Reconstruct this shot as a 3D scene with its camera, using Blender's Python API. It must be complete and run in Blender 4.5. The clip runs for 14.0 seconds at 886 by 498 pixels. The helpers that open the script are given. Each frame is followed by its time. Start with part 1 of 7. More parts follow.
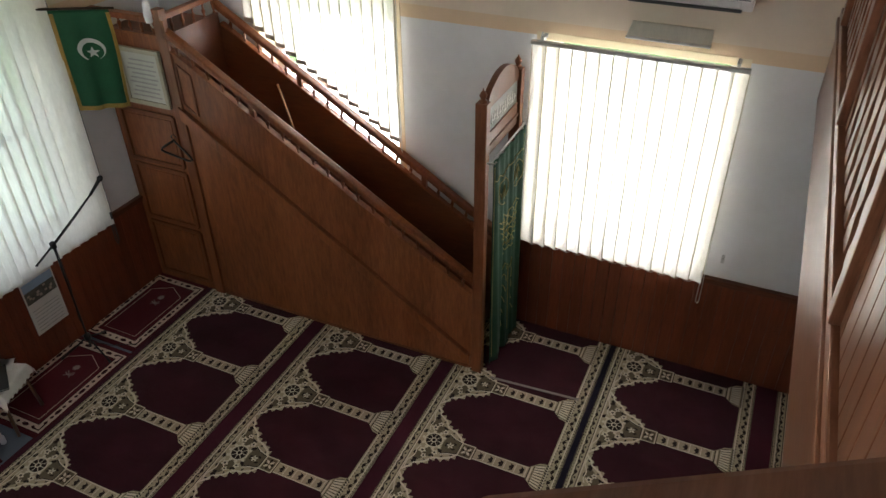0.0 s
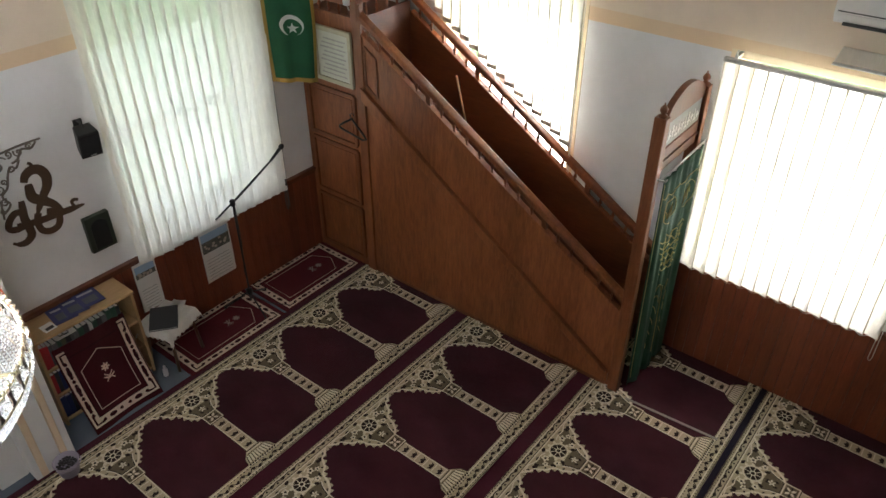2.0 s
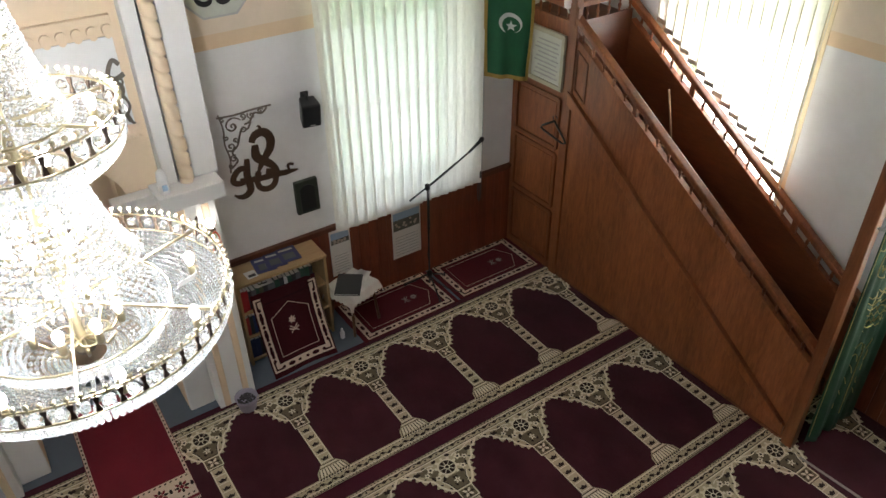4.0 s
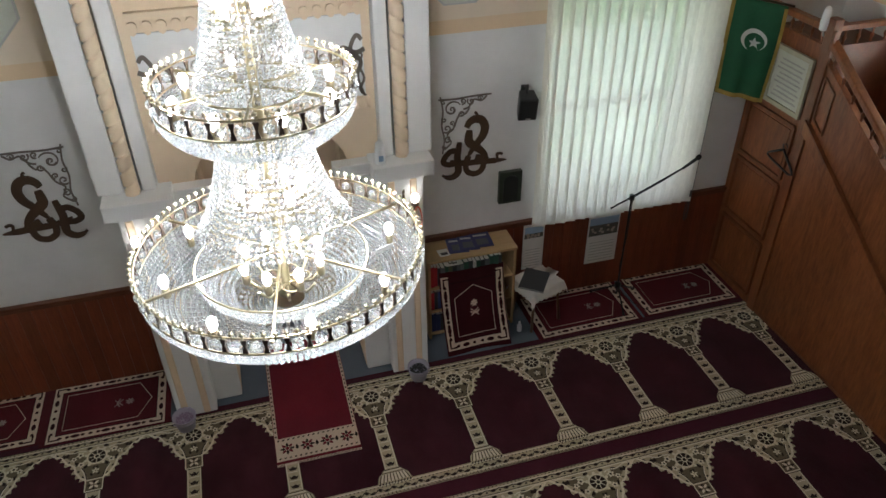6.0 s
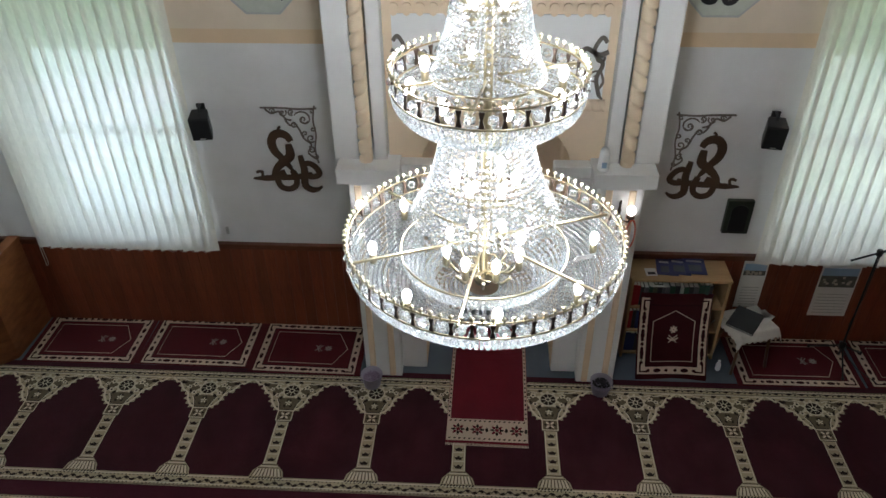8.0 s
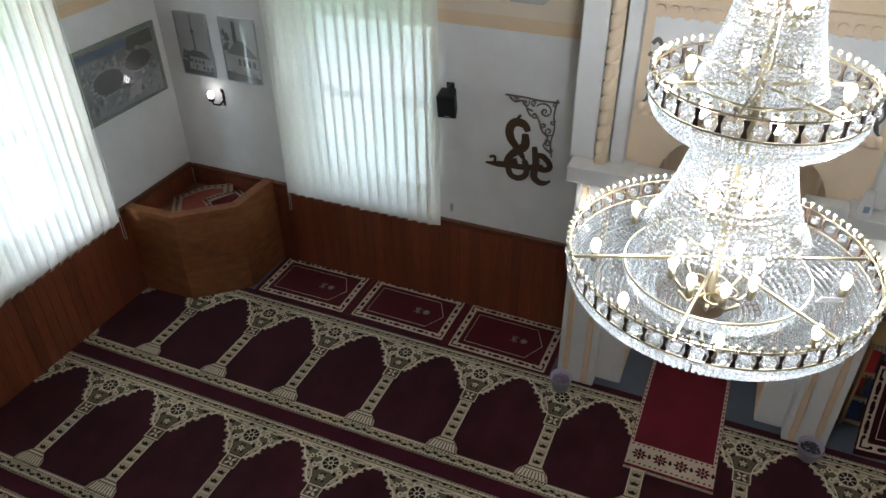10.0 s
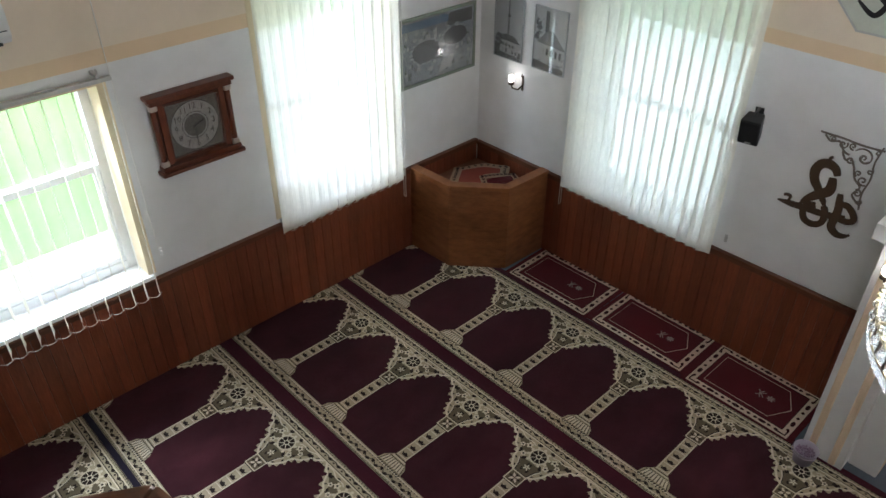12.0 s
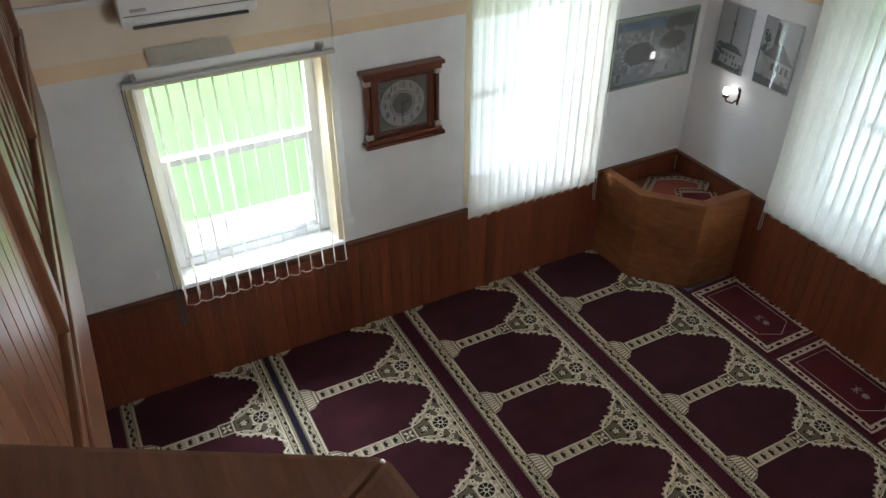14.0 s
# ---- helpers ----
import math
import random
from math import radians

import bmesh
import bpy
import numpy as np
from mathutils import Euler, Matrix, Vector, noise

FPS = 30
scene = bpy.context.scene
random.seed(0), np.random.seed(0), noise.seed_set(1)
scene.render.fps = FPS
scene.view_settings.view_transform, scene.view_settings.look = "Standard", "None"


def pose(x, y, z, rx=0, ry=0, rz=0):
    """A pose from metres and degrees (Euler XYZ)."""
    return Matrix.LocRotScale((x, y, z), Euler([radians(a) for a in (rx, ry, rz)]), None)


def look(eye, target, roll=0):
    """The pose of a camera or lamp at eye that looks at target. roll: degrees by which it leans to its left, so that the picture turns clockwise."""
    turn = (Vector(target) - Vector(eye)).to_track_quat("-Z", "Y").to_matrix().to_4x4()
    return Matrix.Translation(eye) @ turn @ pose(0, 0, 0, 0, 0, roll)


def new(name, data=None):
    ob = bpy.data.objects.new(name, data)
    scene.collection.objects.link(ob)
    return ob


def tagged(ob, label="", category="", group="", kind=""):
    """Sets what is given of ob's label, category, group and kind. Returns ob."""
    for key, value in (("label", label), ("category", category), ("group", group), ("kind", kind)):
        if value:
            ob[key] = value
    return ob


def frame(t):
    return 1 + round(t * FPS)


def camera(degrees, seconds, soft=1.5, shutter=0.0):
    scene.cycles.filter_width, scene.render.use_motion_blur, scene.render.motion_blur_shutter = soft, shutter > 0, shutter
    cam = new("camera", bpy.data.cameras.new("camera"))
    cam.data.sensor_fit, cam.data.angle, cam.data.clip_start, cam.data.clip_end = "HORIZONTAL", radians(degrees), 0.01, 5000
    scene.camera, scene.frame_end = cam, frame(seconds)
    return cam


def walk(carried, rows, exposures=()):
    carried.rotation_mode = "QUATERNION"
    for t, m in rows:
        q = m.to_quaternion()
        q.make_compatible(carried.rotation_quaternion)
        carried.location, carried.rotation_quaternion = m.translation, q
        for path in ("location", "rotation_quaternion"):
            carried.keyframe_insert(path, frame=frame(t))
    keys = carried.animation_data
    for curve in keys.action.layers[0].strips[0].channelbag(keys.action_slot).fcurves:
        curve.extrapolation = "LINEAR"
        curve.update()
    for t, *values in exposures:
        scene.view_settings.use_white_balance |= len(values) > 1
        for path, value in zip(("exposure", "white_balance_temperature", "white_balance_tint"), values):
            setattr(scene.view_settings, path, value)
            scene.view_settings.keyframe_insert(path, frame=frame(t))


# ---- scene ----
cam = camera(61.9, 14.0)
PATH = [
    (0, (-0.028, -0.003, 4.367), (1.463, 0.687, 3.226), -0.7),
    (0.5, (-0.028, 0.003, 4.373), (1.431, 0.756, 3.23), -0.5),
    (1, (-0.023, 0.018, 4.378), (1.385, 0.859, 3.233), -0.4),
    (1.5, (-0.022, 0.037, 4.379), (1.33, 0.963, 3.233), -0.3),
    (2, (-0.03, 0.053, 4.384), (1.25, 1.075, 3.237), -0.1),
    (2.5, (-0.034, 0.053, 4.387), (1.168, 1.166, 3.239), -0.2),
    (3, (-0.033, 0.04, 4.39), (1.075, 1.245, 3.242), -0.3),
    (3.2, (-0.032, 0.036, 4.39), (1.041, 1.275, 3.243), -0.4),
    (5.5, (-0.028, -0.014, 4.425), (0.547, 1.519, 3.277), -0.6),
    (6, (-0.022, -0.011, 4.427), (0.426, 1.562, 3.277), -0.6),
    (6.5, (-0.018, -0.002, 4.43), (0.31, 1.6, 3.278), -0.6),
    (7, (-0.011, 0.001, 4.433), (0.176, 1.625, 3.28), -0.6),
    (7.5, (-0.001, 0.003, 4.434), (0.047, 1.636, 3.281), -0.7),
    (8, (0.006, -0.002, 4.431), (-0.101, 1.631, 3.28), -0.8),
    (8.2, (0.005, -0.005, 4.43), (-0.16, 1.624, 3.28), -0.8),
    (10.3, (-0.044, -0.016, 4.379), (-0.781, 1.453, 3.239), -0.5),
    (10.5, (-0.05, -0.021, 4.379), (-0.846, 1.417, 3.24), -0.3),
    (11, (-0.072, -0.036, 4.376), (-1.014, 1.31, 3.237), -0.1),
    (11.5, (-0.094, -0.058, 4.373), (-1.16, 1.192, 3.233), 0.1),
    (12, (-0.111, -0.077, 4.368), (-1.299, 1.058, 3.228), 0.2),
    (12.5, (-0.121, -0.091, 4.363), (-1.397, 0.942, 3.222), 0.0),
    (13, (-0.133, -0.101, 4.358), (-1.488, 0.826, 3.215), -0.2),
    (13.5, (-0.153, -0.108, 4.352), (-1.564, 0.726, 3.205), -0.1),
    (14, (-0.174, -0.116, 4.352), (-1.624, 0.641, 3.201), -0.2),
]
EXPOSURES = [(0.0, 1.06, 6600, 14), (1.0, 1.02, 6650, 14), (1.5, 1.22, 6700, 14), (3.0, 1.68, 6800, 13), (5.5, 1.16, 6600, 12), (7.5, 0.92, 6400, 11), (10.5, 1.04, 6350, 12), (12.0, 1.28, 6450, 13), (14.0, 1.18, 6450, 13)]
walk(cam, [(t, look(eye, target, roll)) for t, eye, target, roll in PATH], EXPOSURES)

# ---- light ----
world = bpy.data.worlds.new("sky")
scene.world = world
world.use_nodes = True
wn = world.node_tree
sky = wn.nodes.new("ShaderNodeTexSky")
sky.sky_type = "NISHITA"
sky.sun_disc = False
sky.sun_elevation = radians(61)
sky.sun_rotation = radians(156)
wn.links.new(sky.outputs[0], wn.nodes["Background"].inputs[0])
wn.nodes["Background"].inputs[1].default_value = 0.15

sun_data = bpy.data.lights.new("sun", "SUN")
sun_data.energy, sun_data.angle, sun_data.color = 5.0, radians(0.6), (1.0, 0.96, 0.9)
sun = new("sun", sun_data)
sun.matrix_world = look((4, -9, 18), (0, 0, 0))

WIN_POWER = {"r": 25, "n": 4.0, "m": 7.8, "l": 8.2}


def window_light(kind, x, y, z, w, h, aim):
    d = bpy.data.lights.new("window_daylight", "AREA")
    d.shape, d.size, d.size_y, d.energy = "RECTANGLE", w, h, WIN_POWER[kind] * w * h
    d.color = {"r": (0.95, 0.98, 1.0), "m": (0.68, 0.84, 1.0), "n": (0.80, 0.90, 1.0), "l": (0.70, 0.84, 1.0)}[kind]
    ob = new("window_daylight", d)
    ob.matrix_world = look((x, y, z), (x + aim[0], y + aim[1], z))
    return ob


# ---- materials ----
def rgb(c):
    return (*c, 1.0)


def mat_base(name, rough=0.6, metal=0.0, spec=0.5):
    m = bpy.data.materials.new(name)
    m.use_nodes = True
    b = m.node_tree.nodes["Principled BSDF"]
    b.inputs["Roughness"].default_value = rough
    b.inputs["Metallic"].default_value = metal
    b.inputs["Specular IOR Level"].default_value = spec
    return m, m.node_tree, b


def add_noise(t, scale, detail=4, rough=0.6, stretch=(1, 1, 1), space="Object"):
    tc = t.nodes.new("ShaderNodeTexCoord")
    mp = t.nodes.new("ShaderNodeMapping")
    mp.inputs["Scale"].default_value = stretch
    n = t.nodes.new("ShaderNodeTexNoise")
    n.inputs["Scale"].default_value = scale
    n.inputs["Detail"].default_value = detail
    n.inputs["Roughness"].default_value = rough
    if space == "World":
        g = t.nodes.new("ShaderNodeNewGeometry")
        t.links.new(g.outputs["Position"], mp.inputs["Vector"])
    else:
        t.links.new(tc.outputs["Object"], mp.inputs["Vector"])
    t.links.new(mp.outputs[0], n.inputs["Vector"])
    return n.outputs["Fac"]


def ramp(t, fac, stops):
    r = t.nodes.new("ShaderNodeValToRGB")
    els = r.color_ramp.elements
    while len(els) < len(stops):
        els.new(0.5)
    for e, (p, c) in zip(els, stops):
        e.position, e.color = p, rgb(c)
    t.links.new(fac, r.inputs[0])
    return r.outputs[0]


def mixc(t, a, b, fac, mode="MIX"):
    m = t.nodes.new("ShaderNodeMix")
    m.data_type, m.blend_type = "RGBA", mode
    for sock, v in ((m.inputs[0], fac), (m.inputs[6], a), (m.inputs[7], b)):
        if isinstance(v, (int, float)):
            sock.default_value = v
        elif isinstance(v, tuple):
            sock.default_value = rgb(v)
        else:
            t.links.new(v, sock)
    return m.outputs[2]


def bump(t, b, fac, strength, dist=0.01):
    n = t.nodes.new("ShaderNodeBump")
    n.inputs["Strength"].default_value = strength
    n.inputs["Distance"].default_value = dist
    t.links.new(fac, n.inputs["Height"])
    t.links.new(n.outputs[0], b.inputs["Normal"])


def plain(name, c, rough=0.6, metal=0.0, vary=0.12, scale=14, bumpy=0.0, spec=0.5):
    """A surface of one colour with fine and coarse unevenness."""
    m, t, b = mat_base(name, rough, metal, spec)
    lo = tuple(v * (1 - vary) for v in c)
    hi = tuple(min(1, v * (1 + vary)) for v in c)
    col = ramp(t, add_noise(t, scale, 6, 0.65), [(0.3, lo), (0.7, hi)])
    col = mixc(t, col, ramp(t, add_noise(t, scale / 9, 3, 0.5, space="World"), [(0.3, lo), (0.7, hi)]), 0.5)
    t.links.new(col, b.inputs["Base Color"])
    if bumpy:
        bump(t, b, add_noise(t, scale * 6, 4), bumpy, 0.004)
    return m


def wood(name, dark, light, stretch, rough=0.42, coarse=1.0, piece=0.25, spec=0.4):
    """Varnished wood: stretched grain, broad figure and a shade of its own for every piece."""
    m, t, b = mat_base(name, rough, 0, spec)
    mid = tuple((a + c) / 2 for a, c in zip(dark, light))
    g = add_noise(t, 9 * coarse, 8, 0.7, stretch)
    col = ramp(t, g, [(0.34, dark), (0.5, mid), (0.66, light)])
    g2 = add_noise(t, 1.6 * coarse, 4, 0.6, tuple(max(0.35, s * 0.4) for s in stretch), "World")
    col = mixc(t, col, ramp(t, g2, [(0.36, tuple(v * 0.7 for v in dark)), (0.64, light)]), 0.4)
    oi = t.nodes.new("ShaderNodeObjectInfo")
    shade = ramp(t, oi.outputs["Random"], [(0, (1 - piece,) * 3), (1, (1,) * 3)])
    col = mixc(t, col, shade, 1.0, "MULTIPLY")
    t.links.new(col, b.inputs["Base Color"])
    bump(t, b, g, 0.12, 0.003)
    rr = t.nodes.new("ShaderNodeMapRange")
    rr.inputs[3].default_value, rr.inputs[4].default_value = rough - 0.08, rough + 0.12
    t.links.new(g2, rr.inputs[0])
    t.links.new(rr.outputs[0], b.inputs["Roughness"])
    return m


def pile(name, c, vary=0.25, worn=None):
    """Woven carpet pile with tufts, brushing and faint wear."""
    m, t, b = mat_base(name, 0.95, 0, 0.1)
    lo = tuple(v * (1 - vary) for v in c)
    hi = tuple(v * (1 + vary) for v in c)
    col = ramp(t, add_noise(t, 260, 3, 0.6, space="World"), [(0.3, lo), (0.7, hi)])
    broad = add_noise(t, 2.2, 5, 0.6, (1.6, 1, 1), "World")
    col = mixc(t, col, ramp(t, broad, [(0.35, lo), (0.7, worn or hi)]), 0.5)
    t.links.new(col, b.inputs["Base Color"])
    b.inputs["Sheen Weight"].default_value = 0.12
    b.inputs["Sheen Roughness"].default_value = 0.5
    bump(t, b, add_noise(t, 420, 2, 0.5, space="World"), 0.5, 0.004)
    return m


def wall_paint():
    """White emulsion below, a beige band and peach paint above it."""
    m, t, b = mat_base("wall_paint", 0.85, 0, 0.25)
    g = t.nodes.new("ShaderNodeNewGeometry")
    s = t.nodes.new("ShaderNodeSeparateXYZ")
    t.links.new(g.outputs["Position"], s.inputs[0])
    mr = t.nodes.new("ShaderNodeMapRange")
    mr.inputs[1].default_value, mr.inputs[2].default_value = 2.0, 4.0
    t.links.new(s.outputs[2], mr.inputs[0])
    r = t.nodes.new("ShaderNodeValToRGB")
    r.color_ramp.interpolation = "CONSTANT"
    e = r.color_ramp.elements
    e.new(0.5)
    for el, p, c in zip(e, (0.0, 0.31, 0.36), ((0.78, 0.78, 0.78), (0.78, 0.60, 0.40), (0.80, 0.68, 0.54))):
        el.position, el.color = p, rgb(c)
    t.links.new(mr.outputs[0], r.inputs[0])
    n = add_noise(t, 3, 5, 0.6, space="World")
    col = mixc(t, r.outputs[0], ramp(t, n, [(0.3, (0.90, 0.90, 0.89)), (0.7, (1, 1, 1))]), 1.0, "MULTIPLY")
    t.links.new(col, b.inputs["Base Color"])
    bump(t, b, add_noise(t, 60, 5, 0.6, space="World"), 0.12, 0.004)
    return m


def blind_cloth(name, c, through_light, openness=0.075):
    """Thin woven slat that lets daylight through."""
    m, t, b = mat_base(name, 0.9, 0, 0.1)
    n = add_noise(t, 40, 5, 0.7, (1, 1, 0.35))
    col = ramp(t, n, [(0.3, tuple(v * 0.88 for v in c)), (0.7, c)])
    t.links.new(col, b.inputs["Base Color"])
    tr = t.nodes.new("ShaderNodeBsdfTranslucent")
    t.links.new(col, tr.inputs["Color"])
    mx = t.nodes.new("ShaderNodeMixShader")
    mx.inputs[0].default_value = through_light
    t.links.new(b.outputs[0], mx.inputs[1])
    t.links.new(tr.outputs[0], mx.inputs[2])
    holes = t.nodes.new("ShaderNodeBsdfTransparent")
    my = t.nodes.new("ShaderNodeMixShader")
    my.inputs[0].default_value = openness
    t.links.new(mx.outputs[0], my.inputs[1])
    t.links.new(holes.outputs[0], my.inputs[2])
    t.links.new(my.outputs[0], t.nodes["Material Output"].inputs["Surface"])
    return m


def glass(name, c=(1, 1, 1), rough=0.0, ior=1.45):
    m, t, b = mat_base(name, rough)
    b.inputs["Base Color"].default_value = rgb(c)
    b.inputs["Transmission Weight"].default_value = 0.93
    b.inputs["IOR"].default_value = ior
    return m


def crystal(name, scatter, clear):
    """Cut crystal beads: clear glass whose many facets scatter part of the light."""
    m, t, b = mat_base(name, 0.03)
    b.inputs["Base Color"].default_value = (0.93, 0.96, 0.97, 1)
    b.inputs["Transmission Weight"].default_value = 0.97
    b.inputs["IOR"].default_value = 1.5
    tr = t.nodes.new("ShaderNodeBsdfTranslucent")
    tr.inputs["Color"].default_value = (0.92, 0.95, 0.96, 1)
    m1 = t.nodes.new("ShaderNodeMixShader")
    m1.inputs[0].default_value = scatter
    t.links.new(b.outputs[0], m1.inputs[1])
    t.links.new(tr.outputs[0], m1.inputs[2])
    cl = t.nodes.new("ShaderNodeBsdfTransparent")
    mx = t.nodes.new("ShaderNodeMixShader")
    mx.inputs[0].default_value = clear
    t.links.new(m1.outputs[0], mx.inputs[1])
    t.links.new(cl.outputs[0], mx.inputs[2])
    t.links.new(mx.outputs[0], t.nodes["Material Output"].inputs["Surface"])
    return m


def glow(name, c, strength):
    m, t, b = mat_base(name, 0.5)
    b.inputs["Base Color"].default_value = rgb(c)
    b.inputs["Emission Color"].default_value = rgb(c)
    b.inputs["Emission Strength"].default_value = strength
    return m


WALL = wall_paint()
WHITE = plain("white_plaster", (0.80, 0.80, 0.79), 0.8, vary=0.05, scale=6, bumpy=0.1)
PEACH = plain("peach_paint", (0.80, 0.64, 0.46), 0.8, vary=0.06, scale=6, bumpy=0.08)
BEIGE = plain("beige_reveal_paint", (0.80, 0.68, 0.48), 0.8, vary=0.06, scale=6)
CEIL = plain("ceiling_paint", (0.78, 0.75, 0.70), 0.85, vary=0.05, scale=4)
PLANK = wood("wainscot_wood", (0.150, 0.036, 0.016), (0.31, 0.086, 0.038), (7, 7, 0.7), 0.36, piece=0.26)
PLANK_DARK = plain("dark_joint_and_gap_shade", (0.03, 0.01, 0.006), 0.7)
RAILWOOD = wood("cap_rail_wood", (0.10, 0.030, 0.014), (0.19, 0.07, 0.034), (1, 1, 5), 0.4)
MINBAR = wood("minbar_board", (0.150, 0.043, 0.014), (0.37, 0.125, 0.044), (5, 5, 0.8), 0.36, piece=0.12)
MINBAR_V = wood("minbar_frame_wood", (0.165, 0.050, 0.018), (0.30, 0.105, 0.040), (6, 6, 0.8), 0.38, piece=0.2)
# pulpit wood darkened: the shade of enclosed inner boards is in its colour
MINBAR_SHADED = wood("minbar_shaded_wood", (0.12, 0.036, 0.014), (0.21, 0.070, 0.026), (5, 0.9, 5), 0.42, piece=0.1)
GALWOOD = wood("gallery_wood", (0.12, 0.042, 0.019), (0.30, 0.130, 0.068), (0.8, 6, 6), 0.30, piece=0.2)
GALWOOD_V = wood("gallery_slat_wood", (0.12, 0.042, 0.019), (0.30, 0.130, 0.068), (6, 6, 0.8), 0.30, piece=0.25)
BOOTH = wood("booth_veneer", (0.16, 0.052, 0.017), (0.37, 0.145, 0.056), (1.2, 1.2, 3.5), 0.36, coarse=0.6, piece=0.1)
SHELFWOOD = wood("beech_laminate", (0.42, 0.26, 0.12), (0.55, 0.37, 0.19), (0.7, 5, 5), 0.45, piece=0.1)
CLOCKWOOD = wood("clock_wood", (0.09, 0.022, 0.010), (0.19, 0.055, 0.024), (5, 0.9, 5), 0.32, piece=0.15)
MAROON = pile("maroon_pile", (0.042, 0.0085, 0.0140), 0.3, (0.088, 0.019, 0.028))
BAND = pile("wine_band_pile", (0.065, 0.010, 0.020), 0.25)
NAVY = pile("navy_joint_pile", (0.020, 0.016, 0.030), 0.25)
CREAM = pile("cream_pile", (0.47, 0.405, 0.275), 0.2)
PALEPILE = pile("pale_cream_pile", (0.72, 0.65, 0.50), 0.15)
OLIVE = pile("olive_brown_pile", (0.150, 0.120, 0.075), 0.25)
DARKPAT = pile("dark_brown_pile", (0.026, 0.017, 0.013), 0.25)
RUGRED = pile("rug_red_pile", (0.095, 0.009, 0.014), 0.25)
RUGDARK = pile("rug_dark_pile", (0.035, 0.006, 0.009), 0.25)
RUGCREAM = pile("rug_cream_pile", (0.62, 0.50, 0.39), 0.15)
TANPILE = pile("tan_rug_pile", (0.34, 0.24, 0.17), 0.25)
RUGDEEP = pile("rug_deep_red_pile", (0.052, 0.007, 0.010), 0.25)
RUGGREY = pile("rug_grey_pile", (0.30, 0.27, 0.24), 0.2)
MIHRED = pile("mihrab_rug_red", (0.16, 0.014, 0.024), 0.25)
GREYFELT = pile("grey_blue_felt", (0.13, 0.16, 0.20), 0.15)
BLIND = blind_cloth("blind_cloth", (0.90, 0.87, 0.79), 0.42)
HEM = blind_cloth("blind_hem", (0.52, 0.44, 0.36), 0.4, 0.0)
# darker cloth colour for the shaded overlap line between neighbouring slats
SLATSHADE = blind_cloth("blind_overlap_shade", (0.60, 0.55, 0.42), 0.25, 0.0)
PVC = plain("white_pvc", (0.82, 0.83, 0.84), 0.35, vary=0.03)
ALU = plain("aluminium_rail", (0.50, 0.50, 0.48), 0.4, 0.6, vary=0.06)
CORDGREY = plain("dark_grey_cord", (0.07, 0.065, 0.06), 0.5)
CHAIN = plain("blind_chain_white", (0.7, 0.7, 0.66), 0.5)
BLACK = plain("black_plastic", (0.012, 0.012, 0.013), 0.42, vary=0.2)
BLACKCLOTH = plain("speaker_grille", (0.010, 0.010, 0.011), 0.8, vary=0.3, scale=200)
BROWNCUT = plain("brown_cut_letter", (0.075, 0.040, 0.020), 0.5, vary=0.2)
GREYCUT = plain("grey_brown_scroll", (0.17, 0.14, 0.12), 0.5, vary=0.2)
GOLD = plain("gold_brass", (0.36, 0.30, 0.19), 0.32, 1.0, vary=0.1)
PALEGOLD = plain("pale_gold_crystal", (0.80, 0.72, 0.52), 0.15, 0.6, vary=0.1)
ANTIQUE = plain("antique_bronze", (0.060, 0.038, 0.026), 0.4, 0.7, vary=0.2)
PANE = glass("window_glass")
CRYSTAL = crystal("cut_crystal", 0.042, 0.14)
BOWLBEAD = crystal("fine_cut_crystal", 0.10, 0.14)
BULB = glow("lit_bulb", (0.96, 0.98, 1.0), 9)
SHADEGLOW = glow("lit_glass_shade", (1.0, 0.97, 0.93), 5)
GREENCLOTH = plain("green_flag_cloth", (0.012, 0.105, 0.045), 0.8, vary=0.15, scale=60, bumpy=0.2)
GREENCURT = plain("green_curtain_velvet", (0.022, 0.080, 0.044), 0.75, vary=0.2, scale=40, bumpy=0.3)
GOLDTHREAD = plain("gold_embroidery", (0.40, 0.36, 0.14), 0.6, vary=0.2, scale=80)
FRINGE = plain("gold_fringe", (0.42, 0.27, 0.06), 0.7, vary=0.25, scale=150, bumpy=0.5)
PAPER = plain("white_paper", (0.72, 0.71, 0.68), 0.8, vary=0.05)
SIGNGREY = plain("silver_grey_board", (0.27, 0.26, 0.24), 0.4, vary=0.15)
PRINTGREY = plain("faded_print", (0.36, 0.35, 0.33), 0.8, vary=0.2)
ACWHITE = plain("ac_plastic", (0.76, 0.75, 0.72), 0.4, vary=0.03)
MILKY = blind_cloth("milky_acrylic", (0.80, 0.77, 0.68), 0.4, 0.0)
DARKSLOT = plain("dark_slot", (0.05, 0.05, 0.05), 0.6)


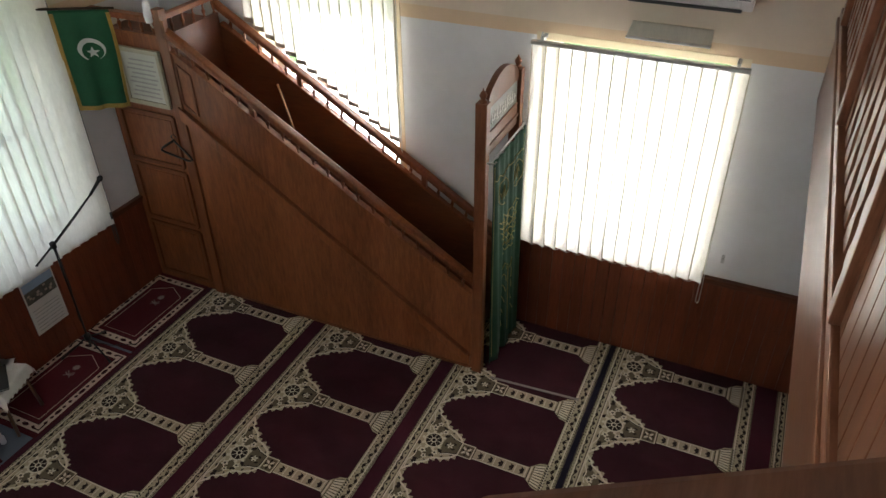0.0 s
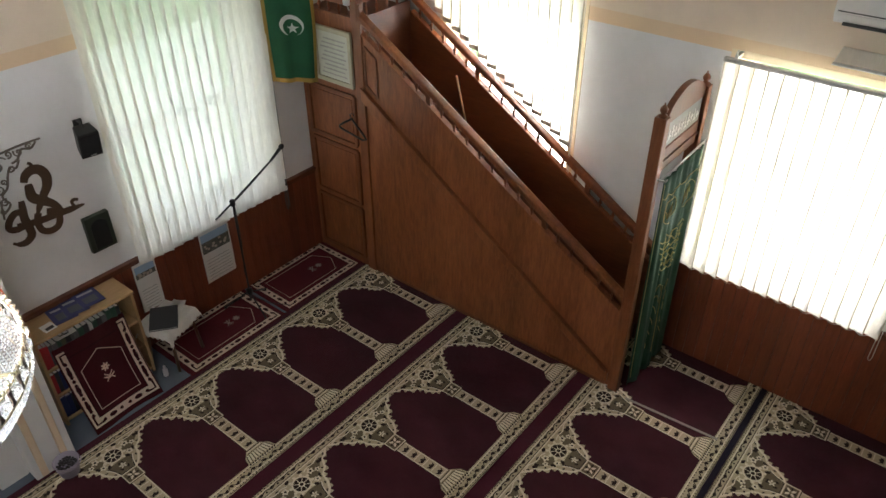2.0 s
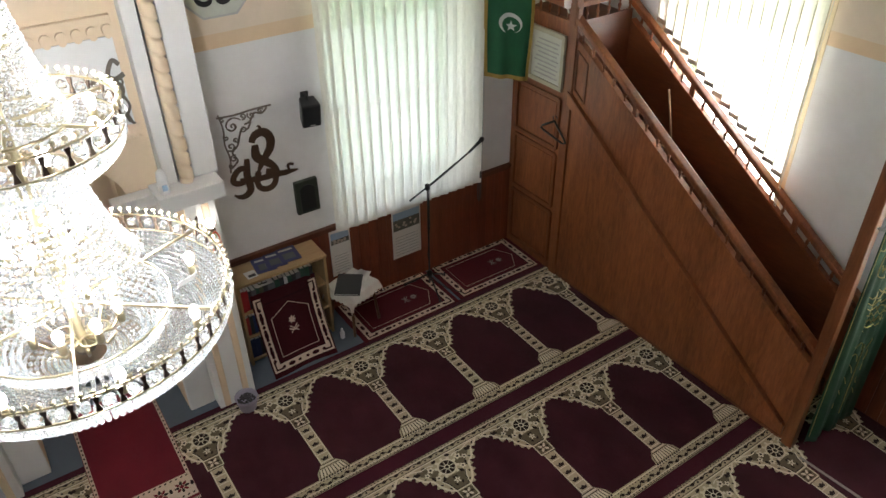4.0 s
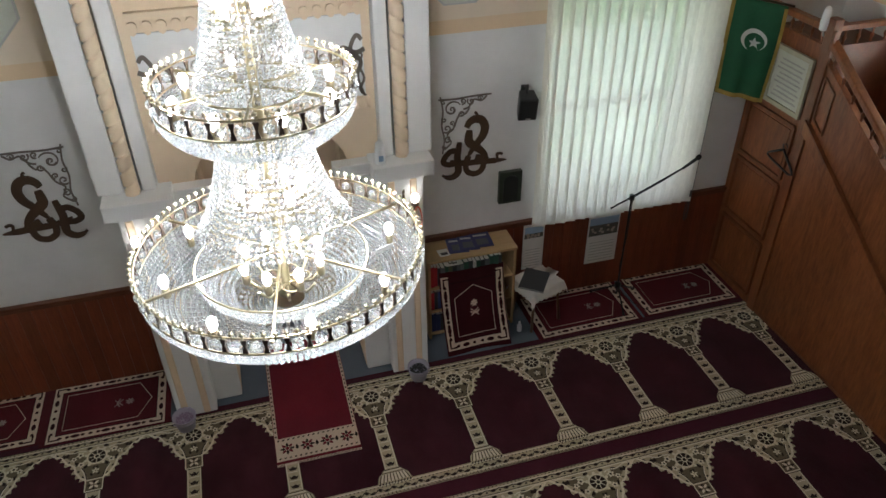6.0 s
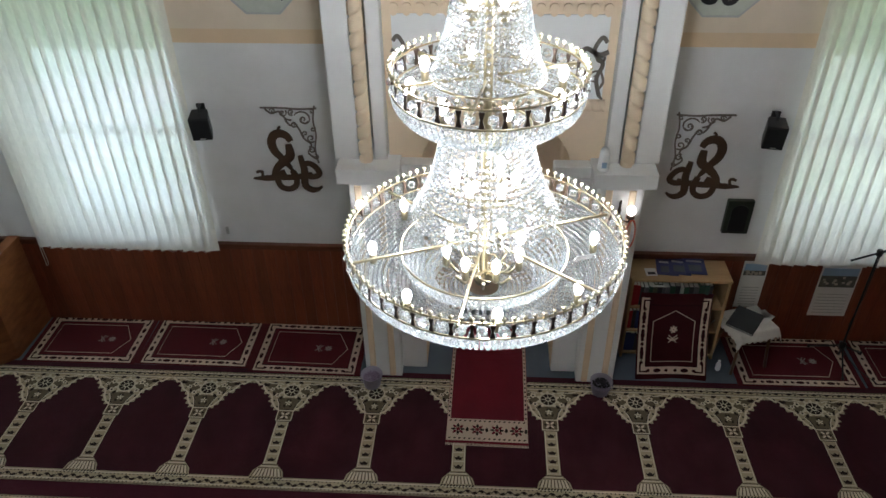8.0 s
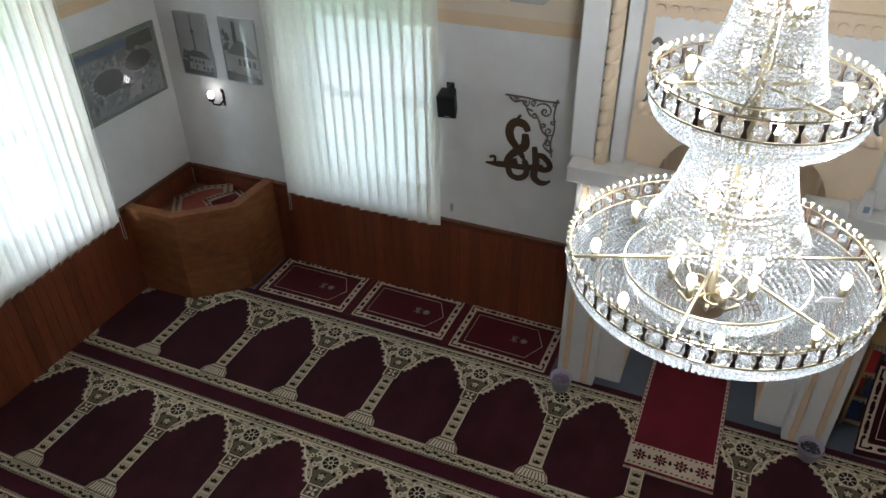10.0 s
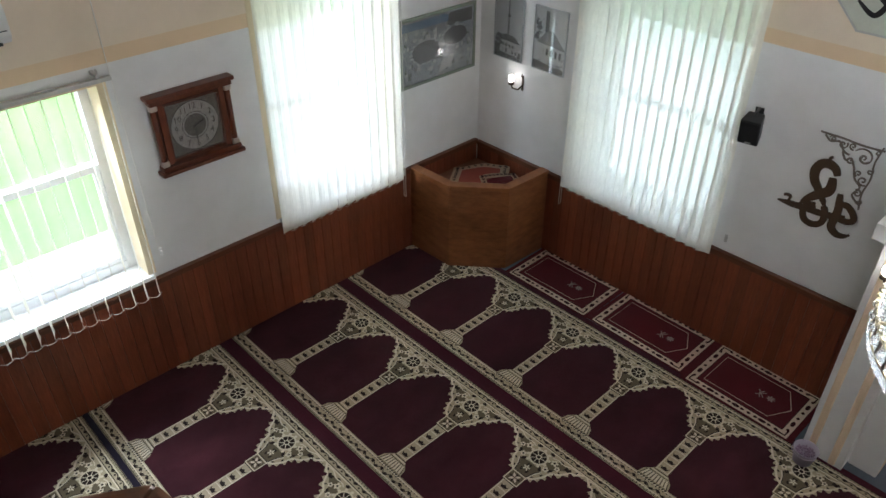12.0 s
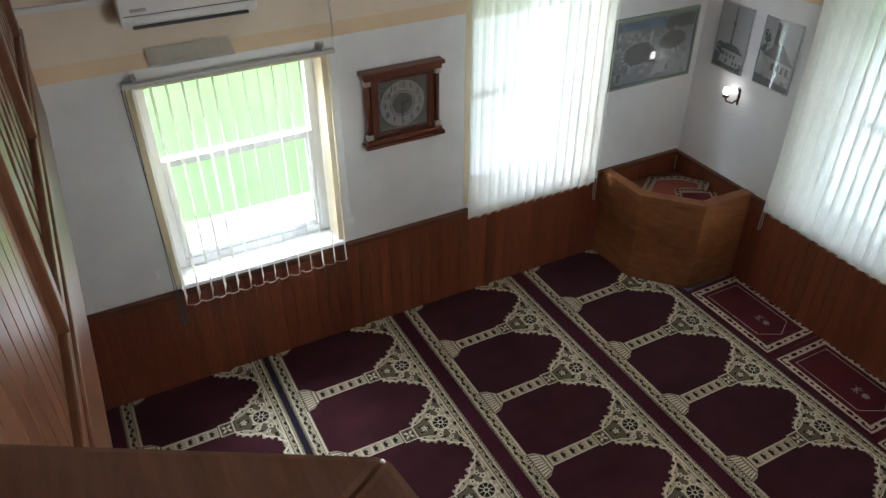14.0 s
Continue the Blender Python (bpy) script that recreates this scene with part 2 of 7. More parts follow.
# ---- mesh building ----
class Shape:
    def __init__(self):
        self.v, self.f = [], []

    def add(self, verts, faces):
        n = len(self.v)
        self.v += [tuple(p) for p in verts]
        self.f += [tuple(i + n for i in q) for q in faces]
        return self

    def box(self, x0, x1, y0, y1, z0, z1, m=None):
        vs = [Vector((x, y, z)) for x in (x0, x1) for y in (y0, y1) for z in (z0, z1)]
        if m is not None:
            vs = [m @ p for p in vs]
        return self.add(vs, [(0, 1, 3, 2), (4, 6, 7, 5), (0, 4, 5, 1), (2, 3, 7, 6), (0, 2, 6, 4), (1, 5, 7, 3)])

    def prism(self, pts, z0, z1, m=None):
        """A flat outline (counter-clockwise) given depth along z."""
        n = len(pts)
        vs = [Vector((x, y, z0)) for x, y in pts] + [Vector((x, y, z1)) for x, y in pts]
        if m is not None:
            vs = [m @ p for p in vs]
        fs = [tuple(range(n - 1, -1, -1)), tuple(range(n, 2 * n))]
        fs += [(i, (i + 1) % n, n + (i + 1) % n, n + i) for i in range(n)]
        return self.add(vs, fs)

    def flat(self, pts, z, m=None):
        vs = [Vector((x, y, z)) for x, y in pts]
        if m is not None:
            vs = [m @ p for p in vs]
        return self.add(vs, [tuple(range(len(pts)))])

    def ribbon(self, pts, w, z, depth=0.0, m=None, taper=None, closed=False):
        """A band of width w along a flat line; taper gives the width along it."""
        n = len(pts)
        left, right = [], []
        for i, (x, y) in enumerate(pts):
            a = pts[(i - 1) % n] if closed or i else pts[0]
            b = pts[(i + 1) % n] if closed or i < n - 1 else pts[-1]
            dx, dy = b[0] - a[0], b[1] - a[1]
            d = math.hypot(dx, dy) or 1
            h = (w if taper is None else w * taper(i / (n - 1))) / 2
            left.append((x - dy / d * h, y + dx / d * h))
            right.append((x + dy / d * h, y - dx / d * h))
        for i in range(n if closed else n - 1):
            j = (i + 1) % n
            q = [right[i], right[j], left[j], left[i]]
            if depth:
                self.prism(q, z, z + depth, m)
            else:
                self.flat(q, z, m)
        return self

    def tube(self, pts, r, n=8, closed=False, taper=None):
        pts = [Vector(p) for p in pts]
        k = len(pts)
        rings, prev = [], None
        for i, p in enumerate(pts):
            d = (pts[(i + 1) % k] if closed or i < k - 1 else pts[i]) - (pts[i - 1] if closed or i else pts[0])
            d.normalize()
            if prev is None:
                prev = d.orthogonal().normalized()
            prev = (prev - d * prev.dot(d)).normalized()
            b = d.cross(prev)
            rr = r if taper is None else r * taper(i / (k - 1))
            rings.append([p + (prev * math.cos(a) + b * math.sin(a)) * rr for a in (2 * math.pi * j / n for j in range(n))])
        fs = []
        for i in range(k if closed else k - 1):
            for j in range(n):
                a, b2 = i * n, ((i + 1) % k) * n
                fs.append((a + j, a + (j + 1) % n, b2 + (j + 1) % n, b2 + j))
        if not closed:
            fs += [tuple(range(n - 1, -1, -1)), tuple(range((k - 1) * n, k * n))]
        return self.add([p for q in rings for p in q], fs)

    def lathe(self, prof, n=16, at=(0, 0, 0), m=None):
        """A turned body from (radius, height) pairs, bottom to top."""
        vs, fs = [], []
        for r, z in prof:
            vs += [Vector((r * math.cos(2 * math.pi * j / n), r * math.sin(2 * math.pi * j / n), z)) + Vector(at) for j in range(n)]
        k = len(prof)
        for i in range(k - 1):
            for j in range(n):
                fs.append((i * n + j, i * n + (j + 1) % n, (i + 1) * n + (j + 1) % n, (i + 1) * n + j))
        fs += [tuple(range(n - 1, -1, -1)), tuple(range((k - 1) * n, k * n))]
        if m is not None:
            vs = [m @ p for p in vs]
        return self.add(vs, fs)

    def sheet(self, fn, nu, nv, thick=0.0):
        """A grid from fn(u, v) with both in 0..1."""
        vs = [Vector(fn(i / nu, j / nv)) for j in range(nv + 1) for i in range(nu + 1)]
        fs = [(j * (nu + 1) + i, j * (nu + 1) + i + 1, (j + 1) * (nu + 1) + i + 1, (j + 1) * (nu + 1) + i) for j in range(nv) for i in range(nu)]
        return self.add(vs, fs)

    def mesh(self, name, mat, bevel=0.0, smooth=False):
        me = bpy.data.meshes.new(name)
        me.from_pydata(self.v, [], self.f)
        if bevel:
            bm = bmesh.new()
            bm.from_mesh(me)
            es = [e for e in bm.edges if len(e.link_faces) == 2 and e.calc_face_angle(0) > 0.5]
            bmesh.ops.bevel(bm, geom=es, offset=bevel, segments=2, affect="EDGES", profile=0.6, clamp_overlap=True)
            bm.to_mesh(me)
            bm.free()
        me.materials.append(mat)
        if smooth:
            for p in me.polygons:
                p.use_smooth = True
        me.update()
        return me


def solid(ob, thick):
    md = ob.modifiers.new("thickness", "SOLIDIFY")
    md.thickness, md.offset = thick, 0
    return ob


def thing(name, label, category, group="", kind="", at=None):
    """An Empty at the thing's base; its parts hang below it."""
    ob = new(name)
    ob.empty_display_size = 0.1
    if at is not None:
        ob.matrix_basis = at
    return tagged(ob, label, category, group, kind)


def part(name, shape, mat, parent, label="", bevel=0.0, smooth=False, at=None):
    me = shape if isinstance(shape, bpy.types.Mesh) else shape.mesh(name, mat, bevel, smooth)
    ob = new(name, me)
    ob.parent = parent
    if at is not None:
        ob.matrix_basis = at
    if label:
        ob["label"] = label
    return ob


def single(name, shape, mat, label, category, kind="", bevel=0.0, smooth=False, at=None, group=""):
    ob = new(name, shape.mesh(name, mat, bevel, smooth))
    if at is not None:
        ob.matrix_basis = at
    return tagged(ob, label, category, group, kind)


# ---- the room ----
XL, XR, YN, YS, ZC = -4.955, 4.94, 5.04, -4.6, 5.6
T = 0.32
# openings: along the wall from a to b, from z0 to z1
WIN_E = [(0.16, 1.48, 0.97, 2.60), (2.69, 3.98, 0.97, 3.2)]
WIN_W = [(0.19, 1.43, 0.96, 2.50), (2.64, 3.90, 0.96, 3.2)]
WIN_N = [(-3.66, -2.30, 0.93, 3.2), (2.30, 3.66, 0.93, 3.2)]


def wall(name, label, a0, a1, openings, place):
    """A wall along its own x, 0 to T deep, with openings through it."""
    s = Shape()
    cuts = sorted(openings)
    at = a0
    for a, b, z0, z1 in cuts:
        s.box(at, a, 0, T, 0, ZC)
        s.box(a, b, 0, T, 0, z0)
        s.box(a, b, 0, T, z1, ZC)
        at = b
    s.box(at, a1, 0, T, 0, ZC)
    return single(name, s, WALL, label, "wall", "structure", at=place)


EAST = Matrix(((0, 1, 0, XR), (1, 0, 0, 0), (0, 0, 1, 0), (0, 0, 0, 1)))
WEST = Matrix(((0, -1, 0, XL), (1, 0, 0, 0), (0, 0, 1, 0), (0, 0, 0, 1)))
NORTH = Matrix(((1, 0, 0, 0), (0, 1, 0, YN), (0, 0, 1, 0), (0, 0, 0, 1)))
NICHE_X, NICHE_R = 0.08, 0.56
wall("wall_east", "white painted wall with a beige band and peach above", YS, YN, WIN_E, EAST)
wall("wall_west", "white painted wall with a beige band and peach above", YS, YN, WIN_W, WEST)
wall("wall_north", "white painted prayer wall with a beige band and peach above", XL - T, XR + T,
     WIN_N + [(NICHE_X - NICHE_R, NICHE_X + NICHE_R, 0, 2.36)], NORTH)
single("wall_south", Shape().box(XL - T, XR + T, YS - T, YS, 0, ZC), WALL, "plain painted back wall", "wall", "structure")
single("ceiling", Shape().box(XL - T, XR + T, YS - T, YN + T, ZC, ZC + 0.2), CEIL, "plain pale ceiling", "ceiling", "structure")
single("floor", Shape().box(XL - T, XR + T, YS - T, YN + 0.9, -0.2, 0.0), GREYFELT, "floor covered with grey-blue felt", "floor", "structure")


def lawn_material():
    m, t, b = mat_base("lawn_grass", 0.9, 0, 0.1)
    n = add_noise(t, 0.5, 6, 0.7, space="World")
    g = t.nodes.new("ShaderNodeNewGeometry")
    xyz = t.nodes.new("ShaderNodeSeparateXYZ")
    far = t.nodes.new("ShaderNodeMapRange")
    far.inputs[1].default_value, far.inputs[2].default_value = -9.0, -26.0  # overexposed brightness put into the colour: paler, yellower grass up the slope
    t.links.new(g.outputs["Position"], xyz.inputs[0])
    t.links.new(xyz.outputs[0], far.inputs[0])
    fresh = ramp(t, n, [(0.3, (0.125, 0.335, 0.100)), (0.7, (0.150, 0.37, 0.120))])
    far_bright = ramp(t, n, [(0.3, (0.27, 0.40, 0.13)), (0.7, (0.33, 0.45, 0.17))])
    t.links.new(mixc(t, fresh, far_bright, far.outputs[0]), b.inputs["Base Color"])
    bump(t, b, add_noise(t, 14, 5, space="World"), 0.15, 0.03)
    return m


LAWN = lawn_material()
lawn = Shape()
lawn.sheet(lambda u, v: ((u - 0.5) * 900, (v - 0.5) * 900, -0.6 + 9.0 * max(0.0, (0.5 - u) * 3 - 0.06)), 60, 6)
single("ground", lawn, LAWN, "mown green lawn rising away from the building", "ground", "structure")

single("pavement", Shape().box(XL - 3.3, XL - T, -12, 12, -0.75, -0.52), plain("pale_concrete", (0.50, 0.50, 0.48), 0.9, vary=0.1, scale=5), "pale concrete path beside the building", "pavement", "structure")

# unseen eaves, added to hold daylight off the tops of the windows
ev = Shape()
ev.box(XL - T - 0.45, XL - T, YS - 1, YN + 1.3, 3.32, 3.5).box(XR + T, XR + T + 0.6, YS - 1, YN + 1.3, 3.32, 3.5).box(XL - T, XR + T, YN + T + 0.45, YN + 1.3, 3.32, 3.5)
single("eaves", ev, CEIL, "unseen pale eaves added to shade the window tops", "eaves", "structure")

# window frames, sills, reveals and blinds
SLAT_W = 0.116


def slat_mesh(h, edged=False):
    s = Shape()
    s.sheet(lambda u, v: ((u - 0.5) * SLAT_W, 0.0045 * math.sin(math.pi * u), h * v), 3, 8)
    for x in (-0.48, 0.48):
        s.box(x * SLAT_W - 0.001, x * SLAT_W + 0.001, -0.002, 0.002, 0.01, 0.03)
    me = s.mesh("slat", BLIND)
    if edged:  # darker edge strips paint in the shade line where slats overlap
        e = Shape()
        for x in (-0.5, 0.5):
            e.box(x * SLAT_W - 0.0035, x * SLAT_W + 0.0035, -0.0015, 0.0015, 0.0, h)
        k = len(s.f)
        s.add(e.v, e.f)
        me = s.mesh("slat", BLIND)
        me.materials.append(SLATSHADE)
        for p in list(me.polygons)[k:]:
            p.material_index = 1
    return me


def window(n, place, a, b, z0, z1, lamp, turn, hang, top, low, chain_side, cut=None):
    """Plastic window in its reveal, with a vertical blind hung before it, in the wall's own axes."""
    win = thing("window_%d" % n, "white plastic window with a transom in a beige reveal", "window", kind="structure", at=place)
    s = Shape()
    d0, d1 = 0.20, 0.27
    for q in ((a, a + 0.07, z0, z1), (b - 0.07, b, z0, z1), (a + 0.07, b - 0.07, z0, z0 + 0.07), (a + 0.07, b - 0.07, z1 - 0.07, z1)):
        s.box(q[0], q[1], d0, d1, q[2], q[3])
    part("window_frame", s, PVC, win, bevel=0.006)
    zt = z0 + 0.86
    part("transom", Shape().box(a + 0.07, b - 0.07, d0 - 0.01, d1, zt, zt + 0.055), PVC, win, bevel=0.006)
    sash = Shape()
    for q in ((a + 0.072, a + 0.115, z0 + 0.072, zt - 0.002), (b - 0.115, b - 0.072, z0 + 0.072, zt - 0.002),
              (a + 0.115, b - 0.115, z0 + 0.072, z0 + 0.115)):
        sash.box(q[0], q[1], d0 + 0.01, d1 - 0.01, q[2], q[3])
    part("sash", sash, PVC, win, bevel=0.005)
    for lo, hi in ((z0 + 0.07, zt), (zt + 0.07, z1 - 0.07)):
        p = part("pane", Shape().box(a + 0.07, b - 0.07, 0.235, 0.241, lo, hi), PANE, win)
        p.visible_shadow = False
    part("window_sill", Shape().box(a - 0.03, b + 0.03, -0.035, d0, z0 - 0.03, z0 + 0.004), PVC, win, bevel=0.006)
    r = Shape()
    r.box(a - 0.06, a + 0.003, -0.004, d0, z0 + 0.004, z1 - 0.003)
    r.box(b - 0.003, b + 0.06, -0.004, d0, z0 + 0.004, z1 - 0.003)
    r.box(a - 0.06, b + 0.06, -0.004, d0, z1 - 0.003, z1 + 0.05)
    part("reveal", r, BEIGE, win)
    # the blind
    (ha, hb) = hang
    blind = thing("vertical_blind", "cream vertical slat blind " + ("turned open" if turn > 45 else "drawn closed") + " before the window", "blind",
                  "window blinds", at=place)
    part("headrail", Shape().box(ha, hb, -0.115, -0.075, top, top + 0.028), ALU, blind, bevel=0.004)
    for x in (ha + 0.08, hb - 0.08):
        br = Shape()
        br.box(x - 0.012, x + 0.012, -0.105, 0.0, top + 0.03, top + 0.055)
        br.tube([(x, -0.10, top + 0.05), (x, -0.115, top + 0.075), (x, -0.09, top + 0.085)], 0.006, 6)
        part("bracket", br, ALU, blind)
    me = slat_mesh(top - low, lamp == "r")
    count = round((hb - ha - 0.06) / 0.093)
    step = (hb - ha - SLAT_W) / (count - 1)
    for i in range(count):
        x = ha + SLAT_W / 2 + i * step
        ang = turn + random.uniform(-3, 3)
        foot = max(low, cut(x + SLAT_W / 2)) if cut else low
        own = slat_mesh(top - foot, True) if cut else me
        slat = part("slat", own, BLIND, blind, at=pose(x, -0.095 + 0.0006 * (i % 2), foot + random.uniform(-0.004, 0.004), random.uniform(-0.15, 0.15), 0, ang))
        if cut:
            part("hem", Shape().box(-SLAT_W / 2, SLAT_W / 2, -0.003, 0.007, 0.0, 0.036), HEM, slat, "weighted brown hem")
    w = Shape()
    for i in range(count - 1):
        x = ha + SLAT_W / 2 + i * step
        off = SLAT_W * 0.5 * math.sin(radians(turn))
        w.tube([(x + step * u, -0.095 - off, low + 0.02 - 0.028 * math.sin(math.pi * u)) for u in (0, 0.25, 0.5, 0.75, 1)], 0.0016, 4)
    if not cut:
        part("bottom_chain", w, CHAIN, blind)
    x = ha + 0.01 if chain_side < 0 else hb - 0.01
    c = Shape()
    loop = [(x, -0.10, top)] + [(x + chain_side * 0.012 + 0.012 * math.cos(q), -0.09 + 0.01 * math.sin(q), low - 0.17 + 0.02 * math.sin(q)) for q in (3.1, 4.0, 4.7, 5.4, 6.2)] + [(x + chain_side * 0.02, -0.10, top)]
    c.tube(loop, 0.0028, 5)
    if n in (3, 6):  # the spare cord hangs in a loop below the blind
        c.tube([(x + 0.016 * math.cos(q), -0.088, low - 0.10 + 0.115 * math.sin(q)) for q in [2 * math.pi * k / 16 for k in range(16)]], 0.006, 5, closed=True)
    c.box(x - 0.008, x + 0.008, -0.108, -0.09, low + 0.05, low + 0.12)
    part("cord", c, CORDGREY if n in (3, 6) else CHAIN, blind)
    return blind


wins = [
    (EAST, *WIN_E[0], "r", 13, (0.09, 1.55), 2.59, 0.925, -1),
    (EAST, *WIN_E[1], "r", 13, (2.62, 4.05), 3.15, 0.925, -1),
    (WEST, *WIN_W[0], None, 75, (0.12, 1.50), 2.55, 0.86, -1),
    (WEST, *WIN_W[1], "l", 12, (2.57, 3.95), 3.15, 0.87, 1),
    (NORTH, *WIN_N[0], "m", 11, (-3.75, -2.20), 3.15, 0.865, -1),
    (NORTH, *WIN_N[1], "n", -11, (2.20, 3.75), 3.15, 0.865, 1),
]
for i, (place, a, b, z0, z1, lamp, turn, hang, top, low, side) in enumerate(wins):
    # the slats behind the pulpit are cut short, each just above its sloping rail
    window(i + 1, place, a, b, z0, z1, lamp, turn, hang, top, low, side, (lambda y: 0.982 + (y - 1.72) * 0.6235) if i == 1 else None)
    if lamp:
        zt = min(z1, 2.35)  # the lamp is cut short here to leave the blind tops shaded
        c = place @ Vector(((a + b) / 2, T + 0.15, (z0 + zt) / 2))
        inward = place.to_3x3() @ Vector((0, -1, 0))
        window_light(lamp, c.x, c.y, c.z, b - a - 0.05, zt - z0 + 0.1, inward)
# daylight falling in through the open-slatted window, from the sky above its view
sk = bpy.data.lights.new("window_daylight", "AREA")
sk.shape, sk.size, sk.size_y, sk.energy, sk.color = "RECTANGLE", 1.6, 1.2, 110, (0.78, 0.90, 1.0)
new("window_daylight", sk).matrix_world = look((XL - 1.6, 0.81, 3.45), (XL, 0.81, 1.7))

# ---- carpets ----
PITCH, X0 = 0.695, 0.56
ROWS_Y = [4.20, 2.92, 1.65, 0.45, -0.86]


def outline_points(pts, step, tooth):
    """A line cut into steps, with leafy teeth across it."""
    out = []
    wild = random.Random(11)
    for (x0, y0), (x1, y1) in zip(pts, pts[1:]):
        d = math.hypot(x1 - x0, y1 - y0)
        n = max(1, round(d / step))
        for i in range(n):
            u = i / n
            k = tooth * (wild.uniform(0.3, 1.15) if (len(out) % 4 in (1, 2)) else wild.uniform(-0.8, 0.1))
            out.append((x0 + (x1 - x0) * u - (y1 - y0) / d * k, y0 + (y1 - y0) * u + (x1 - x0) / d * k))
    return out


def niche_outline():
    foot = [(0.222, -0.855), (0.236, -0.80), (0.296, -0.735), (0.298, -0.335), (0.283, -0.318), (0.283, -0.225)]
    arch = outline_points([(0.272, -0.215), (0.232, -0.185), (0.195, -0.125), (0.178, -0.062), (0.120, -0.018), (0.082, 0.045), (0.030, 0.070), (0.0, 0.105)], 0.014, 0.017)
    half = foot + arch
    return half + [(0.0, 0.105)] + [(-x, y) for x, y in reversed(half)]


def disc(s, x, y, r, z, n=10, sx=1.0, turn=0.0):
    c, q = math.cos(turn), math.sin(turn)
    pts = [(r * sx * math.cos(2 * math.pi * j / n), r * math.sin(2 * math.pi * j / n)) for j in range(n)]
    s.flat([(x + a * c - b * q, y + a * q + b * c) for a, b in pts], z)


def ring(s, x, y, r, w, z, n=12):
    s.ribbon([(x + r * math.cos(2 * math.pi * j / n), y + r * math.sin(2 * math.pi * j / n)) for j in range(n)], w, z, closed=True)


def leaf(s, x, y, length, turn, z, fat=0.4):
    pts = [(-0.5, 0), (-0.2, -fat * 0.5), (0.25, -fat * 0.35), (0.5, 0), (0.25, fat * 0.35), (-0.2, fat * 0.5)]
    c, q = math.cos(turn), math.sin(turn)
    s.flat([(x + length * (a * c - b * q), y + length * (a * q + b * c)) for a, b in pts], z)


def flower(s, x, y, r, petals, z, turn=0.0, fat=0.8):
    for j in range(petals):
        a = turn + 2 * math.pi * j / petals
        leaf(s, x + r * 0.55 * math.cos(a), y + r * 0.55 * math.sin(a), r * 0.95, a, z, fat)


ARCH_EDGE = [(0.272, -0.215), (0.232, -0.185), (0.195, -0.125), (0.178, -0.062), (0.120, -0.018), (0.082, 0.045), (0.030, 0.070), (0.0, 0.105)]


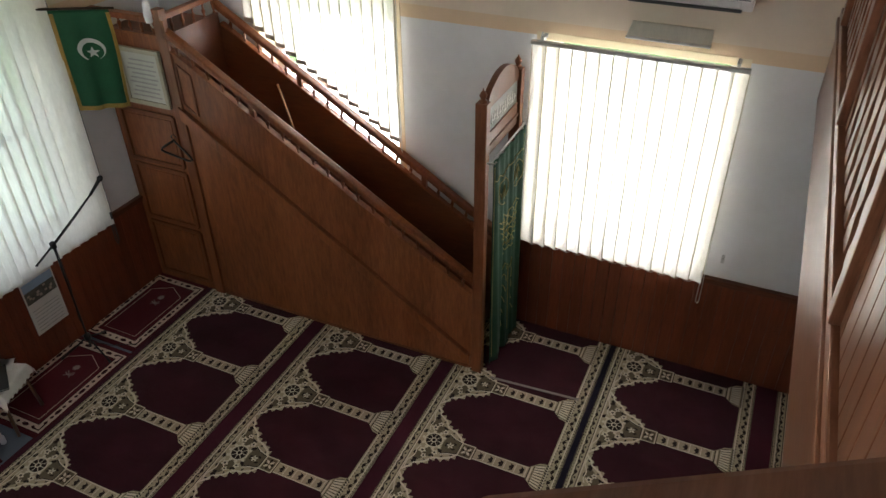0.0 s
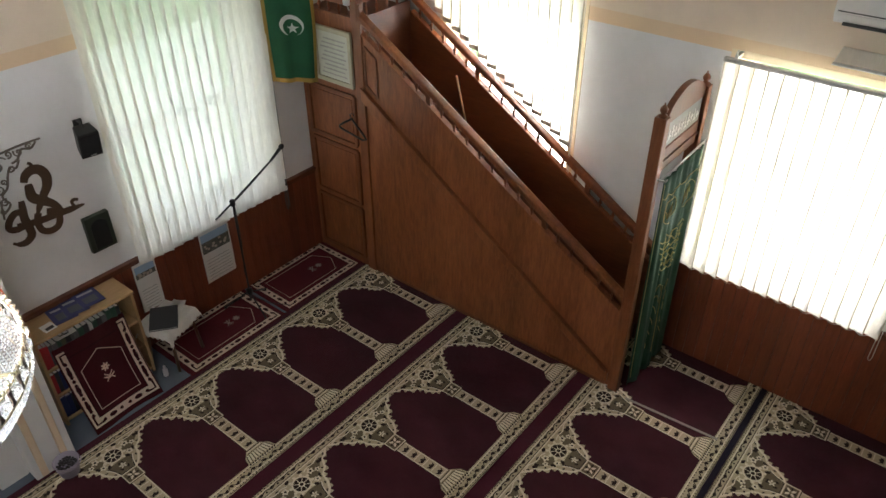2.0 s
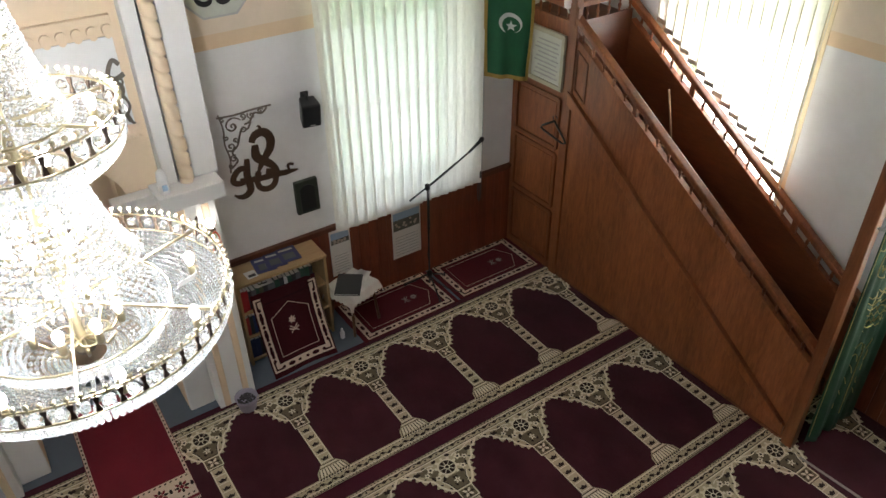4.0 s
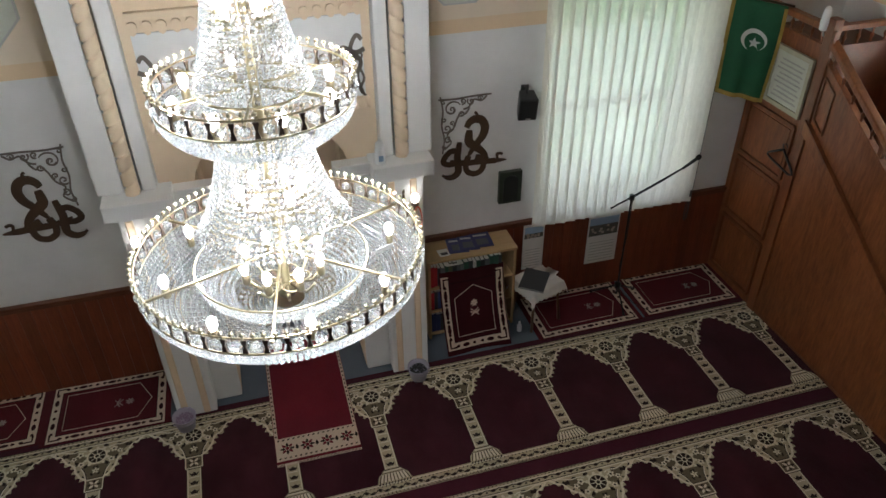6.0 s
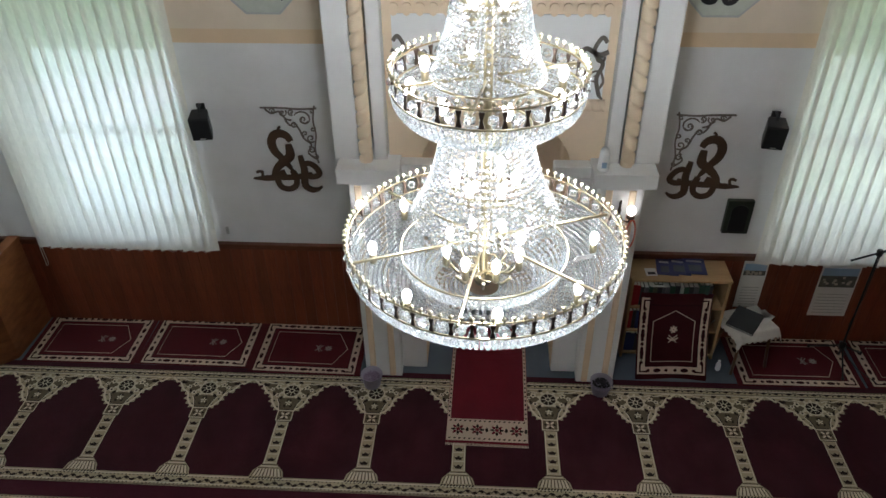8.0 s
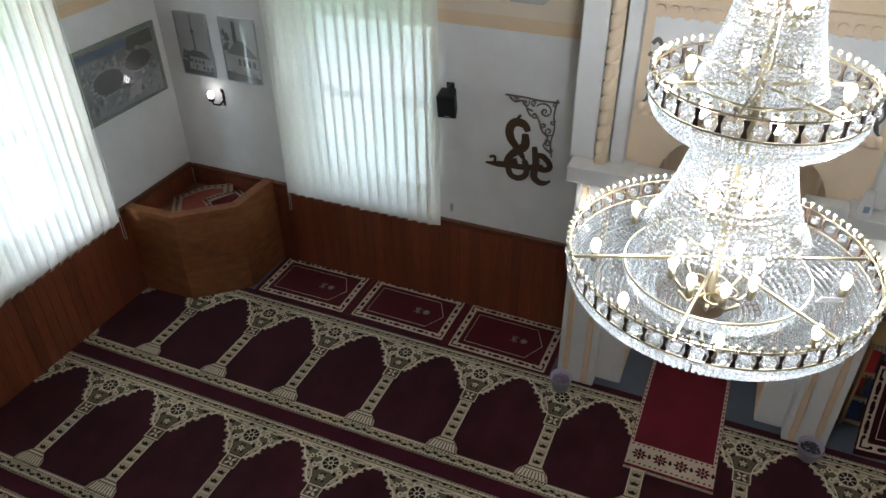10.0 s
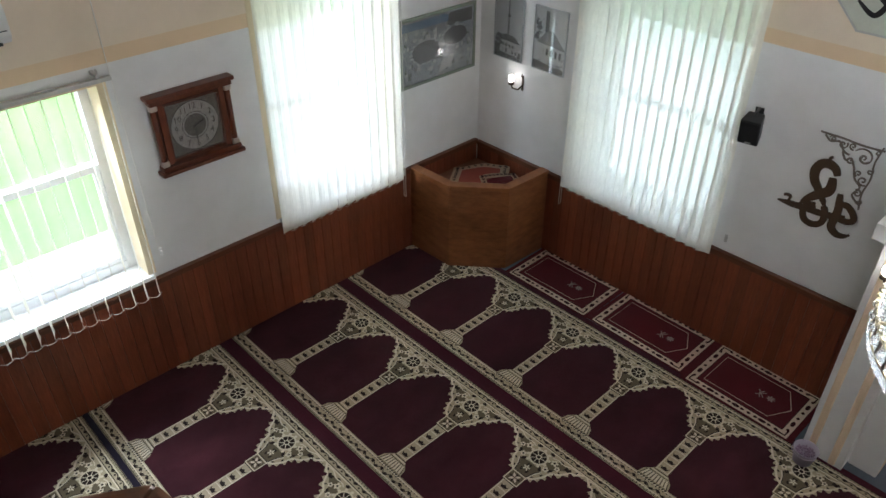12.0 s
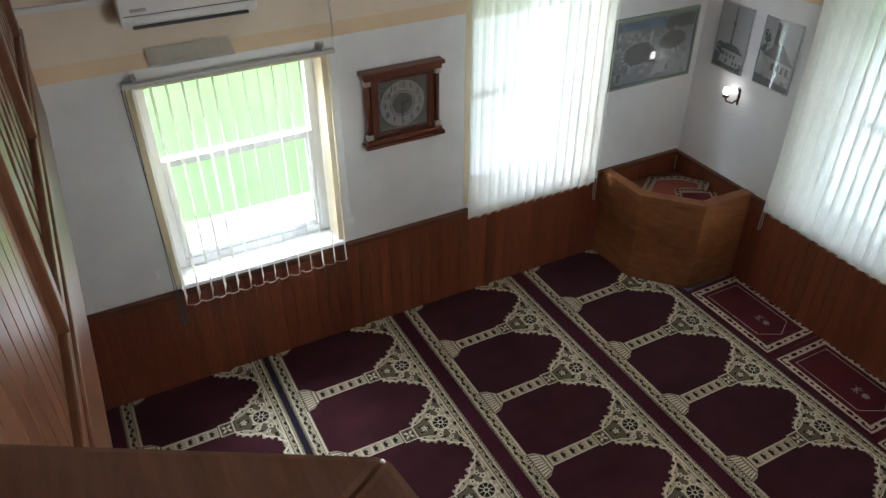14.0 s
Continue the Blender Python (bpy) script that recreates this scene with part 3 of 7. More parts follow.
def column_pattern():
    """The drawing on one column: dark figures, olive grounds and pale outlines, from the rosette down to the foot."""
    dark, mid, pale = Shape(), Shape(), Shape()
    z = 0.0
    half = PITCH / 2
    # grounds: the spandrel round the rosette, the bell and the capital
    for side in (-1, 1):
        mid.flat([(side * x, y) for x, y in ((0.070, 0.0), (0.118, -0.045), (0.150, -0.020), (0.205, 0.030), (0.250, 0.072), (0.190, 0.076), (0.110, 0.060))][::side], z - 0.0004)
    mid.flat([(-0.050, -0.205), (0.050, -0.205), (0.066, -0.140), (0.092, -0.085), (0.0, -0.075), (-0.092, -0.085), (-0.066, -0.140)], z - 0.0004)
    mid.flat([(-0.054, -0.310), (0.054, -0.310), (0.054, -0.222), (-0.054, -0.222)], z - 0.0004)
    # rosette
    disc(dark, 0, 0, 0.060, z, 16)
    ring(pale, 0, 0, 0.068, 0.012, z + 0.0004, 18)
    for j in range(8):
        a = 2 * math.pi * j / 8
        pale.ribbon([(0.022 * math.cos(a), 0.022 * math.sin(a)), (0.058 * math.cos(a), 0.058 * math.sin(a))], 0.0055, z + 0.0004)
    ring(pale, 0, 0, 0.019, 0.009, z + 0.0006, 10)
    for j in range(10):
        a = 2 * math.pi * (j + 0.5) / 10
        if abs(math.cos(a)) > 0.25 or a < math.pi:
            disc(pale, 0.082 * math.cos(a), 0.082 * math.sin(a), 0.013, z + 0.0002, 6)
    for side in (-1, 1):
        q = lambda pts: [(side * x, y) for x, y in pts]
        # pale blossoms with dark hearts beside the rosette
        for x, y, r in ((0.118, 0.040, 0.030), (0.105, -0.052, 0.026), (0.162, 0.012, 0.023)):
            flower(pale, side * x, y, r, 5, z + 0.0002, 0.4 * side)
            disc(dark, side * x, y, r * 0.34, z + 0.0006, 6)
        # tulip and eye-shaped leaves towards the point of the arch
        dark.flat(q([(0.196, 0.048), (0.232, 0.040), (0.258, 0.058), (0.236, 0.082), (0.224, 0.066), (0.206, 0.080)])[::side], z)
        leaf(dark, side * 0.302, 0.086, 0.062, 0.35 * side, z, 0.55)
        leaf(pale, side * 0.302, 0.086, 0.028, 0.35 * side, z + 0.0005, 0.45)
        leaf(dark, side * 0.060, 0.092, 0.046, -0.3 * side, z, 0.6)
        leaf(dark, side * 0.150, 0.080, 0.050, 0.15 * side, z, 0.55)
        leaf(dark, side * 0.072, -0.078, 0.050, 2.2 if side > 0 else math.pi - 2.2, z, 0.55)
        leaf(dark, side * 0.140, -0.035, 0.040, 0.9 * side, z, 0.55)
        leaf(dark, side * 0.185, -0.085, 0.034, 1.2 * side, z, 0.5)
        # the pale stem that runs to the point of the arch, and the leafy outline of the niche
        pale.ribbon(q([(0.080 + 0.255 * u, 0.066 + 0.042 * u + 0.008 * math.sin(u * 12)) for u in [k / 10 for k in range(11)]]), 0.009, z + 0.0003)
        pale.ribbon(q([(half - x - 0.016, y + 0.004) for x, y in ARCH_EDGE]), 0.017, z + 0.0001)
        for k, (x, y) in enumerate(ARCH_EDGE[1:-1]):
            leaf(dark, side * (half - x - 0.034), y + 0.010, 0.026, 0.9 * side + 0.5 * k, z, 0.55)
        # bell
        dark.ribbon(q([(0.054, -0.205), (0.070, -0.140), (0.096, -0.088)]), 0.007, z)
        pale.ribbon(q([(0.062, -0.205), (0.078, -0.140), (0.104, -0.092)]), 0.008, z + 0.0002)
        # shaft edges
        pale.ribbon(q([(0.044, -0.330), (0.044, -0.735)]), 0.007, z + 0.0002)
    flower(pale, 0, -0.135, 0.030, 5, z + 0.0002, 1.57, 0.5)
    dark.flat([(-0.020, -0.106), (0.0, -0.122), (0.020, -0.106), (0.014, -0.090), (0.0, -0.098), (-0.014, -0.090)], z)
    leaf(dark, 0.026, -0.165, 0.034, 1.1, z, 0.5)
    leaf(dark, -0.026, -0.165, 0.034, 2.0, z, 0.5)
    # capital block
    pale.ribbon([(-0.060, -0.214), (0.060, -0.214), (0.060, -0.316), (-0.060, -0.316)], 0.009, z + 0.0002, closed=True)
    for j in range(4):
        a = math.pi / 4 + j * math.pi / 2
        leaf(pale, 0.026 * math.cos(a), -0.265 + 0.026 * math.sin(a), 0.040, a, z + 0.0002, 0.5)
        leaf(dark, 0.036 * math.cos(a + math.pi / 4), -0.265 + 0.030 * math.sin(a + math.pi / 4), 0.026, a + math.pi / 4, z, 0.7)
    dark.ribbon([(-0.062, -0.205), (0.062, -0.205)], 0.006, z)
    dark.ribbon([(-0.060, -0.325), (0.060, -0.325)], 0.006, z)
    # five crowns along the shaft
    for k in range(5):
        y = -0.372 - 0.080 * k
        dark.flat([(-0.021, y - 0.020), (0.021, y - 0.020), (0.035, y + 0.012), (0.018, y), (0.0, y + 0.016), (-0.018, y), (-0.035, y + 0.012)], z)
        pale.ribbon([(-0.038, y - 0.034), (0.038, y - 0.034)], 0.007, z + 0.0002)
    # fluted foot
    dark.ribbon([(-0.058, -0.744), (0.058, -0.744)], 0.007, z)
    pale.ribbon([(-0.064, -0.757), (0.064, -0.757)], 0.010, z + 0.0002)
    dark.ribbon([(-0.080, -0.772), (0.080, -0.772)], 0.005, z)
    for k in range(8):
        u = -1 + (k + 0.5) / 4
        pale.ribbon([(u * 0.086, -0.780), (u * 0.108, -0.846)], 0.015, z + 0.0002)
    for k in range(9):
        u = -1 + k / 4
        dark.ribbon([(u * 0.086, -0.780), (u * 0.110, -0.846)], 0.0055, z + 0.0004)
    for k in range(11):
        leaf(dark, -0.112 + 0.0224 * k, -0.860, 0.026, 1.0, z, 0.55)
    return dark, mid, pale


def border_pattern(up, low):
    """One repeat of the chain along the upper and the lower edge."""
    z = 0.0
    n = 7
    w = PITCH / n
    for k in range(n):
        c = -PITCH / 2 + (k + 0.5) * w
        s = up
        s.ribbon([(c + w * (u - 0.5), 0.136 + 0.022 * abs(math.sin(math.pi * u))) for u in [j / 8 for j in range(9)]], 0.008, z)
        disc(s, c, 0.140, 0.009, z, 6)
        leaf(s, c + w / 2, 0.150, 0.040, 0.35, z, 0.5)
        s = low
        s.ribbon([(c + w * (u - 0.5), -0.910 + 0.018 * math.sin(2 * math.pi * u)) for u in [j / 8 for j in range(9)]], 0.007, z)
        leaf(s, c + 0.25 * w, -0.916, 0.042, 0.6, z, 0.5)
        leaf(s, c - 0.25 * w, -0.904, 0.042, 2.5, z, 0.5)
    for k in range(24):
        x = -PITCH / 2 + (k + 0.5) * PITCH / 24
        for y in (0.178, -0.878, -0.943):
            disc(up if y > 0 else low, x, y, 0.0062, z, 5)
    for y in (0.189, 0.120, -0.954):
        (up if y > 0 else low).ribbon([(-PITCH / 2, y), (PITCH / 2, y)], 0.005, z)
    return up.mesh("upper_border", DARKPAT), low.mesh("lower_border", DARKPAT)


NICHE_MESH = Shape().flat(niche_outline(), 0.0).mesh("niche", MAROON)
UP_MESH, LOW_MESH = border_pattern(Shape(), Shape())
COL_DARK, COL_MID, COL_PALE = column_pattern()
COL_MESH, MID_MESH, PALE_MESH = COL_DARK.mesh("column_motif", DARKPAT), COL_MID.mesh("column_ground", OLIVE), COL_PALE.mesh("column_outline", PALEPILE)
LINES = Shape()
for y in (0.1105, 0.165, -0.868, -0.934):
    LINES.ribbon([(-PITCH / 2, y), (PITCH / 2, y)], 0.009, 0.0)
LINE_MESH = LINES.mesh("border_line", PALEPILE)
MOTIFS = ((MID_MESH, "column_ground", OLIVE, 0.0112), (COL_MESH, "column_motif", DARKPAT, 0.0115), (PALE_MESH, "column_outline", PALEPILE, 0.0118),
          (UP_MESH, "upper_border", DARKPAT, 0.0115), (LOW_MESH, "lower_border", DARKPAT, 0.0115), (LINE_MESH, "border_line", PALEPILE, 0.0112))

ground_carpet = single("carpet", Shape().box(XL, XR, YS, 4.455, 0.0005, 0.006), BAND, "dark wine-red carpet laid wall to wall", "carpet", "structure")
for r, y0 in enumerate(ROWS_Y):
    row = thing("prayer_carpet", "cream and maroon carpet woven with arched prayer niches", "carpet", "carpet rows", at=pose(0, y0, 0))
    part("field", Shape().box(XL, XR, -0.958, 0.193, 0.006, 0.010), CREAM, row)
    for k in range(-8, 8):
        x = X0 + k * PITCH
        c = x + PITCH / 2
        if XL + 0.29 < c < XR - 0.29:
            part("niche", NICHE_MESH, MAROON, row, at=pose(c, 0, 0.0132))
        if XL + 0.33 < x < XR - 0.33:
            for me, nm, mt, h in MOTIFS:
                tagged(part(nm, me, mt, row, at=pose(x, 0, h)), kind="stuff")
    # cut niches and columns at the two side walls
    for side, wx in ((-1, XL), (1, XR)):
        near = [X0 + (k + 0.5) * PITCH for k in range(-9, 9)]
        cut = [c for c in near if wx * side - 0.29 <= c * side < wx * side + 0.33]
        for c in cut:
            pts = [(min(max(px + c, XL + 0.004), XR - 0.004), py) for px, py in niche_outline()]
            part("niche", Shape().flat(pts, 0.0132), MAROON, row)
        for k in range(-9, 9):
            x = X0 + k * PITCH
            if not (XL + 0.33 < x < XR - 0.33) and wx * side - 0.34 < x * side < wx * side + 0.30:
                for me, nm, mt, h in MOTIFS:
                    cutme = me.copy()
                    for q in cutme.vertices:
                        q.co.x = min(max(q.co.x + x, XL + 0.004), XR - 0.004) - x
                    tagged(part(nm, cutme, mt, row, at=pose(x, 0, h)), kind="stuff")
single("carpet_joint", Shape().box(XL, XR, 0.645, 0.690, 0.006, 0.016), NAVY, "navy-blue edging strip between two carpet rows", "carpet edging", bevel=0.004)
patch = Shape()
patch.box(-0.011, 0.011, -0.37, 0.37, 0.0135, 0.017)
single("carpet_seam", patch, RUGGREY, "frayed pale seam across the carpet beside the pulpit", "carpet seam", at=pose(4.15, 1.138, 0, 0, 0, 3.8))


def rug_shape_parts(parent, lx, ly, field, plane_thick=0.008, body=None):
    """A small prayer rug: lx along its length, ly across, with a notched cream border and a pointed inner line."""
    base = Shape().box(-lx / 2, lx / 2, -ly / 2, ly / 2, 0, plane_thick)
    part("rug_body", base, body or RUGRED, parent, bevel=0.003)
    m = 0.045
    bx, by, bw = lx / 2 - m, ly / 2 - 0.012, 0.062
    b = Shape()
    ends = ((-bx, -bx + bw, -by + bw, by - bw), (bx - bw, bx, -by + bw, by - bw))
    for q in ((-bx, bx, by - bw, by), (-bx, bx, -by, -by + bw), *(ends[:1] if body else ends)):
        b.box(q[0], q[1], q[2], q[3], plane_thick, plane_thick + 0.0025)
    part("border", b, RUGCREAM, parent)
    d = Shape()
    z = plane_thick + 0.004
    n = 13
    for k in range(n):
        x = -bx + 0.10 + (2 * bx - 0.20) * k / (n - 1)
        for side in (-1, 1):
            y = side * (by - bw / 2)
            if k % 4 == 2:
                disc(d, x, y, 0.017, z, 8, 2.1)
            else:
                leaf(d, x, y, 0.036, 0, z, 0.8)
    for k in range(6):
        y = -by + 0.09 + (2 * by - 0.18) * k / 5
        for side in (-1,) if body else (-1, 1):
            x = side * (bx - bw / 2)
            if k in (1, 4):
                disc(d, x, y, 0.017, z, 8, 2.0, math.pi / 2)
            else:
                leaf(d, x, y, 0.034, math.pi / 2, z, 0.8)
    for sx in (-1, 1):
        for sy in (-1, 1):
            d.ribbon([(sx * (bx - 0.10), sy * (by - 0.022)), (sx * (bx - 0.022), sy * (by - 0.022)), (sx * (bx - 0.022), sy * (by - 0.085))], 0.016, z)
    fx, fy = bx - bw, by - bw
    d.ribbon([(-fx, -fy), (fx, -fy), (fx, fy), (-fx, fy)], 0.020, z - 0.002, closed=True)
    part("border_motif", d, RUGDARK, parent)
    gx, gy = fx - 0.045, fy - 0.045
    if field is not None:
        part("centre", Shape().flat([(-gx, -gy), (gx - 0.10, -gy), (gx, 0), (gx - 0.10, gy), (-gx, gy)], plane_thick + 0.0015), field, parent)
    ln = Shape()
    ln.ribbon([(-gx, -gy), (gx - 0.10, -gy), (gx, 0), (gx - 0.10, gy), (-gx, gy)], 0.007, z, closed=True)
    part("arch_line", ln, RUGCREAM, parent)
    e = Shape()
    ex = gx - 0.20
    for a in (0.6, -0.6):
        e.ribbon([(ex - 0.055 + 0.012 * math.cos(6 * u), (u - 0.5) * 0.09 * math.copysign(1, a)) for u in (0, 0.25, 0.5, 0.75, 1)], 0.008, z)
    e.ribbon([(ex - 0.085, -0.035), (ex - 0.02, 0.035)], 0.008, z)
    e.ribbon([(ex - 0.085, 0.035), (ex - 0.02, -0.035)], 0.008, z)
    for j in range(7):
        a = 2 * math.pi * j / 7
        leaf(e, ex + 0.03 + 0.02 * math.cos(a), 0.02 * math.sin(a), 0.035, a, z, 0.5)
    part("emblem", e, RUGCREAM if body else RUGGREY, parent)


def drape(me, rise):
    """Cuts a flat cloth's long edges and lifts it into a hanging curve."""
    bm = bmesh.new()
    bm.from_mesh(me)
    for _ in range(5):
        long = [e for e in bm.edges if e.calc_length() > 0.06]
        if not long:
            break
        bmesh.ops.subdivide_edges(bm, edges=long, cuts=1, use_grid_fill=True)
    for v in bm.verts:
        v.co.z += rise(v.co.x, v.co.y)
    bm.to_mesh(me)
    bm.free()
    me.update()


RUGS = [(-3.45, 4.745, 1.0, 0.60, 0.3), (-2.445, 4.752, 1.0, 0.60, -0.5), (-1.475, 4.712, 0.96, 0.62, -1.0),
        (2.63, 4.735, 1.02, 0.60, 0.4), (3.67, 4.745, 1.0, 0.59, -0.3)]
for x, y, lx, ly, a in RUGS:
    rug = thing("prayer_rug", "small red prayer rug with notched cream border along the wall", "rug", "small prayer rugs", at=pose(x, y, 0.0065, 0, 0, a))
    rug_shape_parts(rug, lx, ly, None)

# the rug before the mihrab
mrug = thing("mihrab_rug", "crimson prayer rug with a pale patterned end before the niche", "rug", at=pose(0.08, 4.42, 0.013, 0, 0, -0.6))
mw, ml0, ml1 = 0.315, -0.70, 0.62
part("rug_body", Shape().box(-mw, mw, ml0, ml1, 0, 0.009), MIHRED, mrug, bevel=0.003)
s = Shape()
s.box(-mw + 0.004, mw - 0.004, ml0 + 0.02, ml0 + 0.235, 0.009, 0.0115)
for sx in (-1, 1):
    s.box(sx * (mw - 0.016) - 0.012, sx * (mw - 0.016) + 0.012, ml0 + 0.235, ml1, 0.009, 0.0115)
part("border", s, RUGCREAM, mrug)
s = Shape()
for k in range(4):
    s2 = Shape()
    x = -mw + 0.09 + k * (2 * mw - 0.18) / 3
    y = ml0 + 0.128
    for j in range(8):
        a = 2 * math.pi * j / 8
        leaf(s2 if j % 2 else s, x + 0.036 * math.cos(a), y + 0.036 * math.sin(a), 0.042, a, 0.0135, 0.55)
    disc(s2, x, y, 0.016, 0.0140, 8)
    leaf(s, x + 0.072, y, 0.05, math.pi / 2, 0.0135, 0.5)
    part("flower", s2, MIHRED, mrug)
for k in range(16):
    x = -mw + 0.03 + k * (2 * mw - 0.06) / 15
    for y in (ml0 + 0.040, ml0 + 0.215):
        leaf(s, x, y, 0.024, 0.6, 0.0135, 0.6)
for sx in (-1, 1):
    for k in range(22):
        leaf(s, sx * (mw - 0.016), ml0 + 0.26 + k * 0.047, 0.024, math.pi / 2, 0.0135, 0.6)
    for k in range(3):
        ring(s, sx * (mw - 0.06), ml1 - 0.10 - 0.06 * k, 0.022 - 0.004 * k, 0.007, 0.0135, 9)
tagged(part("border_motif", s, DARKPAT, mrug), kind="stuff")
s = Shape()
for k in range(60):
    x = -mw + 0.005 + k * (2 * mw - 0.01) / 59
    s.box(x - 0.003, x + 0.003, ml0 - 0.022, ml0 + 0.001, 0.001, 0.004)
part("fringe", s, RUGCREAM, mrug)

# ---- wainscot ----
WZ = 0.90


def wainscot(name, place, a0, a1, gaps, z):
    """Boards side by side along a wall with a moulded cap rail."""
    ws = thing(name, "varnished reddish-brown board wainscot with a cap rail", "wainscot", kind="structure", at=place)
    back = Shape()
    edges = [a0] + [e for g in gaps for e in g] + [a1]
    for lo, hi in zip(edges[::2], edges[1::2]):
        back.box(lo, hi, -0.010, 0.0, 0, z - 0.02)
    part("backing", back, PLANK_DARK, ws)
    cap = Shape()
    for lo, hi in zip(edges[::2], edges[1::2]):
        cap.box(lo, hi, -0.045, 0.002, z - 0.03, z)
        cap.box(lo, hi, -0.030, 0.0, z - 0.06, z - 0.03)
    part("cap_rail", cap, RAILWOOD, ws, bevel=0.006)
    w = 0.096
    pl = Shape().box(0.0011, w - 0.0011, -0.024, -0.0101, 0.012, z - 0.061).mesh("plank", PLANK, 0.0025)
    for lo, hi in zip(edges[::2], edges[1::2]):
        n = max(1, int((hi - lo) / w))
        for i in range(n):
            part("plank", pl, PLANK, ws, at=pose(lo + i * w + 0.0, 0, 0))
        rest = hi - lo - n * w
        if rest > 0.01:
            part("plank", Shape().box(0.0012, rest - 0.001, -0.024, -0.0101, 0.012, z - 0.061), PLANK, ws, at=pose(lo + n * w, 0, 0))
    return ws


wainscot("wainscot_east", EAST, -1.6, YN - 0.03, [], 0.945)
wainscot("wainscot_west", WEST, -1.6, YN - 0.03, [], 0.925)
wainscot("wainscot_north", NORTH, XL + 0.03, XR - 0.03, [(NICHE_X - 1.02, NICHE_X + 1.02)], 0.905)

# ---- the pulpit (minbar) ----
MX0, MX1 = 4.17, 4.86


def side_plane(x, sign=1):
    """Maps a flat (y, z) outline to a board standing at x; its depth goes towards +x."""
    return Matrix(((0, 0, 1, x), (1, 0, 0, 0), (0, 1, 0, 0), (0, 0, 0, 1)))


def baluster(h):
    k = h / 0.14
    return [(0.006, 0), (0.013, 0.004), (0.013, 0.016 * k), (0.007, 0.022 * k), (0.011, 0.040 * k), (0.016, 0.058 * k), (0.012, 0.078 * k), (0.006, 0.088 * k),
            (0.010, 0.100 * k), (0.006, 0.112 * k), (0.013, 0.124 * k), (0.013, h)]


minbar = thing("minbar", "varnished brown wooden mosque pulpit with stairs and spindle rails", "pulpit")
SL = (2.38 - 0.79) / (4.27 - 1.72)


def slope(y, z0=0.79):
    return z0 + (y - 1.72) * SL


# the far panel takes the copy of the wood coloured as in shade
for x, mat in ((MX0, MINBAR), (MX1 - 0.03, MINBAR_SHADED)):
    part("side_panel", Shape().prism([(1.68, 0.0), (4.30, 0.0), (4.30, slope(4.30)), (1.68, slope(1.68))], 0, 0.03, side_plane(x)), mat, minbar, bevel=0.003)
    cap = Shape().prism([(1.68, slope(1.68) + 0.002), (4.28, slope(4.28) + 0.002), (4.28, slope(4.28) + 0.022), (1.68, slope(1.68) + 0.022)], -0.012, 0.042, side_plane(x))
    part("panel_cap", cap, MINBAR, minbar, bevel=0.003)
    hr = Shape().prism([(1.66, slope(1.66) + 0.118), (4.34, slope(4.34) + 0.118), (4.34, slope(4.34) + 0.174), (1.66, slope(1.66) + 0.174)], -0.022, 0.052, side_plane(x))
    part("handrail", hr, MINBAR, minbar, bevel=0.012)
    bal = Shape().lathe(baluster(0.115), 8).mesh("baluster", MINBAR_V, smooth=True)
    for i in range(20):
        y = 1.78 + i * 0.127
        if i in (5, 14):
            part("newel", Shape().box(-0.016, 0.016, -0.022, 0.022, 0, 0.125), MINBAR_V, minbar, bevel=0.003, at=pose(x + 0.015, y, slope(y) + 0.012))
        else:
            part("baluster", bal, MINBAR_V, minbar, at=pose(x + 0.015, y, slope(y) + 0.012))
# slanting and framing strips on the outer side
st = Shape()
for (ya, za), (yb, zb), w in (((1.70, 0.06), (4.28, 1.80), 0.10),):
    st.prism([(ya, za), (yb, zb), (yb, zb + w), (ya, za + w)], -0.026, 0.0, side_plane(MX0))
part("slant_strip", st, MINBAR, minbar, bevel=0.004)
part("slant_edge", Shape().prism([(1.72, 0.165), (4.27, 1.905), (4.27, 1.920), (1.72, 0.180)], -0.036, 0.0, side_plane(MX0)), MINBAR_V, minbar)
part("foot_strip", Shape().prism([(1.72, 0.0), (4.27, 0.0), (4.27, 0.03), (1.72, 0.03)], -0.010, 0.0, side_plane(MX0)), MINBAR_V, minbar)
part("upright_strip", Shape().prism([(4.24, 0.0), (4.33, 0.0), (4.33, 2.62), (4.24, 2.62)], -0.022, 0.0, side_plane(MX0)), MINBAR_V, minbar, bevel=0.004)
tri = Shape()
for a, b in (((4.10, 1.86), (4.10, 2.20)), ((4.10, 2.20), (4.225, 2.28)), ((4.225, 2.28), (4.225, 1.95)), ((4.225, 1.95), (4.10, 1.86))):
    tri.ribbon([a, b], 0.014, -0.012, 0.012, side_plane(MX0))
part("panel_moulding", tri, MINBAR_V, minbar)
# landing body with its panelled side
part("landing_panel", Shape().prism([(4.30, 0.0), (5.03, 0.0), (5.03, 2.47), (4.30, 2.47)], 0, 0.03, side_plane(MX0)), MINBAR, minbar)
for lo, hi in ((0.10, 0.66), (0.72, 1.27), (1.33, 1.80)):
    s = Shape()
    y0, y1 = 4.38, 4.95
    for q in (((y0, lo), (y1, lo)), ((y1, lo), (y1, hi)), ((y1, hi), (y0, hi)), ((y0, hi), (y0, lo))):
        s.ribbon(list(q), 0.030, -0.022, 0.022, side_plane(MX0))
    part("panel_moulding", s, MINBAR_V, minbar, bevel=0.003)
    part("panel_field", Shape().prism([(y0 + 0.04, lo + 0.04), (y1 - 0.04, lo + 0.04), (y1 - 0.04, hi - 0.04), (y0 + 0.04, hi - 0.04)], -0.007, 0.0, side_plane(MX0)), MINBAR, minbar, bevel=0.003)
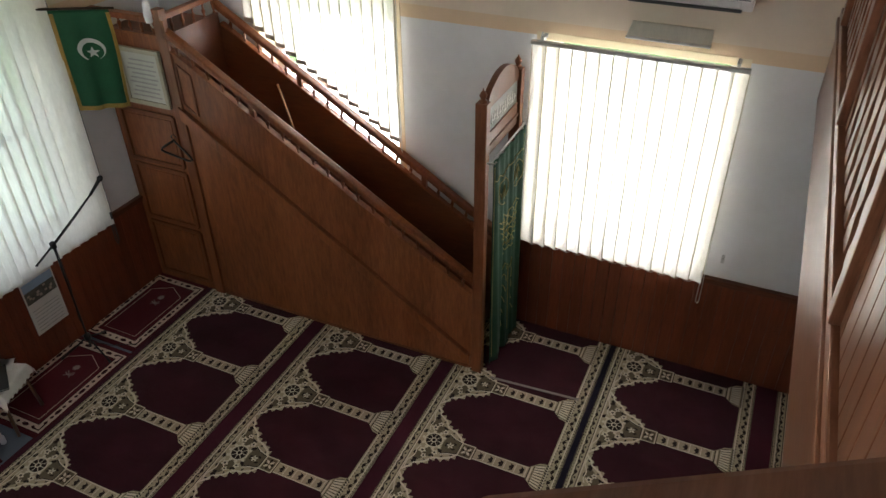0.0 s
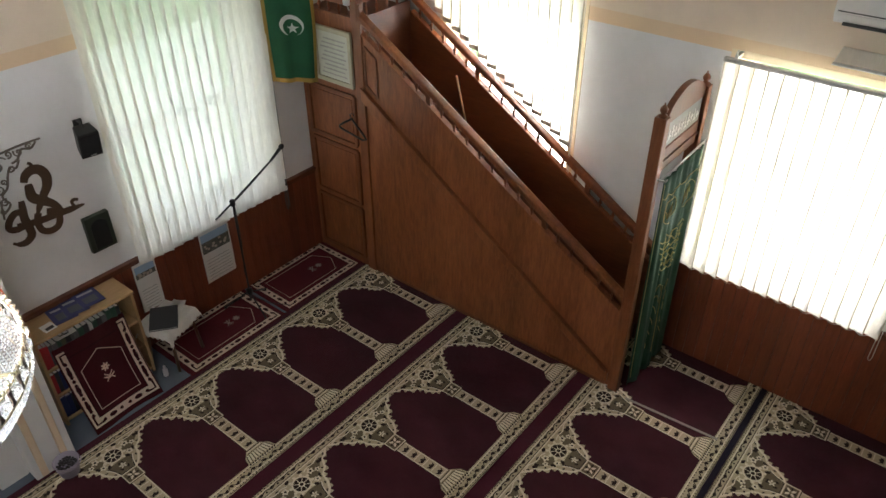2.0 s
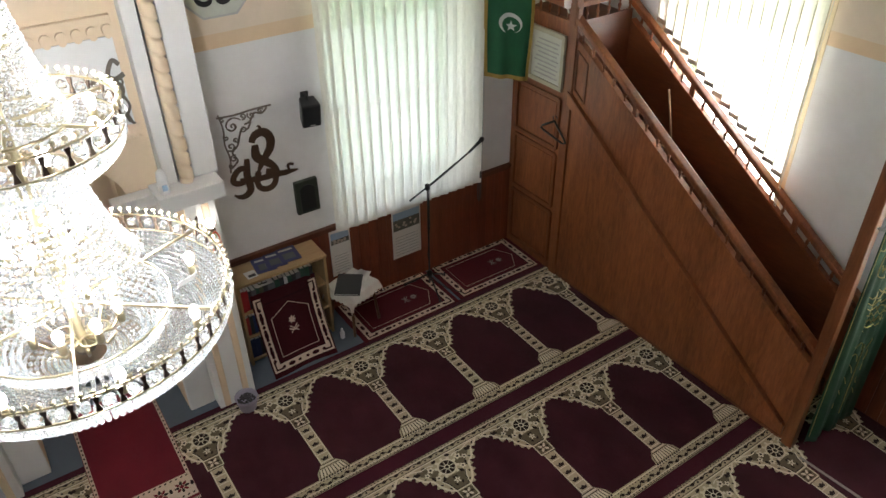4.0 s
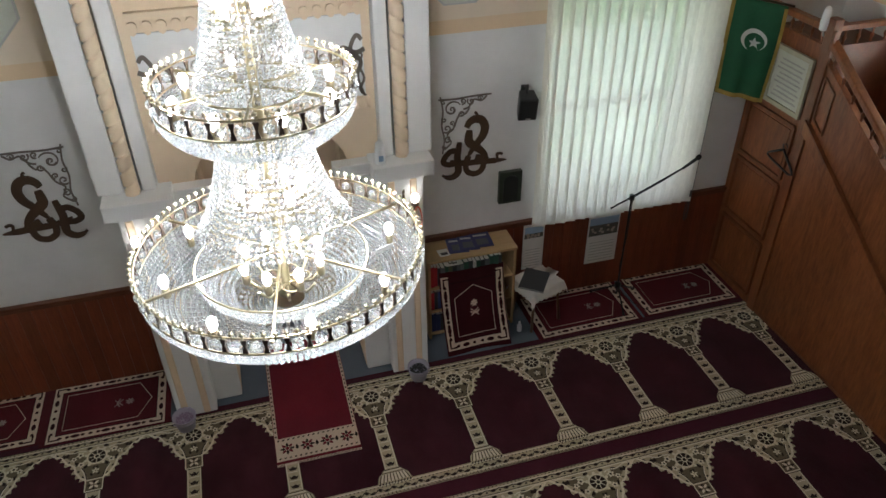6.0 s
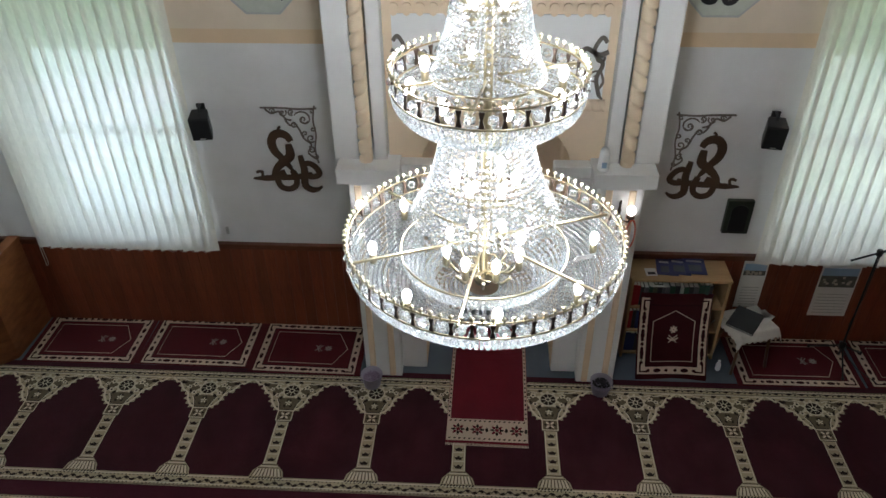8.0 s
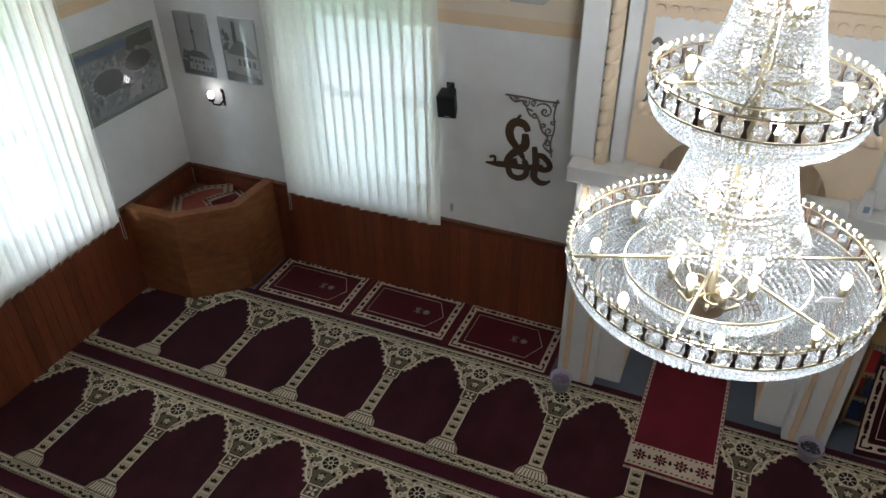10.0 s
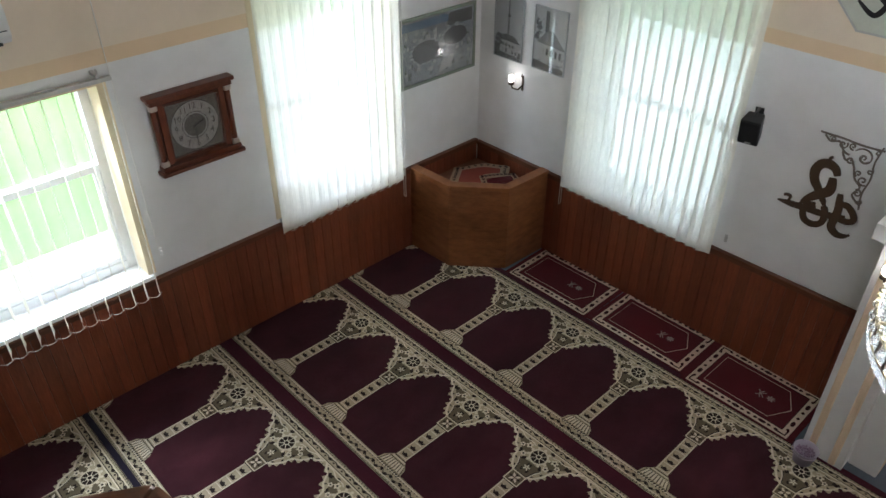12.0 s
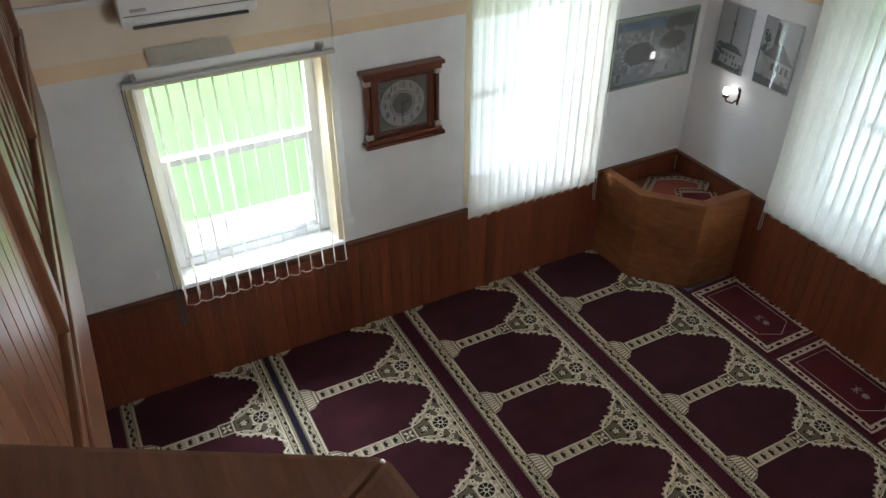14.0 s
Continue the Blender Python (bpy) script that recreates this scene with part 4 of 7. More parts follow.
part("landing_rail", Shape().box(MX0 - 0.022, MX0 + 0.052, 4.30, 5.03, 2.585, 2.635), MINBAR, minbar, bevel=0.010)
part("landing_rail", Shape().box(MX0 - 0.01, MX1 + 0.02, 4.275, 4.335, 2.605, 2.650), MINBAR, minbar, bevel=0.010)
part("landing_cap", Shape().box(MX0 - 0.01, MX0 + 0.04, 4.30, 5.03, 2.472, 2.492), MINBAR, minbar, bevel=0.003)
lb = Shape().lathe(baluster(0.12), 8).mesh("baluster", MINBAR_V, smooth=True)
for i in range(6):
    part("baluster", lb, MINBAR_V, minbar, at=pose(MX0 + 0.015, 4.39 + i * 0.115, 2.488))
for i in range(5):
    part("baluster", lb, MINBAR_V, minbar, at=pose(MX0 + 0.13 + i * 0.125, 4.305, 2.49))
part("cross_panel", Shape().box(MX0 + 0.031, MX1 - 0.031, 4.29, 4.32, 0.0, 2.49), MINBAR_SHADED, minbar, bevel=0.003)
part("landing_floor", Shape().box(MX0 + 0.031, MX1, 4.321, 5.02, 2.40, 2.43), MINBAR_SHADED, minbar)
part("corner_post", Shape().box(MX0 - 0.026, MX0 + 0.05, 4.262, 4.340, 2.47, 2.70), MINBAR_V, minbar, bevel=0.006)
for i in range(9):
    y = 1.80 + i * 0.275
    part("step", Shape().box(MX0 + 0.031, MX1 - 0.031, y, 4.289, 0.18 * i, 0.18 * (i + 1) - 0.001), MINBAR_SHADED, minbar, bevel=0.006)
# gate
GX0, GX1, GY = 4.175, 4.85, 1.64
for x in (GX0, GX1):
    part("gate_post", Shape().box(x - 0.036, x + 0.036, GY - 0.042, GY + 0.042, 0.0, 2.40), MINBAR_V, minbar, bevel=0.007)
    part("finial", Shape().lathe([(0.010, 2.395), (0.030, 2.40), (0.030, 2.412), (0.013, 2.420), (0.024, 2.437), (0.027, 2.450), (0.018, 2.468), (0.007, 2.480), (0.004, 2.495)], 12, (x, GY, 0)), MINBAR_V, minbar, smooth=True)
arch = [(GX0 + 0.036, 2.33), (GX1 - 0.036, 2.33), (GX1 - 0.036, 2.385)]
arch += [(GX1 - 0.036 - (GX1 - GX0 - 0.072) * u, 2.385 + 0.02 * min(1, u * 12, (1 - u) * 12) + 0.115 * max(0, math.sin(math.pi * u)) ** 0.8) for u in [k / 16 for k in range(1, 16)]]
arch += [(GX0 + 0.036, 2.385)]
FRONT = Matrix(((1, 0, 0, 0), (0, 0, 1, 0), (0, 1, 0, 0), (0, 0, 0, 1)))
part("pediment", Shape().prism(arch, GY - 0.022, GY + 0.022, FRONT), MINBAR_V, minbar, bevel=0.004)
part("lintel", Shape().box(GX0 + 0.036, GX1 - 0.036, GY - 0.022, GY + 0.022, 1.98, 2.15), MINBAR_V, minbar, bevel=0.004)
part("lintel_rib", Shape().box(GX0 + 0.036, GX1 - 0.036, GY - 0.032, GY - 0.022, 2.045, 2.065), MINBAR_V, minbar)
sg = part("sign", Shape().box(GX0 + 0.040, GX1 - 0.040, GY - 0.014, GY + 0.010, 2.152, 2.328), SIGNGREY, minbar, "pale inscription board set in the gate")
s = Shape()
for i in range(11):
    x = GX0 + 0.075 + i * 0.050
    h = 0.05 + 0.05 * ((i * 7) % 5) / 5
    s.box(x, x + 0.016, GY - 0.0165, GY - 0.014, 2.19, 2.19 + h)
    s.box(x - 0.01, x + 0.036, GY - 0.0165, GY - 0.014, 2.185 + 0.02 * (i % 3), 2.20 + 0.02 * (i % 3))
part("inscription", s, PAPER, sg)

curtain = thing("gate_curtain", "dark green velvet curtain with gold embroidery hung in the pulpit gate", "curtain")


def curtain_point(u, v):
    x = 4.235 + 0.66 * u * (1 - 0.06 * v)
    fold = 0.020 * math.sin(u * 19 + v * 1.5) * (0.25 + 0.75 * v) + 0.008 * math.sin(u * 41)
    return (x, 1.572 - 0.035 * v + fold, 1.945 - 1.90 * v + 0.015 * math.sin(u * 8) * v)


solid(part("cloth", Shape().sheet(curtain_point, 60, 26), GREENCURT, curtain, smooth=True), 0.004)
rod = Shape().tube([(4.16, 1.575, 1.965), (4.93, 1.575, 1.965)], 0.008, 8)
for x in (4.165, 4.90):
    rod.tube([(x, 1.60, 1.965), (x, 1.54, 1.97), (x, 1.53, 1.99)], 0.006, 6)
part("rod", rod, ALU, curtain, smooth=True)


def on_curtain(u, v, lift=0.006):
    x, y, z = curtain_point(u, v)
    return (x, y - lift, z)


em = Shape()


def stitched(pts, r=0.0035):
    em.tube([on_curtain(u, v) for u, v in pts], r, 5)


for cx in (0.28, 0.74):
    stitched([(cx + 0.15 * math.cos(a), 0.17 + 0.055 * math.sin(a)) for a in [2 * math.pi * k / 20 for k in range(21)]])
    stitched([(cx - 0.08 + 0.16 * k / 8, 0.17 + 0.028 * math.sin(k * 1.6)) for k in range(9)], 0.005)
    stitched([(cx - 0.05, 0.19), (cx - 0.02, 0.14), (cx + 0.03, 0.20), (cx + 0.06, 0.15)], 0.004)
for k in range(7):
    v = 0.30 + 0.028 * k
    w = 0.36 - 0.02 * k
    stitched([(0.5 + w * (j / 14 - 0.5) * 2 * 0.9, v + 0.012 * math.sin(j * (1.4 + 0.3 * k))) for j in range(15)], 0.004)
for side in (-1, 1):
    for k in range(6):
        v0 = 0.58 + 0.055 * k
        stitched([(0.5 + side * (0.03 + 0.10 * q / 5 + 0.02 * k), v0 - 0.04 * math.sin(q * 0.6)) for q in range(6)], 0.0035)
stitched([(0.5, 0.56 + 0.05 * q) for q in range(8)])
for u in (0.05, 0.95):
    stitched([(u, 0.03 + 0.94 * q / 20) for q in range(21)])
stitched([(0.05 + 0.9 * q / 20, 0.09 + 0.008 * math.sin(q * 2)) for q in range(21)])
part("embroidery", em, GOLDTHREAD, curtain, "pale gold embroidery")

# things on the pulpit
fr = thing("framed_text", "framed pale certificate hung on the pulpit side", "picture", at=side_plane(MX0 - 0.030))
s = Shape()
for q in ((4.35, 4.79, 1.885, 1.925), (4.35, 4.79, 2.330, 2.370), (4.35, 4.385, 1.925, 2.33), (4.755, 4.79, 1.925, 2.33)):
    s.box(q[0], q[1], q[2], q[3], -0.012, 0.016)
part("picture_border", s, plain("pale_gilt_frame", (0.42, 0.38, 0.27), 0.5, vary=0.2), fr, bevel=0.004)
part("sheet", Shape().box(4.385, 4.755, 1.925, 2.33, 0.0, 0.010), plain("aged_paper", (0.52, 0.52, 0.45), 0.7, vary=0.08), fr)
s = Shape()
for i in range(9):
    s.box(4.42 + 0.02 * (i % 2), 4.72 - 0.02 * (i % 3), 1.96 + 0.038 * i, 1.972 + 0.038 * i, -0.002, 0.0)
part("text_line", s, PRINTGREY, fr)

hang = Shape()
hang.tube([(MX0 - 0.035, 4.40, 1.60), (MX0 - 0.045, 4.415, 1.64), (MX0 - 0.04, 4.385, 1.66), (MX0 - 0.035, 4.365, 1.635)], 0.004, 6)
hang.tube([(MX0 - 0.035, 4.40, 1.60), (MX0 - 0.035, 4.55, 1.505), (MX0 - 0.035, 4.57, 1.48), (MX0 - 0.035, 4.53, 1.465), (MX0 - 0.035, 4.28, 1.43), (MX0 - 0.035, 4.24, 1.45), (MX0 - 0.035, 4.26, 1.475), (MX0 - 0.035, 4.40, 1.60)], 0.009, 8)
single("coat_hanger", hang, BLACK, "black plastic coat hanger hung on the pulpit side", "hanger", smooth=True)
cane = Shape().tube([(4.62, 3.62, 2.04), (4.61, 3.52, 1.70), (4.60, 3.48, 1.58)], 0.008, 8)
cane.tube([(4.60, 3.48, 1.58), (4.59, 3.53, 1.575), (4.585, 3.56, 1.58)], 0.008, 8)
single("walking_stick", cane, plain("pale_stick_wood", (0.42, 0.26, 0.14), 0.5), "pale thin stick leaning on the pulpit stairs", "stick", smooth=True)
lamp_small = thing("clip_lamp", "small white clip lamp on the pulpit corner post", "lamp", at=pose(MX0 - 0.03, 4.36, 2.66))
part("shade", Shape().lathe([(0.030, -0.06), (0.036, 0.0), (0.026, 0.09), (0.012, 0.11)], 12), PVC, lamp_small, smooth=True)
part("clip", Shape().tube([(0, 0, -0.06), (0.015, 0, -0.10), (0.03, 0, -0.11)], 0.008, 6), ALU, lamp_small)

flag = thing("flag", "green flag with white crescent and star and gold fringe", "flag")


def flag_point(u, v):
    x = 3.735 + (4.115 - 3.735) * u + 0.012 * math.sin(v * 4) * u
    y = 4.925 + (4.735 - 4.925) * u + (0.018 * math.sin(u * 13 + 0.8) + 0.01 * math.sin(u * 5 + v * 4)) * (0.2 + v)
    z = 2.735 - 0.07 * u - (0.80 - 0.0 * u) * v
    return (x + 0.02 * v * (1 - u), y, z)


solid(part("cloth", Shape().sheet(flag_point, 36, 30), GREENCLOTH, flag, smooth=True), 0.003)
s = Shape()


def on_flag(u, v, lift):
    x, y, z = flag_point(u, v)
    return Vector((x - 0.45 * lift, y - 0.9 * lift, z))


for (u0, v0), (u1, v1) in (((0.0, 0.03), (0.0, 1.0)), ((0.0, 1.0), (1.0, 1.0)), ((1.0, 1.0), (1.0, 0.03))):
    n = 26
    for k in range(n):
        a, b = k / n, (k + 1) / n
        q = [(u0 + (u1 - u0) * a, v0 + (v1 - v0) * a), (u0 + (u1 - u0) * b, v0 + (v1 - v0) * b)]
        inx, iny = ((0.07, 0) if u0 == u1 == 0 else (-0.07, 0) if u0 == u1 else (0, -0.045))
        vs = [on_flag(*q[0], 0.006), on_flag(*q[1], 0.006), on_flag(q[1][0] + inx, q[1][1] + iny, 0.006), on_flag(q[0][0] + inx, q[0][1] + iny, 0.006)]
        s.add(vs, [(0, 1, 2, 3)])
solid(part("fringe", s, FRINGE, flag), 0.004)
s = Shape()
oa = [(0.5 + 0.235 * math.cos(a), 0.385 + 0.112 * math.sin(a)) for a in [radians(60 - 300 * k / 24) for k in range(25)]]
ia = [(0.5 + 0.186 * math.cos(a) + 0.014, 0.392 + 0.089 * math.sin(a) + 0.014) for a in [radians(60 - 300 * k / 24) for k in range(25)]]
for k in range(24):
    s.add([on_flag(*oa[k], 0.005), on_flag(*oa[k + 1], 0.005), on_flag(*ia[k + 1], 0.005), on_flag(*ia[k], 0.005)], [(0, 1, 2, 3)])
star = []
for k in range(10):
    r = 0.125 if k % 2 == 0 else 0.052
    a = radians(-90 + 36 * k)
    star.append((0.53 + r * math.cos(a), 0.415 + r * 0.48 * math.sin(a)))
c = on_flag(0.53, 0.415, 0.006)
for k in range(10):
    s.add([c, on_flag(*star[k], 0.006), on_flag(*star[(k + 1) % 10], 0.006)], [(0, 1, 2)])
part("crescent_and_star", s, PAPER, flag, "white crescent and star")
part("pole", Shape().tube([(3.66, 4.965, 2.76), (4.15, 4.715, 2.665)], 0.010, 8), ANTIQUE, flag, smooth=True)

# ---- the mihrab ----
XM = NICHE_X
mihrab = thing("mihrab", "white and peach plaster prayer niche with twisted columns", "prayer niche", kind="structure")
WH = 0.52
pts = [(-0.74, 0.0), (-WH, 0.0), (-WH, 1.92)]
pts += [(-WH * math.cos(math.pi * k / 20), 1.92 + 0.40 * math.sin(math.pi * k / 20)) for k in range(1, 20)]
pts += [(WH, 1.92), (WH, 0.0), (0.74, 0.0), (0.74, 4.2), (-0.74, 4.2)]
part("arch_wall", Shape().prism(pts, 4.58, 5.03, Matrix.Translation((XM, 0, 0)) @ FRONT), PEACH, mihrab)
low = Shape()
for sx in (-1, 1):
    low.box(XM + sx * WH if sx > 0 else XM - 0.72, XM + 0.72 if sx > 0 else XM - WH, 4.535, 4.578, 0.0, 1.86)
part("lower_face", low, WHITE, mihrab, bevel=0.012)
ap = Shape()
RA = WH + 0.002


def apse_point(u, v):
    a = math.pi * u
    if v < 0.6:
        z, r = 1.92 * v / 0.6, RA
    else:
        q = (v - 0.6) / 0.4 * math.pi / 2
        z, r = 1.92 + 0.40 * math.sin(q), RA * math.cos(q)
    return (XM - r * math.cos(a), 5.02 + 0.75 * r * math.sin(a), z)


ap.sheet(apse_point, 24, 20)
solid(part("apse", ap, PEACH, mihrab, smooth=True), 0.05)
for sx in (-1, 1):
    c = XM + sx * 0.87
    part("pilaster", Shape().box(c - 0.15, c + 0.15, 4.42, 5.03, 0.0, 1.855), WHITE, mihrab, bevel=0.010)
    for q in (-0.085, 0.075):
        part("flute", Shape().prism([(c + q - 0.026, 4.4185), (c + q + 0.026, 4.4185), (c + q + 0.018, 4.404), (c + q - 0.018, 4.404)][::1], 0.02, 1.84), PEACH, mihrab, bevel=0.003)
    cap = Shape()
    cap.box(c - 0.17, c + 0.17, 4.395, 5.03, 1.856, 1.885)
    cap.box(c - 0.215, c + 0.215, 4.345, 5.03, 1.885, 2.0)
    part("capital", cap, WHITE, mihrab, bevel=0.008)
    part("band", Shape().box(c + sx * 0.155 - 0.085, c + sx * 0.155 + 0.085, 4.50, 5.03, 2.0, 4.2), WHITE, mihrab, bevel=0.012)
    part("inner_band", Shape().box(c - sx * 0.08 - 0.045, c - sx * 0.08 + 0.045, 4.50, 5.03, 2.0, 4.2), WHITE, mihrab, bevel=0.010)
    rope = Shape()
    cx, cy, n = c + sx * 0.020, 4.490, 16

    def rope_point(u, v, cx=cx, sx=sx):
        a = 2 * math.pi * u
        z = 2.0 + 2.2 * v
        w = math.pi * 2 * (z / 0.105) + sx * a
        r = 0.047 - 0.017 * max(0.0, 1 - 2.6 * abs(math.sin(w / 2)))
        return (cx + r * math.cos(a), cy + r * math.sin(a), z)

    rope.sheet(rope_point, 20, 260)
    part("twisted_column", rope, PEACH, mihrab, smooth=True)
    roll = Shape()

    def roll_point(u, v, sx=sx):
        a = 2 * math.pi * u
        x = XM + sx * (0.70 - 0.17 * v)
        r = 0.040 - 0.014 * max(0.0, 1 - 2.6 * abs(math.sin(math.pi * v * 3 + a / 2)))
        return (x, 4.555 + r * math.cos(a), 2.40 + r * math.sin(a))

    roll.sheet(roll_point, 16, 24)
    part("roll_moulding", roll, PEACH, mihrab, smooth=True)
part("ledge", Shape().box(XM - 0.655, XM - 0.40, 4.47, 4.579, 1.90, 1.985).box(XM + 0.40, XM + 0.655, 4.47, 4.579, 1.90, 1.985), WHITE, mihrab, bevel=0.01)
part("white_field", Shape().box(XM - 0.68, XM + 0.68, 4.566, 4.579, 2.44, 2.99), WHITE, mihrab)
for i in range(17):
    x = XM - 0.66 + i * 0.0825
    part("drop_ornament", Shape().prism([(0.030 * math.sin(a), -0.052 * math.cos(a) if math.cos(a) > 0 else -0.03 * math.cos(a)) for a in [2 * math.pi * k / 10 for k in range(10)]], 0, 0.02,
                                     Matrix.Translation((x, 4.562, 3.035)) @ FRONT @ pose(0, 0, -0.018)), PEACH, mihrab)
part("cornice", Shape().box(XM - 0.69, XM + 0.69, 4.535, 4.579, 3.07, 3.12), PEACH, mihrab, bevel=0.006)


def swirl(cx, cy, r0, turns, start, n=26, flip=1):
    return [(cx + flip * r0 * (1 - 0.86 * k / n) * math.cos(start + turns * 2 * math.pi * k / n), cy + r0 * (1 - 0.86 * k / n) * math.sin(start + turns * 2 * math.pi * k / n)) for k in range(n + 1)]


def bend(points, n=8):
    """A smooth line through a few points."""
    out = []
    p = [points[0]] + list(points) + [points[-1]]
    for i in range(1, len(p) - 2):
        for k in range(n):
            t = k / n
            out.append(tuple(0.5 * (2 * p[i][j] + (p[i + 1][j] - p[i - 1][j]) * t + (2 * p[i - 1][j] - 5 * p[i][j] + 4 * p[i + 1][j] - p[i + 2][j]) * t * t
                                    + (3 * p[i][j] - p[i - 1][j] - 3 * p[i + 1][j] + p[i + 2][j]) * t ** 3) for j in (0, 1)))
    return out + [points[-1]]


for sx in (-1, 1):
    s = Shape()
    m = Matrix.Translation((XM + sx * 0.60, 4.560, 2.66)) @ Matrix.Diagonal((sx, 1, 1, 1)) @ FRONT
    s.ribbon(bend([(0.06, -0.20), (0.03, -0.08), (0.06, 0.02), (0.0, 0.10), (0.04, 0.19), (0.075, 0.16)]), 0.026, 0, 0.005, m)
    s.ribbon(swirl(0.02, -0.07, 0.045, 1.2, 1.0), 0.012, 0, 0.005, m)
    s.ribbon(swirl(0.05, 0.06, 0.035, 1.1, 3.0), 0.012, 0, 0.005, m)
    s.ribbon(bend([(-0.10, 0.07), (-0.05, 0.12), (0.03, 0.08), (0.09, 0.10)]), 0.03, 0, 0.005, m)
    s.ribbon(bend([(0.05, -0.02), (0.075, -0.10), (0.045, -0.17), (0.08, -0.22)]), 0.016, 0, 0.005, m)
    part("relief_scroll", s, GREYCUT, mihrab, "grey-brown scroll ornament")

# ---- wall ornaments ----
def corner_scroll(x, z, sx):
    ob = Shape()
    m = Matrix.Translation((x, YN - 0.012, z)) @ Matrix.Diagonal((sx, 1, 1, 1)) @ FRONT
    d = 0.010
    lines = [[(0.0, 0.02), (0.02, -0.10), (0.01, -0.22), (0.03, -0.34), (0.015, -0.46)], [(-0.015, 0.0), (0.12, -0.008), (0.26, 0.0), (0.41, 0.0)],
             [(0.375, -0.01), (0.33, -0.045), (0.27, -0.03), (0.23, -0.085), (0.185, -0.10)], [(0.035, -0.42), (0.085, -0.37), (0.055, -0.30), (0.105, -0.25), (0.13, -0.18)],
             [(0.235, -0.09), (0.20, -0.14), (0.165, -0.12), (0.125, -0.19)]]
    for i, q in enumerate(lines):
        ob.ribbon(bend(q), 0.011, -0.0008 * i, d, m)
    curls = ((0.092, -0.090, 0.074, 0.5, 1.0), (0.092, -0.090, 0.036, 3.5, 1.2), (0.245, -0.038, 0.032, 2.5, 1.2), (0.050, -0.245, 0.036, 4.0, 1.2), (0.058, -0.345, 0.030, 1.0, 1.2), (0.318, -0.022, 0.022, 0.2, 1.2),
             (0.170, -0.130, 0.026, 3.2, 1.2), (0.092, -0.205, 0.024, 5.0, 1.2), (0.028, -0.165, 0.024, 2.0, 1.1), (0.178, -0.030, 0.026, 4.4, 1.2), (0.028, -0.405, 0.020, 2.0, 1.1), (0.022, -0.022, 0.020, 1.0, 1.1))
    for i, (cx, cy, r, st, turns) in enumerate(curls):
        ob.ribbon(swirl(cx, cy, r, turns, st, 20), 0.009, -0.0048 - 0.0004 * i, d, m)
    single("corner_scroll", ob, GREYCUT, "grey-brown cut-out scroll ornament fixed on the white wall", "wall ornament", group="wall ornaments")


def calligraphy(x, z, sx):
    ob = Shape()
    m = Matrix.Translation((x, YN - 0.014, z)) @ Matrix.Diagonal((sx, 1, 1, 1)) @ FRONT
    d = 0.012
    fat = lambda u: 0.35 + 0.75 * math.sin(math.pi * min(1, 0.08 + u)) ** 0.6
    even = lambda u: 1.0
    strokes = [([(0.198, 0.42), (0.225, 0.465), (0.275, 0.485), (0.325, 0.465), (0.350, 0.405), (0.335, 0.335), (0.290, 0.275), (0.235, 0.200), (0.210, 0.155)], 0.062, fat),
               ([(0.222, 0.395), (0.215, 0.330), (0.225, 0.285), (0.285, 0.235), (0.345, 0.175), (0.385, 0.110)], 0.066, fat),
               ([(0.540, 0.088), (0.440, 0.092), (0.330, 0.100), (0.220, 0.105), (0.120, 0.120), (0.060, 0.130)], 0.046, lambda u: 0.15 + 0.85 * min(1, u * 5)),
               ([(0.215, 0.165), (0.192, 0.095), (0.205, 0.030), (0.260, -0.002), (0.320, 0.015), (0.345, 0.075), (0.330, 0.130), (0.275, 0.150)], 0.046, even),
               ([(0.140, 0.300), (0.130, 0.240), (0.120, 0.170), (0.128, 0.090), (0.125, 0.030), (0.080, -0.005), (0.030, 0.000), (-0.005, 0.025)], 0.052, fat),
               ([(0.125, 0.225), (0.070, 0.232), (0.020, 0.190), (0.005, 0.140), (0.050, 0.115), (0.115, 0.120)], 0.044, even),
               ([(0.465, 0.105), (0.458, 0.145), (0.480, 0.155), (0.505, 0.145)], 0.020, even), ([(0.265, 0.500), (0.280, 0.530), (0.262, 0.545)], 0.018, even)]
    for i, (q, w, shape) in enumerate(strokes):
        ob.ribbon(bend(q, 10), w, -0.0009 * i, d, m, shape)
    single("cut_out_calligraphy", ob, BROWNCUT, "dark brown cut-out ornamental calligraphy on the white wall", "wall ornament", group="wall ornaments")


corner_scroll(1.405, 2.125, 1)
corner_scroll(-1.270, 2.135, -1)
calligraphy(1.420, 1.445, 1)
calligraphy(-1.285, 1.440, -1)

